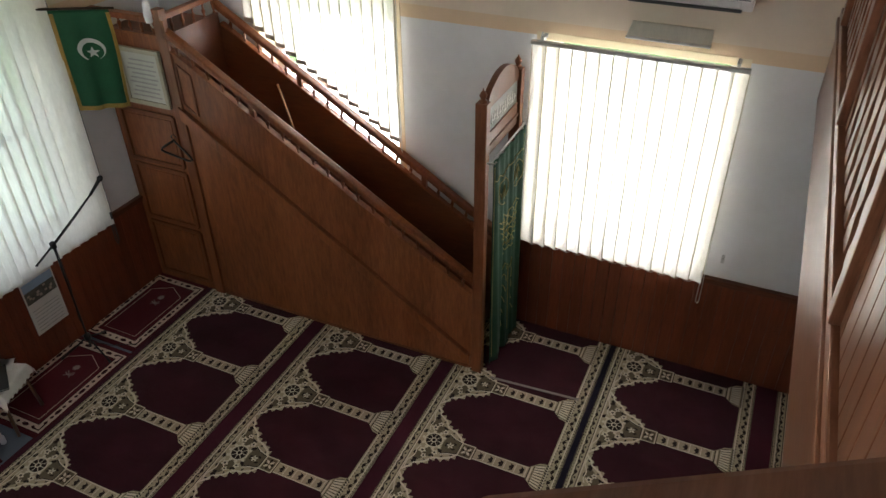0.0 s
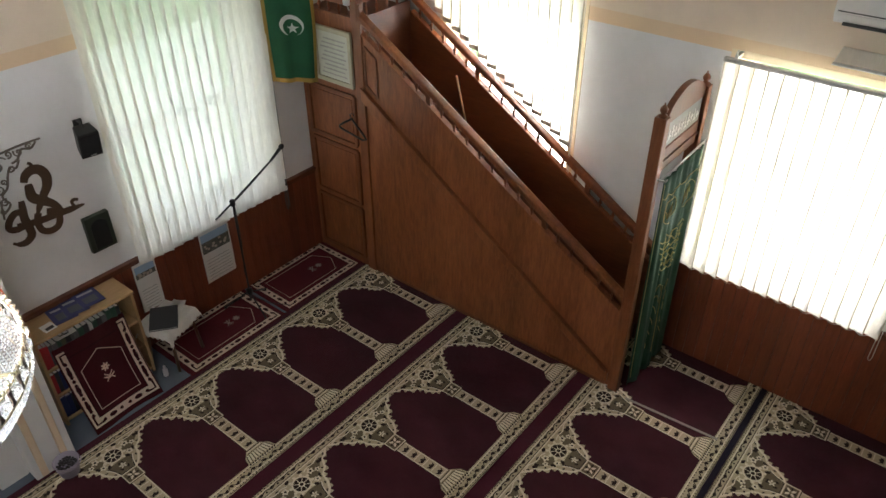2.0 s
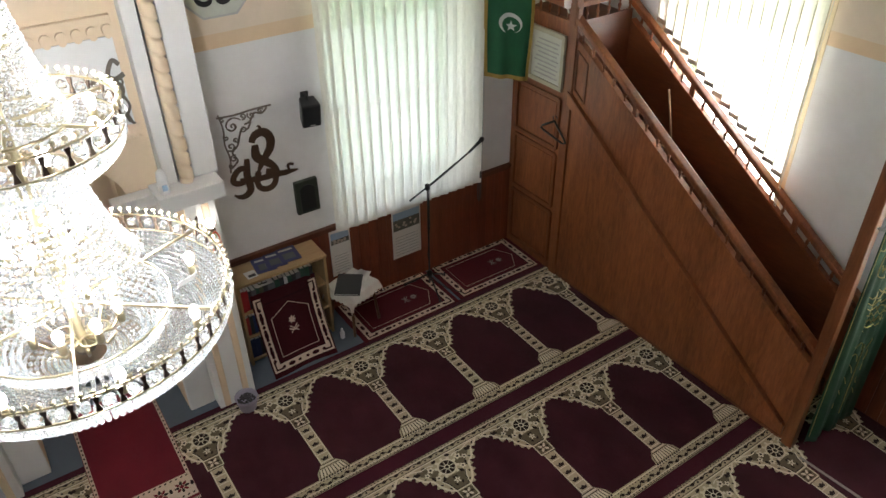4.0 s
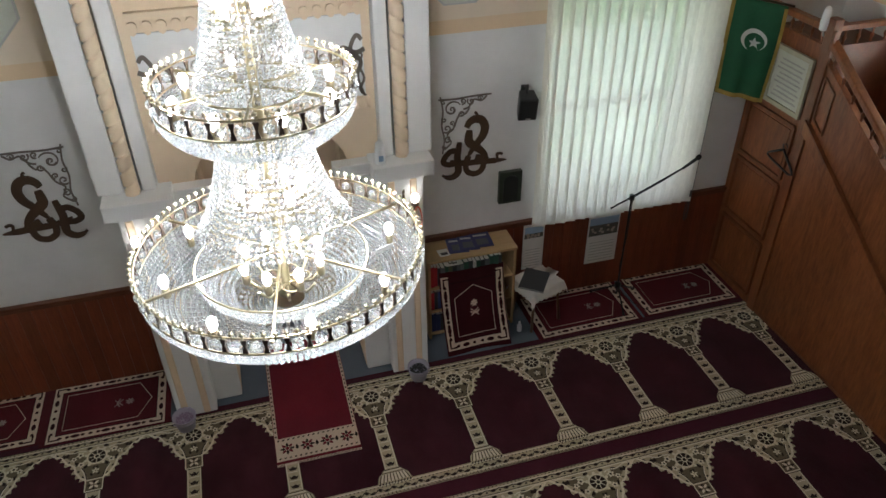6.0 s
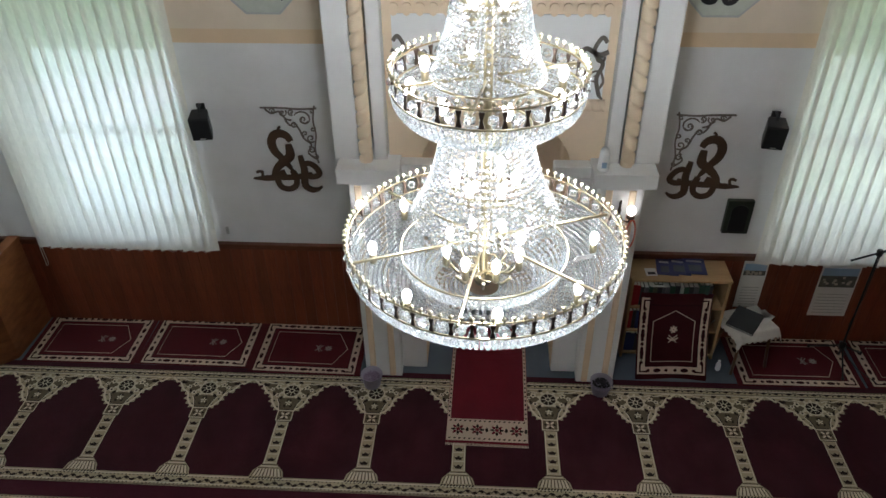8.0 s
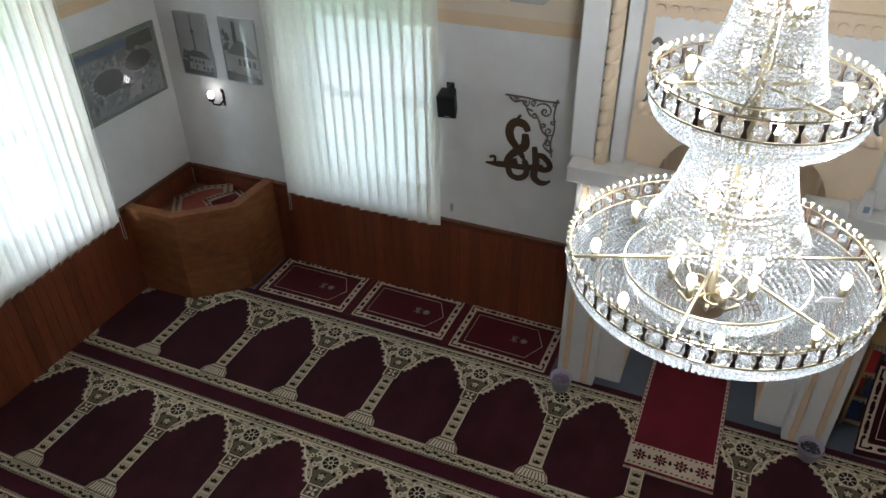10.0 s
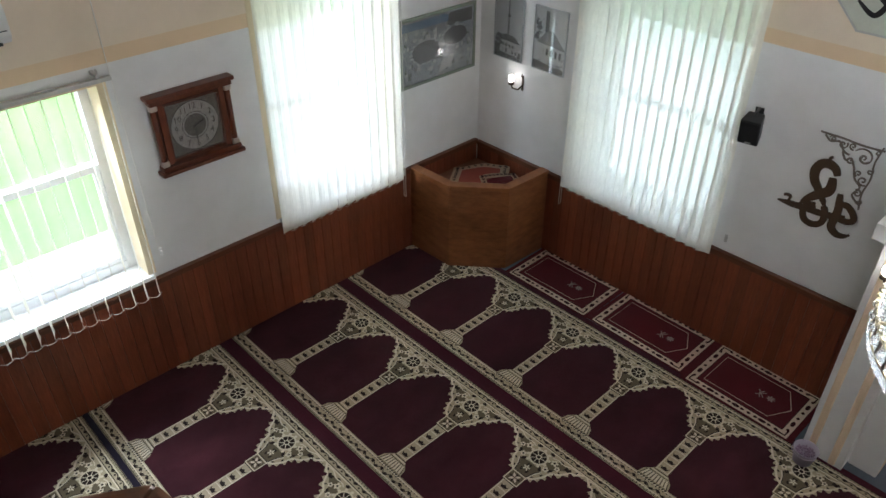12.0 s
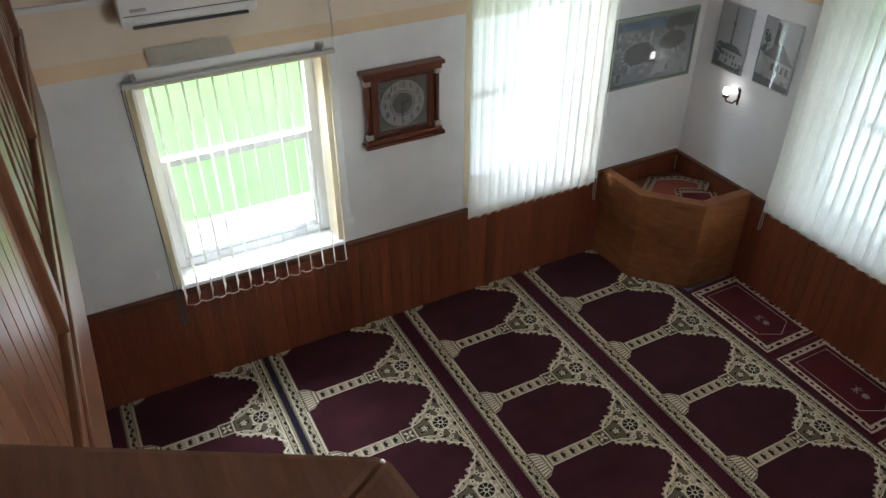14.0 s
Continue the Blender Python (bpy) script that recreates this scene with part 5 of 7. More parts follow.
for x, strokes in ((1.555, 0), (-1.545, 1)):
    med = thing("octagonal_plaque", "pale octagonal wall plaque with black calligraphy strokes", "wall plaque", "octagonal plaques", at=Matrix.Translation((x, YN, 3.125)) @ FRONT @ Matrix.Diagonal((1, 1, -1, 1)))
    oc = lambda r: [(r * math.cos(math.pi / 8 + k * math.pi / 4), r * math.sin(math.pi / 8 + k * math.pi / 4)) for k in range(8)]
    part("plate", Shape().prism(oc(0.315), 0.0, 0.016), plain("pale_green_plate", (0.55, 0.58, 0.50), 0.4), med, bevel=0.004)
    ribs = ([[(-0.15, 0.0), (-0.14, -0.16), (-0.06, -0.18), (-0.03, -0.06)], [(-0.02, 0.05), (0.0, -0.17), (0.08, -0.17), (0.09, -0.02)], [(0.15, 0.1), (0.16, -0.12)]] if not strokes else
            [[(-0.16, -0.10), (-0.04, -0.17), (0.02, -0.05), (-0.06, 0.02)], [(0.0, -0.02), (0.10, -0.16), (0.16, -0.10)], [(-0.12, 0.0), (0.05, -0.12), (0.15, -0.19)]])
    for q in ribs:
        part("stroke", Shape().ribbon(bend(q), 0.030, 0.017, 0.003, None, lambda u: 0.5 + 0.7 * math.sin(math.pi * u)), BLACK, med)
    part("rim", Shape().ribbon(oc(0.305), 0.012, 0.016, 0.006, closed=True), ALU, med)

# ---- chandelier ----
CHX, CHY = 0.011, 2.10
chan = thing("chandelier", "lit two-tier crystal bead chandelier with gold rims", "chandelier", at=pose(CHX, CHY, 0))
ICO = [(0, 0, 1)] + [(0.894 * math.cos(math.radians(72 * k)), 0.894 * math.sin(math.radians(72 * k)), 0.447) for k in range(5)]
ICO += [(0.894 * math.cos(math.radians(36 + 72 * k)), 0.894 * math.sin(math.radians(36 + 72 * k)), -0.447) for k in range(5)] + [(0, 0, -1)]
ICF = [(0, 1 + k, 1 + (k + 1) % 5) for k in range(5)] + [(11, 6 + (k + 1) % 5, 6 + k) for k in range(5)]
ICF += [(1 + k, 6 + k, 1 + (k + 1) % 5) for k in range(5)] + [(1 + (k + 1) % 5, 6 + k, 6 + (k + 1) % 5) for k in range(5)]


def beads(prof, count, gap, r, shift=0.0):
    """Strings of beads that follow an (r, z) line, side by side round the axis."""
    s = Shape()
    line, rest = [], 0.0
    for (ra, za), (rb, zb) in zip(prof, prof[1:]):
        d = math.hypot(rb - ra, zb - za)
        q = rest
        while q < d:
            line.append((ra + (rb - ra) * q / d, za + (zb - za) * q / d))
            q += gap
        rest = q - d
    rnd = random.Random(count)
    for j in range(count):
        a0 = 2 * math.pi * (j + shift) / count
        for rr, z in line:
            pitch = rr * 2 * math.pi / count
            if pitch < r * 1.7 and j % 2 or pitch < r * 0.85 and j % 4:
                continue
            sc = r * rnd.uniform(0.9, 1.08)
            a = a0 + rnd.uniform(-0.001, 0.001) / rr * 0.5
            x, y, zz = rr * math.cos(a), rr * math.sin(a), z + rnd.uniform(-0.001, 0.001)
            s.add([(x + sc * p[0], y + sc * p[1], zz + sc * p[2]) for p in ICO], ICF)
    return s


def tier(parent, R, Z, depth, r_in, strings, spokes, gap):
    rim = Shape()
    for zz, rr, rad in ((Z + 0.030, R, 0.0035), (Z - 0.030, R, 0.0035)):
        rim.tube([(rr * math.cos(a), rr * math.sin(a), zz) for a in [2 * math.pi * k / 48 for k in range(48)]], rad, 6, closed=True)
    part("rim", rim, GOLD, parent, "gold rim", smooth=True)
    n = round(2 * math.pi * R / 0.062)
    link = Shape().prism([(-0.0085, -0.024), (0.0085, -0.024), (0.0030, 0.0), (0.0085, 0.024), (-0.0085, 0.024), (-0.0030, 0.0)], -0.003, 0.003, Matrix(((0, 0, 1, 0), (1, 0, 0, 0), (0, 1, 0, 0), (0, 0, 0, 1)))).mesh("rim_link", ANTIQUE)
    gem = Shape().add([Vector(p) * 0.018 for p in ICO], ICF).mesh("rim_crystal", CRYSTAL)
    knob = Shape().add([Vector(p) * 0.0082 for p in ICO], ICF).tube([(0, 0, -0.022), (0, 0, -0.007)], 0.003, 4).mesh("rim_bead", PALEGOLD)
    for k in range(n):
        a = 2 * math.pi * k / n
        half = math.pi / n
        part("rim_link", link, ANTIQUE, parent, at=pose(R * math.cos(a + half), R * math.sin(a + half), Z, 0, 0, math.degrees(a + half)))
        part("rim_crystal", gem, CRYSTAL, parent, at=pose(R * math.cos(a), R * math.sin(a), Z))
        for h in (0, half):
            part("rim_bead", knob, GOLD, parent, at=pose((R + 0.006) * math.cos(a + h), (R + 0.006) * math.sin(a + h), Z + 0.050))
    bowl = [(R * math.cos(q), Z - 0.035 - depth * math.sin(q)) for q in [math.pi / 2 * k / 14 for k in range(15)] if R * math.cos(q) > r_in]
    tagged(part("bead_bowl", beads(bowl, strings, gap, 0.0084), BOWLBEAD, parent, "bowl of strung crystal beads"), kind="stuff")
    for k in range(spokes):
        a = 2 * math.pi * (k + 0.35) / spokes
        m = pose(0, 0, Z + 0.012, 0, 0, math.degrees(a))
        part("spoke", Shape().box(0.03, R, -0.004, 0.004, -0.005, 0.005), GOLD, parent, bevel=0.002, at=m)


def bulbs(parent, R, Z, n, shift):
    for k in range(n):
        a = 2 * math.pi * (k + shift) / n
        at = pose(R * math.cos(a), R * math.sin(a), Z)
        b = part("socket", Shape().lathe([(0.010, -0.055), (0.013, -0.05), (0.013, -0.018), (0.009, -0.014)], 10), GOLD, parent, at=at, smooth=True)
        part("bulb", Shape().lathe([(0.008, -0.014), (0.012, -0.003), (0.0155, 0.008), (0.0145, 0.022), (0.009, 0.031), (0.002, 0.034)], 12), BULB, b, "lit bulb", smooth=True)


tier(chan, 0.470, 2.988, 0.165, 0.02, 148, 6, 0.0172)
tier(chan, 0.290, 3.575, 0.135, 0.140, 90, 6, 0.0172)
LOWER_CONE = [(0.138, 3.425), (0.143, 3.38), (0.158, 3.31), (0.180, 3.24), (0.210, 3.17), (0.242, 3.115)]
UPPER_CONE = [(0.074, 4.08), (0.085, 3.95), (0.102, 3.84), (0.122, 3.74), (0.150, 3.64), (0.172, 3.59)]
tagged(part("bead_cone", beads(LOWER_CONE, 66, 0.0205, 0.0084), CRYSTAL, chan, "cone of strung crystal beads"), kind="stuff")
tagged(part("bead_cone", beads(UPPER_CONE, 46, 0.0205, 0.0084, 0.5), CRYSTAL, chan, "cone of strung crystal beads"), kind="stuff")
INNER_BOWL = [(0.290, 2.955), (0.275, 2.915), (0.230, 2.875), (0.170, 2.850)]
tagged(part("bead_skirt", beads(INNER_BOWL, 92, 0.0195, 0.0072), BOWLBEAD, chan, "inner bowl of strung crystal beads"), kind="stuff")
for R, Z in ((0.290, 2.965), (0.172, 3.585), (0.138, 3.430), (0.074, 4.085)):
    part("inner_ring", Shape().tube([(R * math.cos(a), R * math.sin(a), Z) for a in [2 * math.pi * k / 36 for k in range(36)]], 0.004, 6, closed=True), GOLD, chan, smooth=True)
stem = Shape().lathe([(0.010, 2.80), (0.028, 2.81), (0.040, 2.84), (0.015, 2.87), (0.015, 3.36), (0.030, 3.38), (0.015, 3.42), (0.013, 4.12), (0.030, 4.14), (0.012, 4.18), (0.012, 5.50), (0.06, 5.53), (0.06, 5.60)], 14)
part("stem", stem, GOLD, chan, smooth=True)
for k in range(8):
    a = 2 * math.pi * k / 8
    part("arm", Shape().tube([(0.02 * math.cos(a), 0.02 * math.sin(a), 2.86), (0.09 * math.cos(a), 0.09 * math.sin(a), 2.85), (0.13 * math.cos(a), 0.13 * math.sin(a), 2.90)], 0.006, 6), GOLD, chan, smooth=True)
for k in range(5):
    a = 2 * math.pi * k / 5
    part("bottom_ring", Shape().tube([(0.055 * math.cos(a) + 0.030 * math.cos(b), 0.055 * math.sin(a) + 0.030 * math.sin(b), 2.875) for b in [2 * math.pi * q / 14 for q in range(14)]], 0.004, 5, closed=True), GOLD, chan, smooth=True)
bulbs(chan, 0.385, 2.970, 8, 0.15)
bulbs(chan, 0.135, 2.965, 8, 0.4)
bulbs(chan, 0.100, 3.23, 6, 0.0)
bulbs(chan, 0.235, 3.565, 8, 0.3)
bulbs(chan, 0.075, 3.82, 5, 0.2)
part("price_tag", Shape().box(-0.035, 0.035, -0.001, 0.001, -0.022, 0.022), PAPER, chan, "small pale paper tag", at=pose(0.33, -0.10, 3.00, 35, 0, 20))
LAMPS = [(0.33, 3.12, 30, 17), (0.33, 3.12, 150, 17), (0.33, 3.12, 270, 17), (0.05, 3.22, 80, 9), (0.235, 3.67, 0, 7), (0.235, 3.67, 180, 7)]
for r, z, q, e in LAMPS:
    ld = bpy.data.lights.new("chandelier_lamps", "POINT")
    ld.energy, ld.shadow_soft_size, ld.color = e, 0.02, (0.89, 0.955, 1.0)
    lo = new("chandelier_lamps", ld)
    lo.location = (CHX + r * math.cos(radians(q)), CHY + r * math.sin(radians(q)), z)

# ---- gallery ----
GY0 = -0.33
GZF, GZC = 2.90, 3.92
single("gallery_floor", Shape().box(XL, XR, YS, GY0 - 0.04, 2.66, GZF), GALWOOD, "wooden gallery floor over the back of the hall", "gallery floor", "structure")
gal = thing("gallery_front", "brown wooden gallery front with slats over a broad fascia board", "gallery", kind="structure")
CB, FX = -0.078, 0.628
for x0, x1, side in ((XL + 0.002, CB - FX, -1), (CB + FX, XR - 0.002, 1)):
    part("fascia_board", Shape().box(x0, x1, GY0 - 0.035, GY0, 2.45, 2.93), GALWOOD, gal, bevel=0.006)
    part("fascia_moulding", Shape().box(x0, x1, GY0 - 0.03, GY0 + 0.022, 2.932, 2.975).box(x0, x1, GY0 - 0.03, GY0 + 0.012, 2.975, 3.03), GALWOOD, gal, bevel=0.008)
    # added near-black sheet: its colour stands in for shade between the slats
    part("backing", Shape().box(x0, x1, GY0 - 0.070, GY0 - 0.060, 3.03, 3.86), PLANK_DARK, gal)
    part("top_rail", Shape().box(x0, x1, GY0 - 0.075, GY0 + 0.02, 3.86, 3.92), GALWOOD, gal, bevel=0.012)
    # close-set boards beside the bay, wavy sawn boards with gaps farther out
    edge = 1.85 if side > 0 else -2.0
    near0, near1 = (x0, edge) if side > 0 else (edge, x1)
    far0, far1 = (edge, x1) if side > 0 else (x0, edge)
    n = round((near1 - near0) / 0.098)
    w = (near1 - near0) / n
    sl = Shape().box(0.002, w - 0.002, GY0 - 0.050, GY0 - 0.012, 3.031, 3.859).mesh("board", GALWOOD_V, 0.004)
    for i in range(n):
        part("board", sl, GALWOOD_V, gal, at=pose(near0 + w * i, 0, 0))
    n = round((far1 - far0) / 0.152)
    w = (far1 - far0) / n
    wave = [(0.042 + 0.012 * math.sin(2 * math.pi * k / 8), 3.031 + 0.828 * k / 40) for k in range(41)]
    sl = Shape().prism([(w / 2 - a, h) for a, h in reversed(wave)] + [(w / 2 + a, h) for a, h in wave], GY0 - 0.046, GY0 - 0.016, FRONT).mesh("slat", GALWOOD_V, 0.003)
    for i in range(n):
        part("slat", sl, GALWOOD_V, gal, at=pose(far0 + w * i, 0, 0))
    for x in ((CB + FX + 0.05, 1.85, 3.22, 4.60) if side > 0 else (CB - FX - 0.05, -2.0, -3.30, -4.65)):
        part("batten", Shape().box(x - 0.04, x + 0.04, GY0 - 0.030, GY0 + 0.020, 3.031, 3.859), GALWOOD_V, gal, bevel=0.007)
# projecting bay with its cap
bay = [(-0.507 - 0.342 * 0.584, GY0), (-0.507, 0.012), (0.286, 0.118), (0.286 + 0.448 * 0.590, GY0)]


def inset(points, d):
    (a, b, c, e) = points
    k = d * 0.58
    return [(a[0] + d * 1.19, a[1]), (b[0] + k, b[1] - d), (c[0] - k, c[1] - d), (e[0] - d * 1.19, e[1])]


bo, bi = bay, inset(bay, 0.15)
mo, mi = inset(bay, 0.045), inset(bay, 0.085)
for i in range(3):
    cap = Shape().prism([bi[i], bi[i + 1], bo[i + 1], bo[i]], GZC - 0.045, GZC)
    part("bay_cap", cap, GALWOOD, gal, bevel=0.007)
    part("bay_cap_bead", Shape().prism([inset(bay, 0.11)[i], inset(bay, 0.11)[i + 1], inset(bay, 0.07)[i + 1], inset(bay, 0.07)[i]], GZC, GZC + 0.006), GALWOOD, gal, bevel=0.002)
    part("bay_panel", Shape().prism([mi[i], mi[i + 1], mo[i + 1], mo[i]], 2.45, GZC - 0.046), GALWOOD_V, gal, bevel=0.004)
fl = inset(bay, 0.085)
part("bay_floor", Shape().prism([fl[0], fl[3], fl[2], fl[1]], 2.66, GZF), GALWOOD, gal)

# ---- corner booth ----
booth = thing("corner_booth", "low wooden preacher's booth built into the room corner", "booth")
bp = [(-4.935, 4.085), (-4.405, 4.105), (-3.985, 4.480), (-3.965, 5.012)]
for i in range(3):
    (ax, ay), (bx, by) = bp[i], bp[i + 1]
    dx, dy = bx - ax, by - ay
    d = math.hypot(dx, dy)
    nx, ny = -dy / d, dx / d
    th = 0.045
    ext = 0.012
    part("front_board", Shape().prism([(ax, ay), (bx, by), (bx + nx * th, by + ny * th), (ax + nx * th, ay + ny * th)], 0.010, 0.880), BOOTH, booth, bevel=0.003)
    part("rim", Shape().prism([(ax - nx * ext, ay - ny * ext), (bx - nx * ext, by - ny * ext), (bx + nx * 0.085, by + ny * 0.085), (ax + nx * 0.085, ay + ny * 0.085)], 0.881 + 0.003 * i, 0.925 + 0.003 * i), BOOTH, booth, bevel=0.005)
part("seat_floor", Shape().prism([(-4.925, 4.15), (-4.43, 4.16), (-4.04, 4.50), (-4.02, 5.005), (-4.925, 5.005)], 0.66, 0.70), MINBAR_SHADED, booth)


def folded_rug(name, label, m, wx, wy, mat, motif, seed):
    rg = thing(name, label, "rug", at=m)
    part("rug_body", Shape().sheet(lambda u, v: ((u - 0.5) * wx, (v - 0.5) * wy, 0.015 + 0.018 * math.sin(u * 7 + seed) * math.sin(v * 5) + 0.03 * u * v), 16, 12), mat, rg, smooth=True)
    b, d = Shape(), Shape()
    h = lambda u, v: 0.021 + 0.018 * math.sin(u * 7 + seed) * math.sin(v * 5) + 0.03 * u * v
    for a0, a1 in ((0.0, 0.16), (0.84, 1.0)):
        b.sheet(lambda u, v: ((a0 + (a1 - a0) * u - 0.5) * wx, (v - 0.5) * wy, h(a0 + (a1 - a0) * u, v)), 3, 14)
        b.sheet(lambda u, v: ((u - 0.5) * wx, (a0 + (a1 - a0) * v - 0.5) * wy, h(u, a0 + (a1 - a0) * v) + 0.001), 14, 3)
    part("border", b, TANPILE, rg, smooth=True)
    for k in range(9):
        u = 0.06 + 0.88 * k / 8
        for v in (0.08, 0.92):
            for p, q in ((u, v), (v, u)):
                c = Vector(((p - 0.5) * wx, (q - 0.5) * wy, h(p, q) + 0.005))
                for j in range(4):
                    a = j * math.pi / 2 + 0.4
                    e = Vector((math.cos(a), math.sin(a), 0)) * 0.016
                    f = Vector((-math.sin(a), math.cos(a), 0)) * 0.008
                    d.add([c, c + e * 0.6 - f, c + e * 1.5, c + e * 0.6 + f], [(0, 1, 2, 3)])
    part("border_motif", d, motif, rg)


folded_rug("folded_rug", "folded red oriental rug lying in the corner booth", pose(-4.56, 4.68, 0.715, 0, -4, 38), 0.58, 0.46, plain("salmon_pile", (0.24, 0.050, 0.034), 0.95, bumpy=0.4), DARKPAT, 1)
folded_rug("folded_rug", "small maroon rug with a cream border in the booth", pose(-4.25, 4.66, 0.765, 4, 3, -35), 0.40, 0.36, RUGRED, RUGDARK, 2)

# ---- bookcase with the hanging rug ----
bc = thing("bookcase", "low light beech bookcase with an open front", "bookcase", at=pose(1.20, 4.735, 0.0065))
W, DP, H = 0.78, 0.285, 0.84
part("side_board", Shape().box(0, 0.022, 0, DP, 0, H - 0.022), SHELFWOOD, bc, bevel=0.002)
part("side_board", Shape().box(W - 0.022, W, 0, DP, 0, H - 0.022), SHELFWOOD, bc, bevel=0.002)
part("top_board", Shape().box(-0.006, W + 0.006, -0.008, DP, H - 0.022, H), SHELFWOOD, bc, bevel=0.003)
for z in (0.03, 0.28, 0.53):
    part("shelf", Shape().box(0.022, W - 0.022, 0.01, DP - 0.006, z, z + 0.02), SHELFWOOD, bc, bevel=0.002)
part("back_board", Shape().box(0.022, W - 0.022, DP - 0.006, DP, 0, H - 0.022), plain("hardboard", (0.20, 0.13, 0.08), 0.8), bc)
BOOKCOL = [plain("book_cloth_%s" % n, c, 0.6, vary=0.15) for n, c in (("red", (0.35, 0.015, 0.02)), ("green", (0.02, 0.07, 0.045)), ("dark", (0.03, 0.03, 0.035)), ("grey", (0.10, 0.11, 0.12)),
                                                                      ("olive", (0.08, 0.09, 0.045)), ("blue", (0.02, 0.035, 0.13)), ("white", (0.5, 0.5, 0.48)))]
rnd = random.Random(7)


def book(x, y, z, w, d, h, mat, lean=0.0, flat=False):
    bk = thing("book", "closed book with a plain cloth cover in the bookcase", "book", "books", at=pose(x, y, z, 0, lean, 0))
    part("cover", Shape().box(0, 0.003, 0, d, 0, h).box(w - 0.003, w, 0, d, 0, h).box(0.003, w - 0.003, 0, 0.003, 0, h), mat, bk, bevel=0.001)
    part("pages", Shape().box(0.003, w - 0.003, 0.004, d - 0.004, 0.004, h - 0.004), PAPER, bk)


x = 1.225
seq = [0, 0, 2, 3, 1, 4, 2, 3, 3, 1, 2, 6, 1, 2, 3, 1, 1, 2]
for i in seq:
    w = rnd.uniform(0.028, 0.046)
    if x + w > 1.955:
        break
    book(x, 4.755 + rnd.uniform(0, 0.02), 0.5575, w - 0.001, 0.17, rnd.uniform(0.185, 0.222), BOOKCOL[i])
    x += w
x = 1.225
for i in (0, 2, 5, 2, 3, 5):
    w = rnd.uniform(0.03, 0.05)
    book(x, 4.765, 0.3075, w - 0.001, 0.17, rnd.uniform(0.17, 0.20), BOOKCOL[i])
    x += w
x = 1.225
for i in (5, 5, 2, 5):
    w = rnd.uniform(0.03, 0.05)
    book(x, 4.765, 0.0575, w - 0.001, 0.17, rnd.uniform(0.17, 0.20), BOOKCOL[i])
    x += w
# magazines and cards on top
COVER = plain("blue_magazine_cover", (0.035, 0.04, 0.13), 0.35, vary=0.35, scale=30)
for i, (px, py, a) in enumerate(((1.50, 4.90, 6), (1.60, 4.905, 8), (1.72, 4.91, 4))):
    mg = thing("magazine", "blue glossy magazine lying on the bookcase", "magazine", "magazines", at=pose(px, py, 0.8475 + 0.005 * i, 0, 0, -a))
    part("cover", Shape().box(-0.085, 0.085, -0.11, 0.11, 0, 0.004), COVER, mg)
    part("picture", Shape().box(-0.05, 0.05, -0.075, 0.01, 0.004, 0.0048), BOOKCOL[3], mg)
    part("title_bar", Shape().box(-0.06, 0.06, 0.05, 0.075, 0.004, 0.0048), BOOKCOL[6], mg)
crd = thing("leaflet", "small white printed leaflet on the bookcase", "leaflet", at=pose(1.36, 4.83, 0.8472, 0, 0, 3))
part("sheet", Shape().box(-0.045, 0.045, -0.05, 0.05, 0, 0.002), PAPER, crd)
part("picture", Shape().box(-0.028, 0.032, -0.035, 0.0, 0.002, 0.003), BOOKCOL[2], crd)
single("paper_slip", Shape().box(1.36, 1.50, 4.745, 4.80, 0.762, 0.768), PAPER, "strip of white paper on the books", "paper")
hr = thing("hung_prayer_rug", "dark red prayer rug with cream border hung over the bookcase front", "rug",
           at=Matrix.Translation((1.585, 4.625, 0.345)) @ pose(0, 0, 0, 69, 0, 0) @ pose(0, 0, 0, 0, 0, 90))
rug_shape_parts(hr, 0.75, 0.58, None, body=RUGDEEP)
for o in hr.children:
    drape(o.data, lambda x, y: -0.045 * math.cos(math.pi * x / 0.75) + 0.014 * math.sin(9 * y + 3 * x))

# ---- stool, cloth and folder ----
stool = thing("stool", "small wooden stool beside the bookcase", "stool", at=pose(2.20, 4.74, 0.0145, 0, 0, 18))
STOOLWOOD = wood("stool_wood", (0.10, 0.045, 0.02), (0.18, 0.09, 0.04), (4, 4, 0.8))
part("seat", Shape().box(-0.17, 0.17, -0.15, 0.15, 0.405, 0.43), STOOLWOOD, stool, bevel=0.006)
for sx in (-1, 1):
    for sy in (-1, 1):
        part("leg", Shape().tube([(sx * 0.16, sy * 0.14, 0.0), (sx * 0.13, sy * 0.11, 0.405)], 0.013, 8), STOOLWOOD, stool, smooth=True)
LACE = plain("white_crochet", (0.66, 0.64, 0.60), 0.9, vary=0.12, scale=90, bumpy=0.6)


def cloth_point(u, v):
    x, y = (u - 0.5) * 0.50, (v - 0.5) * 0.46
    over = max(0, abs(x) - 0.17) + max(0, abs(y) - 0.15)
    fringe = 0.012 * math.sin(u * 60) * (v in (0.0, 1.0)) + 0.012 * math.sin(v * 60) * (u in (0.0, 1.0))
    k = 0.45
    return (math.copysign(min(abs(x), 0.17 + (abs(x) - 0.17) * k), x) if abs(x) > 0.17 else x, math.copysign(0.15 + (abs(y) - 0.15) * k, y) if abs(y) > 0.15 else y, 0.452 - over * 0.9 + fringe + 0.005 * math.sin(u * 9 + v * 6))


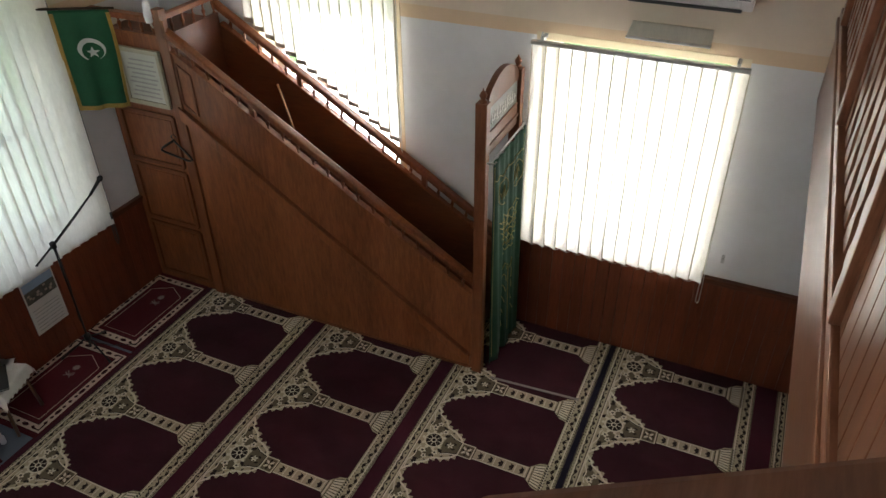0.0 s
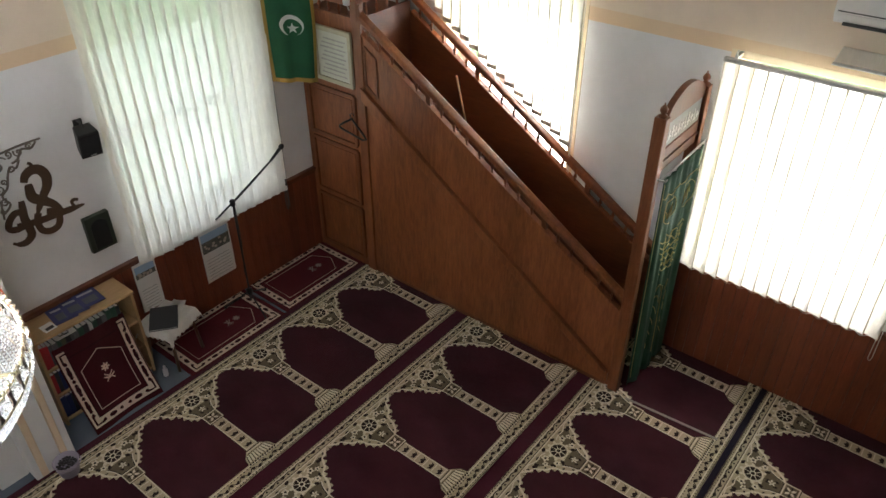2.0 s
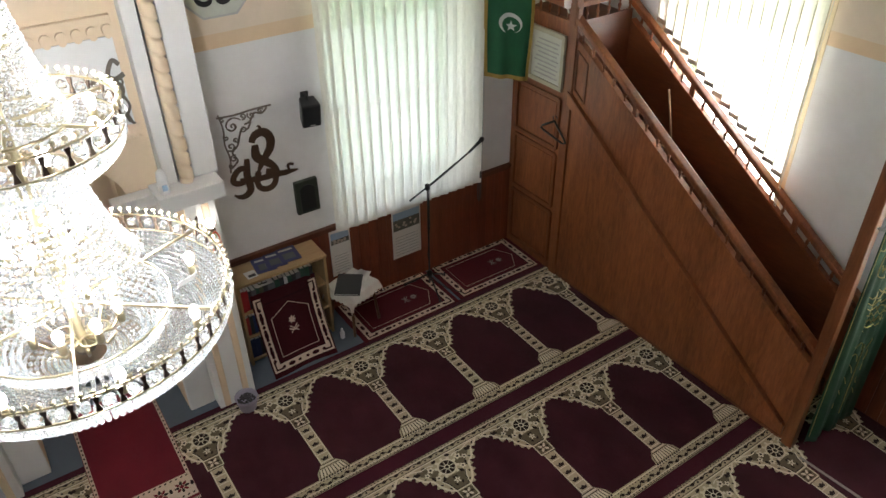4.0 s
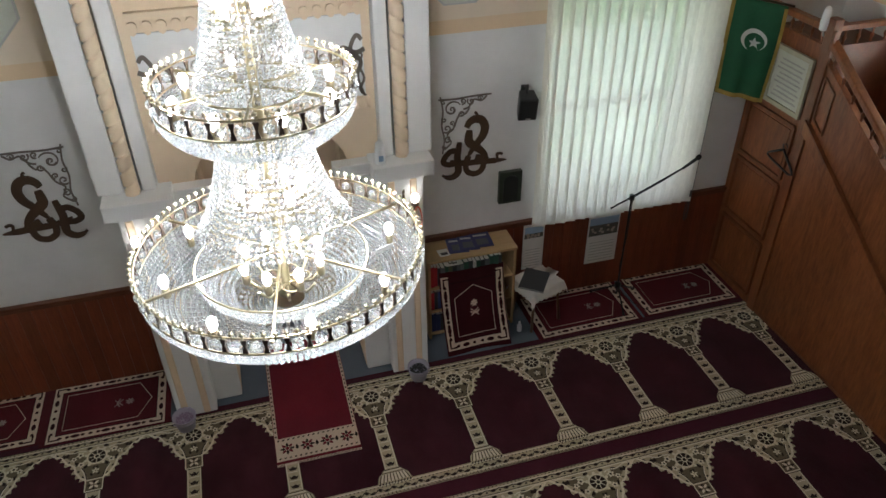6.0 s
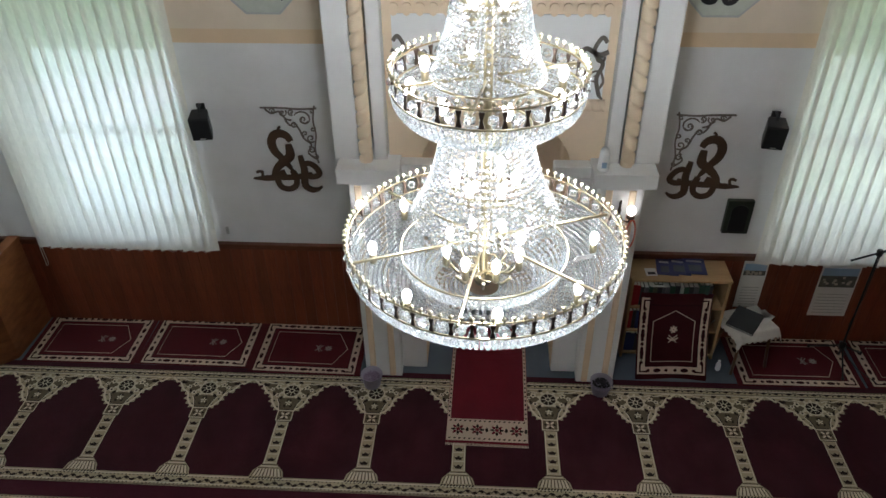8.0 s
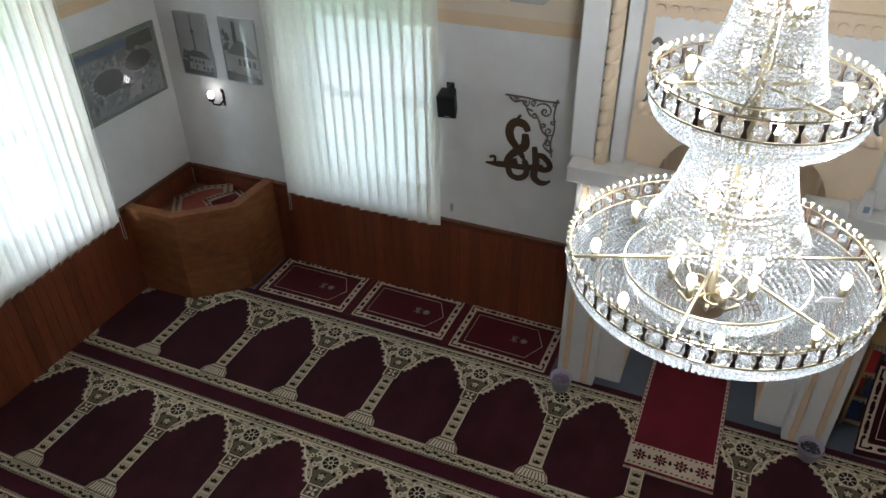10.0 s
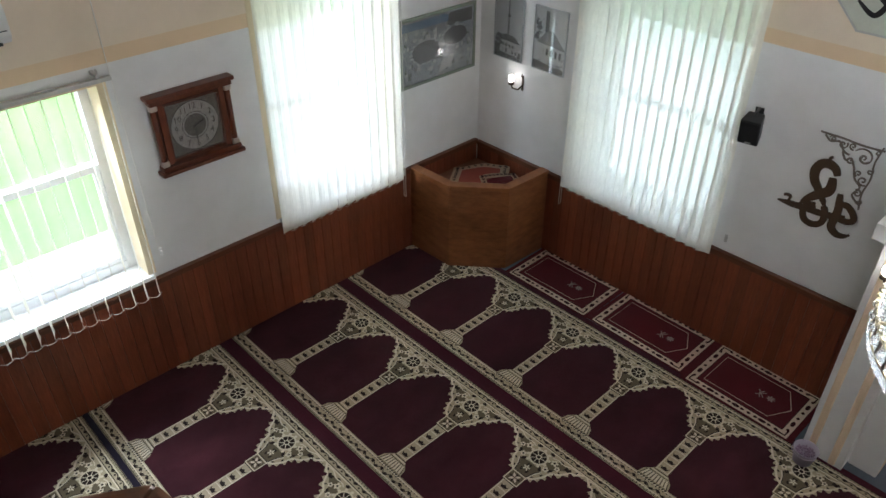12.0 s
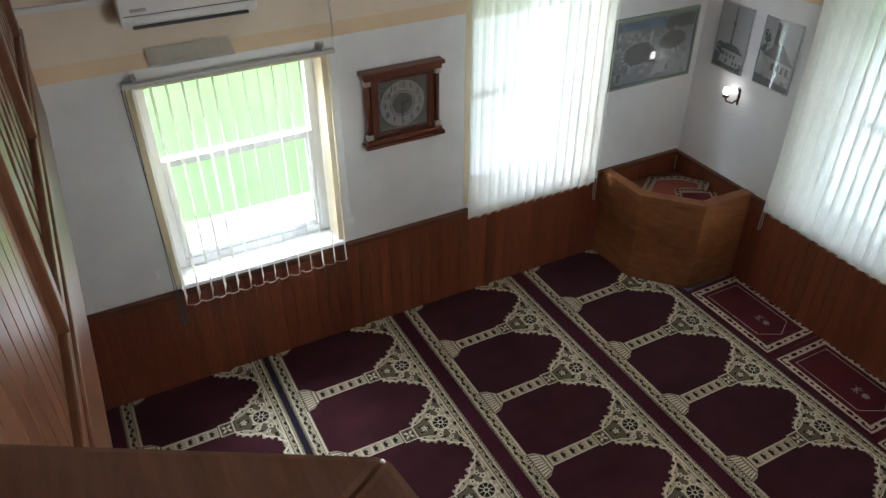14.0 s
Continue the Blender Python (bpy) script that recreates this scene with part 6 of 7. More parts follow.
cl = solid(single("table_cloth", Shape().sheet(cloth_point, 36, 34), LACE, "white crocheted cloth draped over the stool", "cloth", smooth=True, at=pose(2.20, 4.74, 0.0, 0, 0, 18)), 0.004)
fo = thing("folder", "closed dark grey folder lying on the white cloth", "folder", at=pose(2.155, 4.715, 0.458, 2, 0, 55))
part("cover", Shape().box(-0.145, 0.145, -0.11, 0.11, 0, 0.004).box(-0.145, 0.145, -0.11, 0.11, 0.014, 0.018), plain("dark_grey_board", (0.035, 0.035, 0.037), 0.5), fo, bevel=0.002)
part("pages", Shape().box(-0.138, 0.138, -0.104, 0.106, 0.004, 0.014), PAPER, fo)
for px, py, a in ((2.31, 4.80, 20), (2.33, 4.77, 42)):
    single("loose_paper", Shape().box(-0.07, 0.07, -0.05, 0.05, 0, 0.0015), PAPER, "loose white paper on the cloth", "paper", at=pose(px, py, 0.459, 0, 0, a))
jar = thing("white_bottle", "small white bottle standing behind the stool", "bottle", at=pose(2.0, 4.62, 0.0) @ Matrix.Scale(0.72, 4))
part("body", Shape().lathe([(0.025, 0), (0.030, 0.01), (0.030, 0.09), (0.014, 0.115), (0.014, 0.125)], 12), PVC, jar, smooth=True)
part("lid", Shape().lathe([(0.016, 0.125), (0.016, 0.145), (0.012, 0.148)], 12), PVC, jar)

# ---- microphone stand ----
mic = thing("microphone_stand", "black tripod microphone stand with a long boom", "microphone stand", at=pose(3.03, 4.77, 0.0145))
part("pole", Shape().tube([(0, 0, 0.06), (0, 0, 1.10)], 0.0085, 8), BLACK, mic, smooth=True)
part("collar", Shape().lathe([(0.014, 0.13), (0.028, 0.14), (0.028, 0.19), (0.014, 0.20)], 10), BLACK, mic, smooth=True)
for a in (20, 140, 260):
    lg = part("leg", Shape().tube([(0, 0, 0.17), (0.10, 0, 0.10), (0.24, 0, 0.012)], 0.008, 6), BLACK, mic, at=pose(0, 0, 0, 0, 0, a), smooth=True)
    part("rubber_foot", Shape().lathe([(0.011, 0), (0.013, 0.01), (0.009, 0.024)], 8, (0.24, 0, 0)), BLACK, lg)
part("boom", Shape().tube([(-0.19, 0, 1.035), (0, 0, 1.115), (0.46, -0.01, 1.335)], 0.008, 8), BLACK, mic, smooth=True)
part("clutch", Shape().lathe([(0.012, 1.08), (0.024, 1.09), (0.024, 1.135), (0.012, 1.145)], 10), BLACK, mic, smooth=True)
mk = part("microphone", Shape().tube([(0.44, -0.01, 1.325), (0.56, -0.01, 1.40)], 0.013, 10, taper=lambda u: 0.8 + 0.4 * u), BLACK, mic, smooth=True)
part("grille", Shape().lathe([(0.010, 0), (0.021, 0.008), (0.024, 0.024), (0.018, 0.042), (0.005, 0.050)], 12, m=Matrix.Translation((0.56, -0.01, 1.40)) @ pose(0, 0, 0, 0, 55, 0)), BLACKCLOTH, mk, smooth=True)
part("cable", Shape().tube([(0.44, -0.01, 1.32), (0.25, 0.0, 1.215), (0.02, 0.01, 1.10), (0.016, 0.0, 0.7), (-0.014, 0.0, 0.4), (0.018, 0.0, 0.10), (0.12, -0.1, 0.004), (0.22, -0.28, 0.004)], 0.0035, 5), BLACK, mic, smooth=True)

# ---- speakers, plaque, calendars ----
for x, tilt in ((2.055, -10), (-2.095, 10)):
    sp = thing("wall_speaker", "small black loudspeaker on a wall bracket", "loudspeaker", "wall loudspeakers", at=pose(x, YN - 0.155, 2.055, 13, 0, tilt))
    part("cabinet", Shape().prism([(-0.074, -0.060), (0.074, -0.060), (0.058, 0.07), (-0.058, 0.07)], -0.098, 0.098), BLACK, sp, bevel=0.010)
    part("grille", Shape().box(-0.065, 0.065, -0.067, -0.061, -0.088, 0.088), BLACKCLOTH, sp, bevel=0.006)
    part("badge", Shape().box(-0.015, 0.025, -0.0695, -0.0672, -0.080, -0.072), ALU, sp)
    part("bracket", Shape().tube([(0, 0.02, 0.095), (0, 0.05, 0.108), (0, 0.11, 0.105), (0, 0.135, 0.08)], 0.010, 6).box(-0.03, 0.03, 0.12, 0.135, 0.03, 0.10), BLACK, sp)
pq = thing("niche_plaque", "small dark green framed wall box with an arched dark panel", "wall plaque", at=Matrix.Translation((2.0, YN, 1.275)) @ FRONT @ Matrix.Diagonal((1, 1, -1, 1)))
part("box", Shape().box(-0.100, 0.100, -0.150, 0.150, 0, 0.045), plain("dark_green_wood", (0.035, 0.045, 0.030), 0.5), pq, bevel=0.006)
part("arched_panel", Shape().prism([(-0.065, -0.125), (0.065, -0.125)] + [(0.065 * math.cos(q), 0.06 + 0.055 * math.sin(q)) for q in [math.pi * k / 12 for k in range(13)]], 0.045, 0.050), BLACK, pq)
PHOTO = plain("landscape_photo", (0.10, 0.10, 0.085), 0.4, vary=0.7, scale=22)
SKYP = plain("photo_sky", (0.32, 0.46, 0.62), 0.4, vary=0.1)


PHOTOWALL = plain("photo_wall", (0.42, 0.36, 0.30), 0.5, vary=0.3)


def calendar(x0, x1, z0, z1, split, label):
    cb = thing("wall_calendar", label, "calendar", "wall calendars", at=Matrix.Translation((x0, YN - 0.026, z0)) @ FRONT @ Matrix.Diagonal((1, 1, -1, 1)))
    w, h = x1 - x0, z1 - z0
    part("sheet", Shape().box(0, w, 0, h * 0.96, 0, 0.006), PAPER, cb)
    part("top_strip", Shape().box(0, w, h * 0.96, h, 0, 0.009), PAPER, cb)
    part("photo", Shape().box(0.012, w - 0.012, h * split, h * 0.80, 0.006, 0.0075), PHOTO, cb)
    part("photo_sky", Shape().box(0.012, w - 0.012, h * 0.80, h * 0.945, 0.006, 0.0075), SKYP, cb)
    rr = random.Random(int(x0 * 100))
    for i in range(14):
        px = 0.02 + (w - 0.06) * rr.random()
        pz = h * split + (h * 0.78 - h * split) * rr.random()
        part("photo_house", Shape().box(px, px + 0.022, pz, pz + 0.018, 0.0075, 0.0085 + 0.0003 * i), PHOTOWALL, cb)
    for i in range(7):
        part("text_line", Shape().box(0.03, w - 0.03, h * (0.06 + 0.062 * i), h * (0.06 + 0.062 * i) + 0.005, 0.006, 0.0068), PRINTGREY, cb)


calendar(2.785, 3.095, 0.299, 0.829, 0.58, "white wall calendar with a town photo on the wainscot")
calendar(2.150, 2.350, 0.372, 0.852, 0.70, "narrow white wall calendar with a small photo on the wainscot")

# ---- sconces ----
def sconce(x, y, z, sx):
    sc = thing("wall_sconce", "lit bronze wall lamp with a white glass shade", "wall lamp", "wall lamps", at=pose(x, y, z))
    part("back_plate", Shape().prism([(0.0, -0.10), (0.011, -0.08), (0.007, -0.05), (0.013, -0.02), (0.008, 0.02), (0.011, 0.045), (0.0, 0.065), (-0.011, 0.045), (-0.008, 0.02), (-0.013, -0.02), (-0.007, -0.05), (-0.011, -0.08)], -0.012, 0.0, FRONT), ANTIQUE, sc, bevel=0.005)
    part("arm", Shape().tube([(0, -0.01, -0.04), (sx * 0.02, -0.05, -0.075), (sx * 0.06, -0.085, -0.06), (sx * 0.07, -0.09, -0.02)], 0.008, 8).tube([(0, -0.01, 0.03), (0, -0.03, 0.06), (0, -0.02, 0.075)], 0.006, 6), ANTIQUE, sc, smooth=True)
    part("cup", Shape().lathe([(0.010, -0.03), (0.030, -0.022), (0.026, -0.010), (0.014, 0.0)], 14, (sx * 0.07, -0.09, 0)), ANTIQUE, sc, smooth=True)
    part("shade", Shape().lathe([(0.015, 0.0), (0.026, 0.014), (0.031, 0.034), (0.025, 0.056), (0.015, 0.066)], 16, (sx * 0.07, -0.09, 0)), SHADEGLOW, sc, "glowing white glass shade", smooth=True)
    return sc


sconce(-4.38, YN, 1.70, -1)
sconce(XM - 0.87, 4.42, 1.70, -0.9)
sconce(XM + 0.87, 4.42, 1.70, 0.9)
bd = Shape()
for k in range(36):
    q = 2 * math.pi * k / 36
    c = Vector((1.045 + 0.030 * math.sin(q), 4.395, 1.50 + 0.115 * math.cos(q)))
    bd.add([c + Vector(p) * 0.0085 for p in ICO], ICF)
single("prayer_beads", bd, plain("orange_beads", (0.45, 0.06, 0.02), 0.3), "string of orange prayer beads hung on the wall lamp", "beads", smooth=True)
fresh = thing("air_freshener", "white plastic air freshener standing on the capital", "air freshener", at=pose(0.80, 4.42, 2.0))
part("body", Shape().lathe([(0.034, 0), (0.040, 0.01), (0.036, 0.09), (0.030, 0.145), (0.016, 0.165)], 14), PVC, fresh, smooth=True)
part("label_strip", Shape().box(-0.016, 0.016, -0.041, -0.036, 0.03, 0.07), SKYP, fresh)

# ---- buckets ----
LILAC = plain("lilac_plastic", (0.40, 0.36, 0.46), 0.35, vary=0.08)
for x, y, dark in ((0.985, 4.305, True), (-0.875, 4.300, False)):
    bk = thing("bucket", "small pale lilac plastic bucket with beads on the carpet edge", "bucket", "buckets", at=pose(x, y, 0.0105))
    part("body", Shape().lathe([(0.060, 0.0), (0.064, 0.003), (0.086, 0.120), (0.090, 0.122), (0.090, 0.128), (0.083, 0.126), (0.062, 0.010), (0.02, 0.008)], 24), LILAC, bk, smooth=True)
    part("handle", Shape().tube([(0.088 * math.cos(q), -0.03 - 0.075 * math.sin(q), 0.118) for q in [math.pi * k / 12 for k in range(13)]], 0.003, 5), LILAC, bk, smooth=True)
    s = Shape()
    r2 = random.Random(3)
    for k in range(110):
        q, rr = r2.uniform(0, 6.28), 0.07 * math.sqrt(r2.random())
        c = Vector((rr * math.cos(q), rr * math.sin(q), 0.075 + r2.uniform(0, 0.022)))
        s.add([c + Vector(p) * 0.009 for p in ICO], ICF)
    tagged(part("beads", s, plain("dark_bead_mix" if dark else "lilac_bead_mix", (0.03, 0.025, 0.03) if dark else (0.28, 0.20, 0.30), 0.35, vary=0.5, scale=60), bk), kind="stuff")

# ---- clock ----
WFACE = WEST @ Matrix(((1, 0, 0, 0), (0, 0, -1, 0), (0, 1, 0, 0), (0, 0, 0, 1)))
ck = thing("wall_clock", "square dark wood wall clock with a silver dial", "clock", at=WFACE @ Matrix.Translation((2.02, 2.045, 0.0)))
part("back_board", Shape().box(-0.27, 0.27, -0.26, 0.26, 0.002, 0.03), CLOCKWOOD, ck)
for z0, z1, w, d in ((0.235, 0.272, 0.315, 0.085), (0.272, 0.302, 0.335, 0.10), (-0.272, -0.235, 0.315, 0.085), (-0.302, -0.272, 0.335, 0.10)):
    part("moulding", Shape().box(-w, w, z0, z1, 0.002, d), CLOCKWOOD, ck, bevel=0.008)
for sx in (-1, 1):
    part("column", Shape().lathe([(0.022, -0.20), (0.022, 0.20)], 14, m=Matrix.Translation((sx * 0.285, 0, 0.045)) @ Matrix(((1, 0, 0, 0), (0, 0, 1, 0), (0, -1, 0, 0), (0, 0, 0, 1)))), CLOCKWOOD, ck, smooth=True)
    part("stile", Shape().box(sx * 0.235 - 0.022, sx * 0.235 + 0.022, -0.235, 0.235, 0.03, 0.055), CLOCKWOOD, ck, bevel=0.005)
    for sz in (-1, 1):
        part("silver_capital", Shape().box(sx * 0.285 - 0.026, sx * 0.285 + 0.026, sz * 0.215 - 0.022, sz * 0.215 + 0.022, 0.018, 0.072), plain("silver_metal", (0.65, 0.63, 0.58), 0.3, 0.9), ck, bevel=0.006)
part("inner_border", Shape().ribbon([(-0.205, -0.205), (0.205, -0.205), (0.205, 0.205), (-0.205, 0.205)], 0.02, 0.031, 0.016, closed=True), CLOCKWOOD, ck)
DIAL = plain("silver_dial", (0.66, 0.66, 0.64), 0.28, 0.75, vary=0.2, scale=30)
DIALDARK = plain("dark_dial_centre", (0.20, 0.19, 0.18), 0.3, 0.7, vary=0.3, scale=30)
BRONZE = plain("aged_dial_corner", (0.22, 0.21, 0.19), 0.4, 0.4, vary=0.35, scale=40)
INKGREY = plain("dial_ink", (0.05, 0.045, 0.04), 0.5)
part("dial_plate", Shape().box(-0.20, 0.20, -0.20, 0.20, 0.030, 0.034), BRONZE, ck)
part("dial", Shape().prism([(0.185 * math.cos(q), 0.185 * math.sin(q)) for q in [2 * math.pi * k / 48 for k in range(48)]], 0.034, 0.037), DIAL, ck)
part("dial_centre", Shape().prism([(0.085 * math.cos(q), 0.085 * math.sin(q)) for q in [2 * math.pi * k / 36 for k in range(36)]], 0.037, 0.039), DIALDARK, ck)
for r in (0.186, 0.100):
    part("dial_ring", Shape().ribbon([(r * math.cos(q), r * math.sin(q)) for q in [2 * math.pi * k / 48 for k in range(48)]], 0.004, 0.037, 0.003, closed=True), BLACK, ck)
for k, txt in enumerate(("12", "1", "2", "3", "4", "5", "6", "7", "8", "9", "10", "11")):
    q = math.pi / 2 - 2 * math.pi * k / 12
    cu = bpy.data.curves.new("numeral", "FONT")
    cu.body, cu.size, cu.align_x, cu.align_y, cu.extrude = txt, 0.062, "CENTER", "CENTER", 0.0006
    cu.materials.append(INKGREY)
    o = new("numeral", cu)
    o.parent = ck
    o.matrix_basis = pose(0.145 * math.cos(q), 0.145 * math.sin(q), 0.0385)
for name, ang, ln, w in (("hour_hand", 90 - 70, 0.085, 0.012), ("minute_hand", -93, 0.135, 0.009)):
    part(name, Shape().prism([(-0.02, -w / 2), (ln * 0.7, -w / 2), (ln, 0), (ln * 0.7, w / 2), (-0.02, w / 2)], 0.041, 0.043), BLACK, ck, at=pose(0, 0, 0.0015 if ln > 0.1 else 0, 0, 0, ang))
part("glass", Shape().box(-0.205, 0.205, -0.205, 0.205, 0.0505, 0.0525), PANE, ck)

# ---- pictures ----
def picture(name, label, m, w, h, border, mat_b, paint, glazed=False):
    p = thing(name, label, "picture", "wall pictures", at=m)
    s = Shape()
    b = border
    for q in ((-w / 2, w / 2, h / 2 - b, h / 2), (-w / 2, w / 2, -h / 2, -h / 2 + b), (-w / 2, -w / 2 + b, -h / 2 + b, h / 2 - b), (w / 2 - b, w / 2, -h / 2 + b, h / 2 - b)):
        s.box(q[0], q[1], q[2], q[3], 0.002, 0.024)
    part("picture_border", s, mat_b, p, bevel=0.004)
    part("print", Shape().box(-w / 2 + b, w / 2 - b, -h / 2 + b, h / 2 - b, 0.002, 0.012), paint[0], p)
    for k, (nm, outline, mt) in enumerate(paint[1]):
        part(nm, Shape().prism(outline, 0.012, 0.0126 + 0.0008 * (k % 5)), mt, p)
    if glazed:
        part("glass", Shape().box(-w / 2 + b, w / 2 - b, -h / 2 + b, h / 2 - b, 0.017, 0.019), PANE, p)
    return p


TOWN = plain("city_print", (0.31, 0.34, 0.37), 0.35, vary=0.55, scale=26)
SKYB = plain("print_sky", (0.10, 0.20, 0.34), 0.35, vary=0.3)
PLAZA = plain("print_plaza", (0.09, 0.08, 0.085), 0.35, vary=0.2)
BUILD = plain("print_building", (0.55, 0.56, 0.55), 0.35, vary=0.35, scale=40)
TREES = plain("print_hill", (0.07, 0.06, 0.055), 0.4, vary=0.3)
arcp = lambda cx, cy, rx, ry, n=20: [(cx + rx * math.cos(2 * math.pi * k / n), cy + ry * math.sin(2 * math.pi * k / n)) for k in range(n)]
rq = random.Random(5)
city = [("sky", [(-0.44, 0.20), (0.14, 0.20), (0.10, 0.27), (-0.44, 0.27)], SKYB), ("hill", [(0.10, 0.16), (0.43, 0.15), (0.43, 0.27), (0.14, 0.27)], TREES),
        ("plaza", arcp(-0.16, -0.02, 0.17, 0.10), PLAZA), ("plaza", arcp(0.21, 0.05, 0.15, 0.085), PLAZA)]
TREEGREY = plain("print_trees", (0.13, 0.15, 0.13), 0.4, vary=0.5, scale=60)
for k in range(110):
    px, py = rq.uniform(-0.42, 0.40), rq.uniform(-0.26, 0.18)
    if ((px + 0.16) / 0.17) ** 2 + ((py + 0.02) / 0.10) ** 2 < 1 or ((px - 0.21) / 0.15) ** 2 + ((py - 0.05) / 0.085) ** 2 < 1:
        continue
    w2, h2 = rq.uniform(0.008, 0.024), rq.uniform(0.006, 0.020)
    lean = rq.uniform(-0.008, 0.008)
    dim = rq.random() < 0.45
    city.append(("tree" if dim else "building", [(px - w2, py - h2), (px + w2, py - h2 + lean), (px + w2, py + h2 + lean), (px - w2, py + h2)], TREEGREY if dim else BUILD))
for cx, cy, rx, ry in ((-0.16, -0.02, 0.18, 0.11), (0.21, 0.05, 0.16, 0.095)):
    for k in range(18):
        a0 = 2 * math.pi * k / 18
        px, py = cx + rx * math.cos(a0), cy + ry * math.sin(a0)
        city.append(("colonnade", [(px - 0.022, py - 0.006), (px + 0.022, py - 0.006), (px + 0.022, py + 0.008), (px - 0.022, py + 0.008)], BUILD))
city += [("building", [(0.0, -0.26), (0.16, -0.22), (0.20, -0.12), (0.05, -0.14)], BUILD), ("building", [(-0.08, -0.12), (0.05, -0.10), (0.06, 0.03), (-0.06, 0.02)], BUILD),
         ("tower", [(0.10, -0.12), (0.115, -0.12), (0.112, 0.14), (0.103, 0.14)], BUILD), ("tower", [(-0.05, 0.0), (-0.035, 0.0), (-0.038, 0.17), (-0.047, 0.17)], BUILD)]
picture("wall_picture", "large framed print of a city shrine in grey and blue", WFACE @ Matrix.Translation((4.475, 2.040, 0)), 0.95, 0.635, 0.028, plain("grey_green_frame", (0.20, 0.24, 0.19), 0.5), (TOWN, city), True)
NFACE = Matrix.Translation((0, YN, 0)) @ FRONT @ Matrix.Diagonal((1, 1, -1, 1))
GREYSKY = plain("photo_grey_sky", (0.62, 0.63, 0.64), 0.3, vary=0.06)
INK = plain("photo_dark", (0.11, 0.11, 0.115), 0.35, vary=0.4)
ROOF = plain("photo_roof", (0.25, 0.245, 0.25), 0.35, vary=0.2)
PALE = plain("photo_pale_wall", (0.42, 0.42, 0.42), 0.35, vary=0.15)
CLIP = plain("frame_clip", (0.45, 0.47, 0.48), 0.3, 0.5)
def facade(x0, x1, z0, z1, nx, nz, skew=0.0):
    """Dark windows in rows on the wall of a photographed house."""
    out = []
    for i in range(nx):
        for j in range(nz):
            cx, cz = x0 + (x1 - x0) * (i + 0.5) / nx, z0 + (z1 - z0) * (j + 0.5) / nz + skew * (i + 0.5) / nx
            w, h = (x1 - x0) / nx * 0.26, (z1 - z0) / nz * 0.30
            out.append(("window", [(cx - w, cz - h), (cx + w, cz - h), (cx + w, cz + h), (cx - w, cz + h)], INK))
    return out


def thicket(x0, x1, z0, z1, count, seed, mat):
    """Ragged foliage as many small leaf-shaped patches."""
    rt = random.Random(seed)
    out = []
    for _ in range(count):
        cx, cz, r = rt.uniform(x0, x1), rt.uniform(z0, z1), rt.uniform(0.010, 0.022)
        out.append(("foliage", [(cx + r * rt.uniform(0.6, 1.1) * math.cos(2 * math.pi * k / 7), cz + r * rt.uniform(0.6, 1.1) * math.sin(2 * math.pi * k / 7)) for k in range(7)], mat))
    return out


WHITEWALL = plain("photo_white_wall", (0.60, 0.60, 0.60), 0.35, vary=0.08)
picture("wall_picture", "black and white photograph of a slender minaret", NFACE @ Matrix.Translation((-4.585, 2.155, 0)), 0.345, 0.575, 0.006, CLIP,
        (GREYSKY, [("ground", [(-0.165, -0.28), (0.165, -0.28), (0.165, -0.20), (0.05, -0.185), (-0.165, -0.15)], INK), ("house", [(-0.10, -0.23), (0.13, -0.25), (0.13, -0.12), (-0.09, -0.11)], WHITEWALL),
                   ("roof", [(-0.12, -0.112), (0.15, -0.122), (0.07, -0.06), (-0.05, -0.055)], INK), ("minaret", [(-0.012, -0.06), (0.010, -0.06), (0.005, 0.25), (-0.007, 0.25)], ROOF),
                   ("balcony", [(-0.020, 0.11), (0.018, 0.11), (0.018, 0.128), (-0.020, 0.128)], INK), ("spire", [(-0.008, 0.25), (0.006, 0.25), (-0.001, 0.28)], INK)]
         + facade(-0.08, 0.12, -0.23, -0.125, 5, 2, -0.012) + thicket(-0.15, -0.09, -0.22, -0.06, 16, 3, INK) + thicket(-0.14, 0.14, -0.27, -0.24, 14, 4, TREES)), True)
picture("wall_picture", "black and white photograph of a white house and stone tower", NFACE @ Matrix.Translation((-4.095, 2.160, 0)), 0.365, 0.575, 0.006, CLIP,
        (GREYSKY, [("wall", [(-0.14, -0.23), (0.17, -0.24), (0.17, -0.05), (-0.13, -0.03)], WHITEWALL), ("roof", [(-0.15, -0.035), (0.175, -0.06), (0.04, 0.085), (-0.03, 0.09)], ROOF),
                   ("tower", [(-0.060, 0.07), (-0.020, 0.07), (-0.022, 0.24), (-0.057, 0.24)], INK), ("tower_cap", [(-0.064, 0.24), (-0.016, 0.24), (-0.020, 0.255), (-0.060, 0.255)], ROOF),
                   ("garden", [(-0.175, -0.28), (0.175, -0.28), (0.175, -0.235), (-0.175, -0.20)], TREES)]
         + facade(-0.10, 0.15, -0.15, -0.05, 5, 1, -0.015) + thicket(-0.165, -0.105, -0.02, 0.17, 26, 5, INK) + thicket(-0.165, 0.165, -0.27, -0.19, 34, 6, ROOF) + thicket(0.04, 0.16, -0.26, -0.14, 16, 7, PALE)), True)

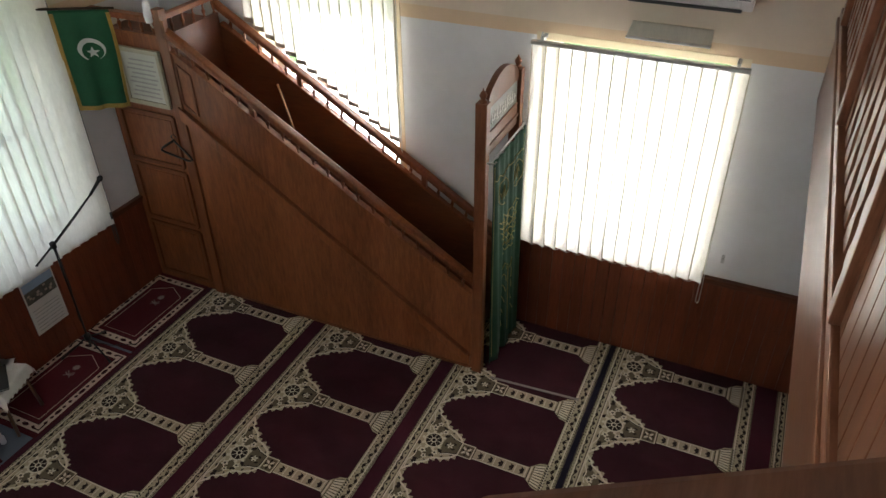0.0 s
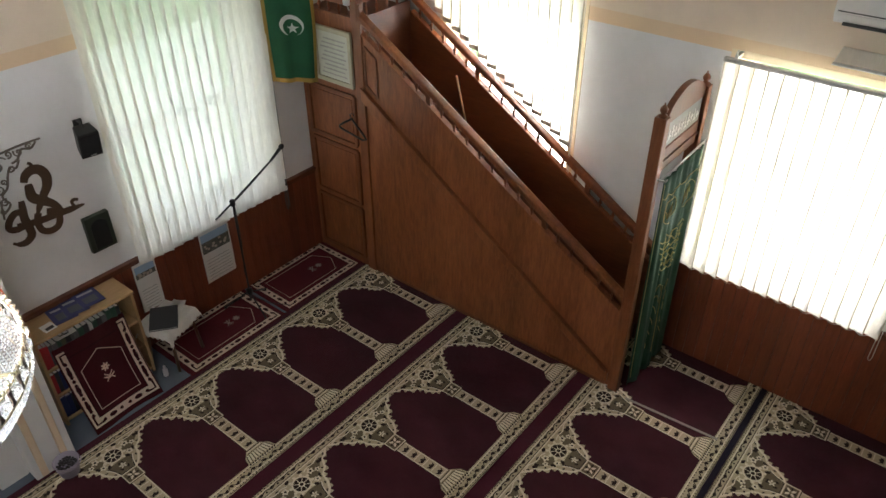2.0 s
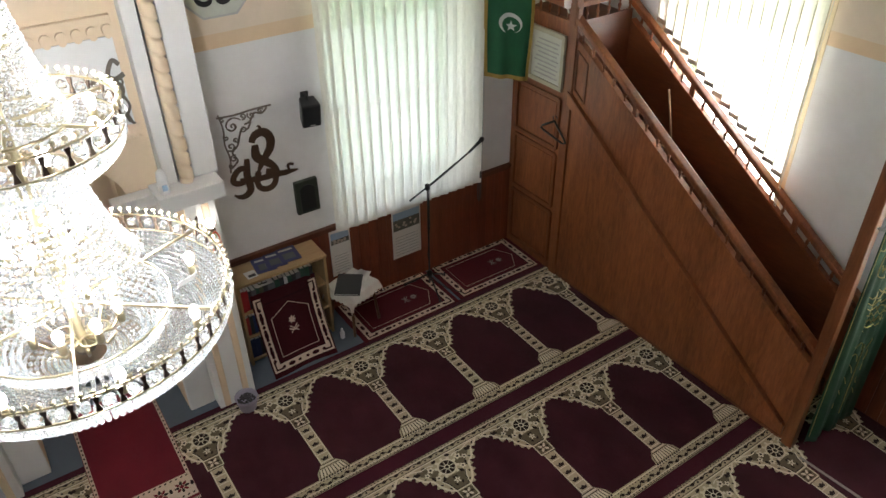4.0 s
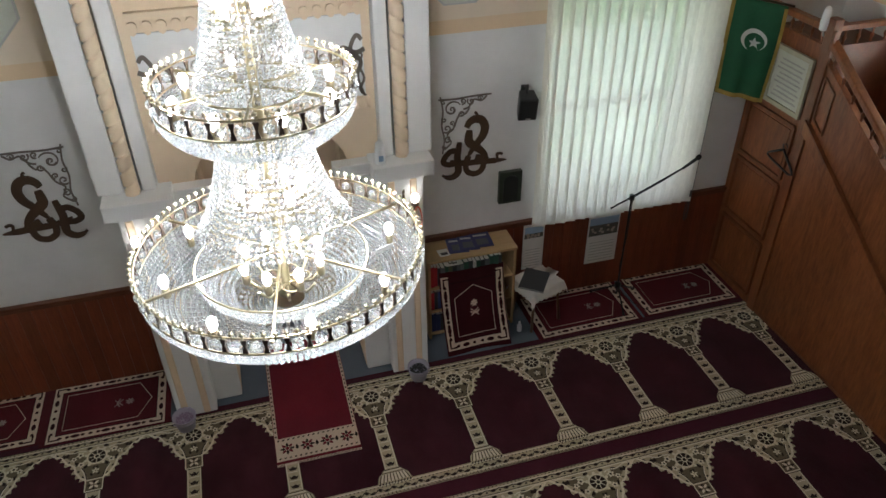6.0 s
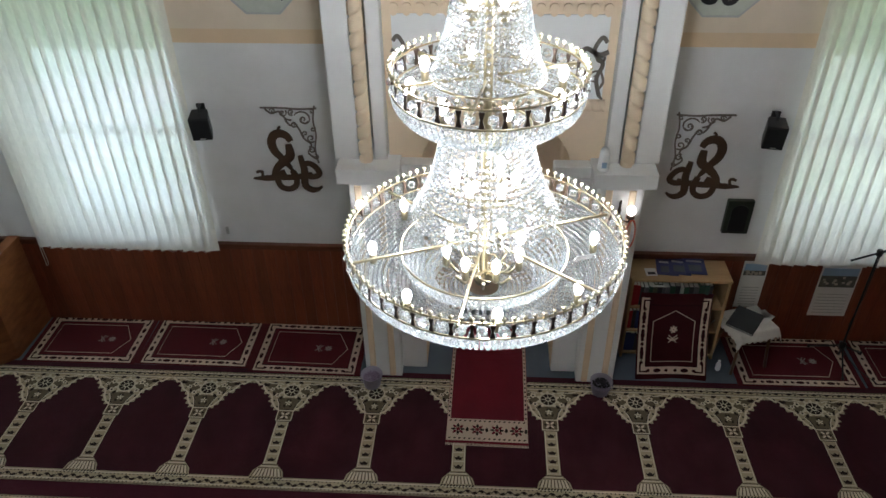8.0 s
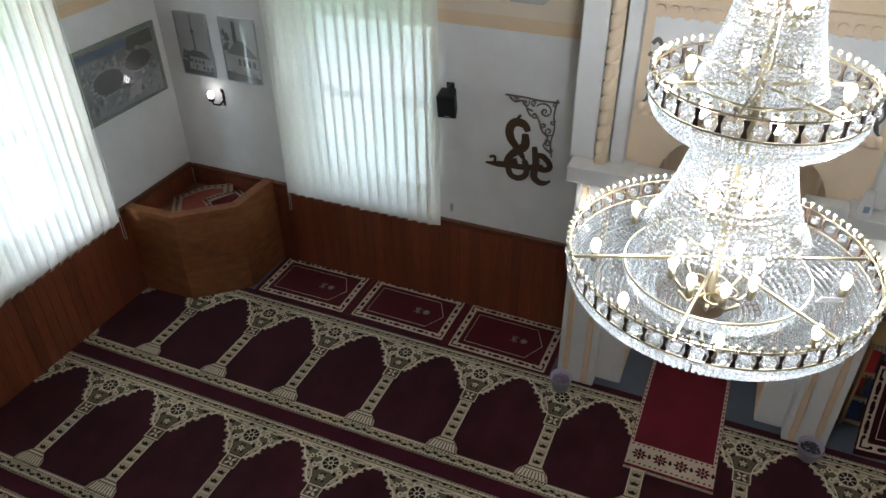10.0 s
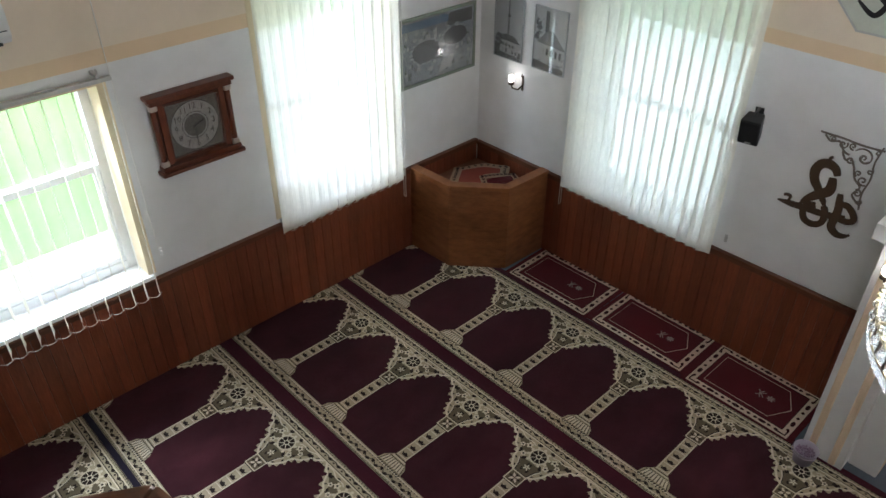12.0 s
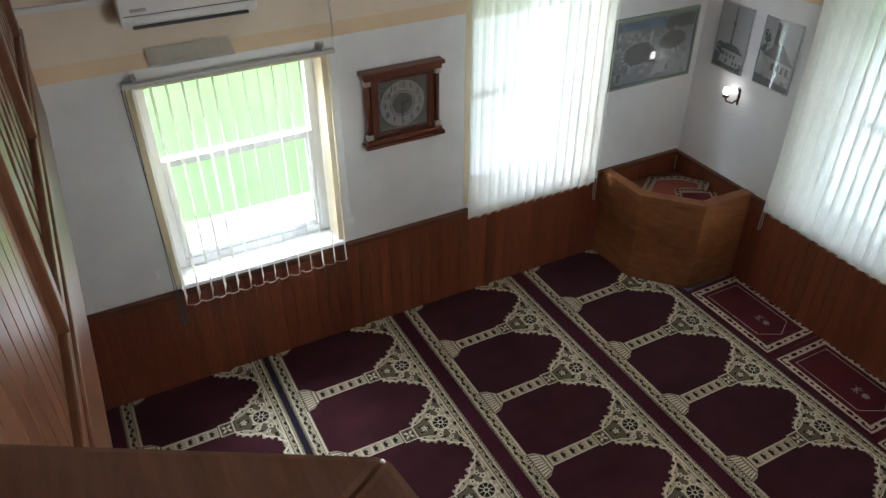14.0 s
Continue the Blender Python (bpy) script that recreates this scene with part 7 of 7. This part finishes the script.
# ---- air conditioners and deflectors ----
def air_con(place, a0, a1, z0):
    ac = thing("air_conditioner", "white split air conditioner mounted high on the wall", "air conditioner", "air conditioners", at=place)
    prof = [(0.0, 0.0), (-0.16, 0.0), (-0.195, 0.05), (-0.20, 0.20), (-0.16, 0.27), (0.0, 0.28)]
    m = Matrix(((0, 0, 1, a0), (1, 0, 0, 0), (0, 1, 0, z0), (0, 0, 0, 1)))
    part("body", Shape().prism(prof, 0, a1 - a0, m), ACWHITE, ac, bevel=0.010)
    part("outlet", Shape().box(a0 + 0.06, a1 - 0.06, -0.190, -0.06, z0 - 0.003, z0 + 0.012), DARKSLOT, ac)
    part("flap", Shape().box(a0 + 0.07, a1 - 0.07, -0.201, -0.193, z0 + 0.03, z0 + 0.065), ACWHITE, ac, bevel=0.003)
    part("groove", Shape().box(a0 + 0.02, a1 - 0.02, -0.2015, -0.196, z0 + 0.075, z0 + 0.080), DARKSLOT, ac)
    part("badge", Shape().box(a0 + 0.06, a0 + 0.15, -0.2025, -0.1985, z0 + 0.10, z0 + 0.118), PRINTGREY, ac)
    part("pipe_duct", Shape().box(a0 - 0.9, a0, -0.035, 0.0, z0 + 0.12, z0 + 0.155), ACWHITE, ac, bevel=0.004)
    return ac


air_con(WEST, 0.20, 1.00, 2.93)
air_con(EAST, 0.16, 0.96, 2.985)
for place, a0, a1, z0, z1 in ((WEST, 0.305, 0.845, 2.64, 2.755), (EAST, 0.365, 0.91, 2.705, 2.815)):
    df = thing("air_deflector", "pale translucent sheet deflector under the air conditioner", "air deflector", "air deflectors", at=place)
    m = Matrix(((1, 0, 0, 0), (0, 0, -1, 0), (0, 1, 0, 0), (0, 0, 0, 1)))
    part("panel", Shape().prism([(a0, z0 + 0.01), (a1, z0 + 0.01), (a1 - 0.03, z1), (a0 + 0.0, z1)], 0.03, 0.036, m), MILKY, df, bevel=0.002)
    part("lip", Shape().box(a0, a1, -0.075, -0.03, z0, z0 + 0.008), PVC, df, bevel=0.002)
    for x in (a0 + 0.05, a1 - 0.05):
        part("stand_off", Shape().box(x - 0.01, x + 0.01, -0.031, 0.0, (z0 + z1) / 2 - 0.01, (z0 + z1) / 2 + 0.01), PVC, df)

# small fittings on the walls
for place, a, z in ((EAST, -0.02, 1.12), (EAST, 1.62, 1.15), (WEST, 0.03, 1.10), (WEST, 1.56, 1.12), (WEST, 4.02, 1.06), (NORTH, -2.13, 1.02)):
    sw = thing("blind_cord_cleat", "small plastic cord cleat screwed beside the window", "cord cleat", "cord cleats", at=place @ Matrix.Translation((a, 0, z)))
    part("base", Shape().box(-0.012, 0.012, -0.010, 0.0, -0.035, 0.035), PVC if place is WEST else ALU, sw, bevel=0.003)
    part("knob", Shape().box(-0.007, 0.007, -0.024, -0.010, -0.012, 0.012), PVC if place is WEST else ALU, sw, bevel=0.003)
wire = Shape().tube([(XL + 0.006, 1.53, 3.6), (XL + 0.006, 1.53, 2.6), (XL + 0.006, 1.545, 1.2)], 0.003, 5)
single("wall_cable", wire, ACWHITE, "thin white cable running down the wall", "cable")
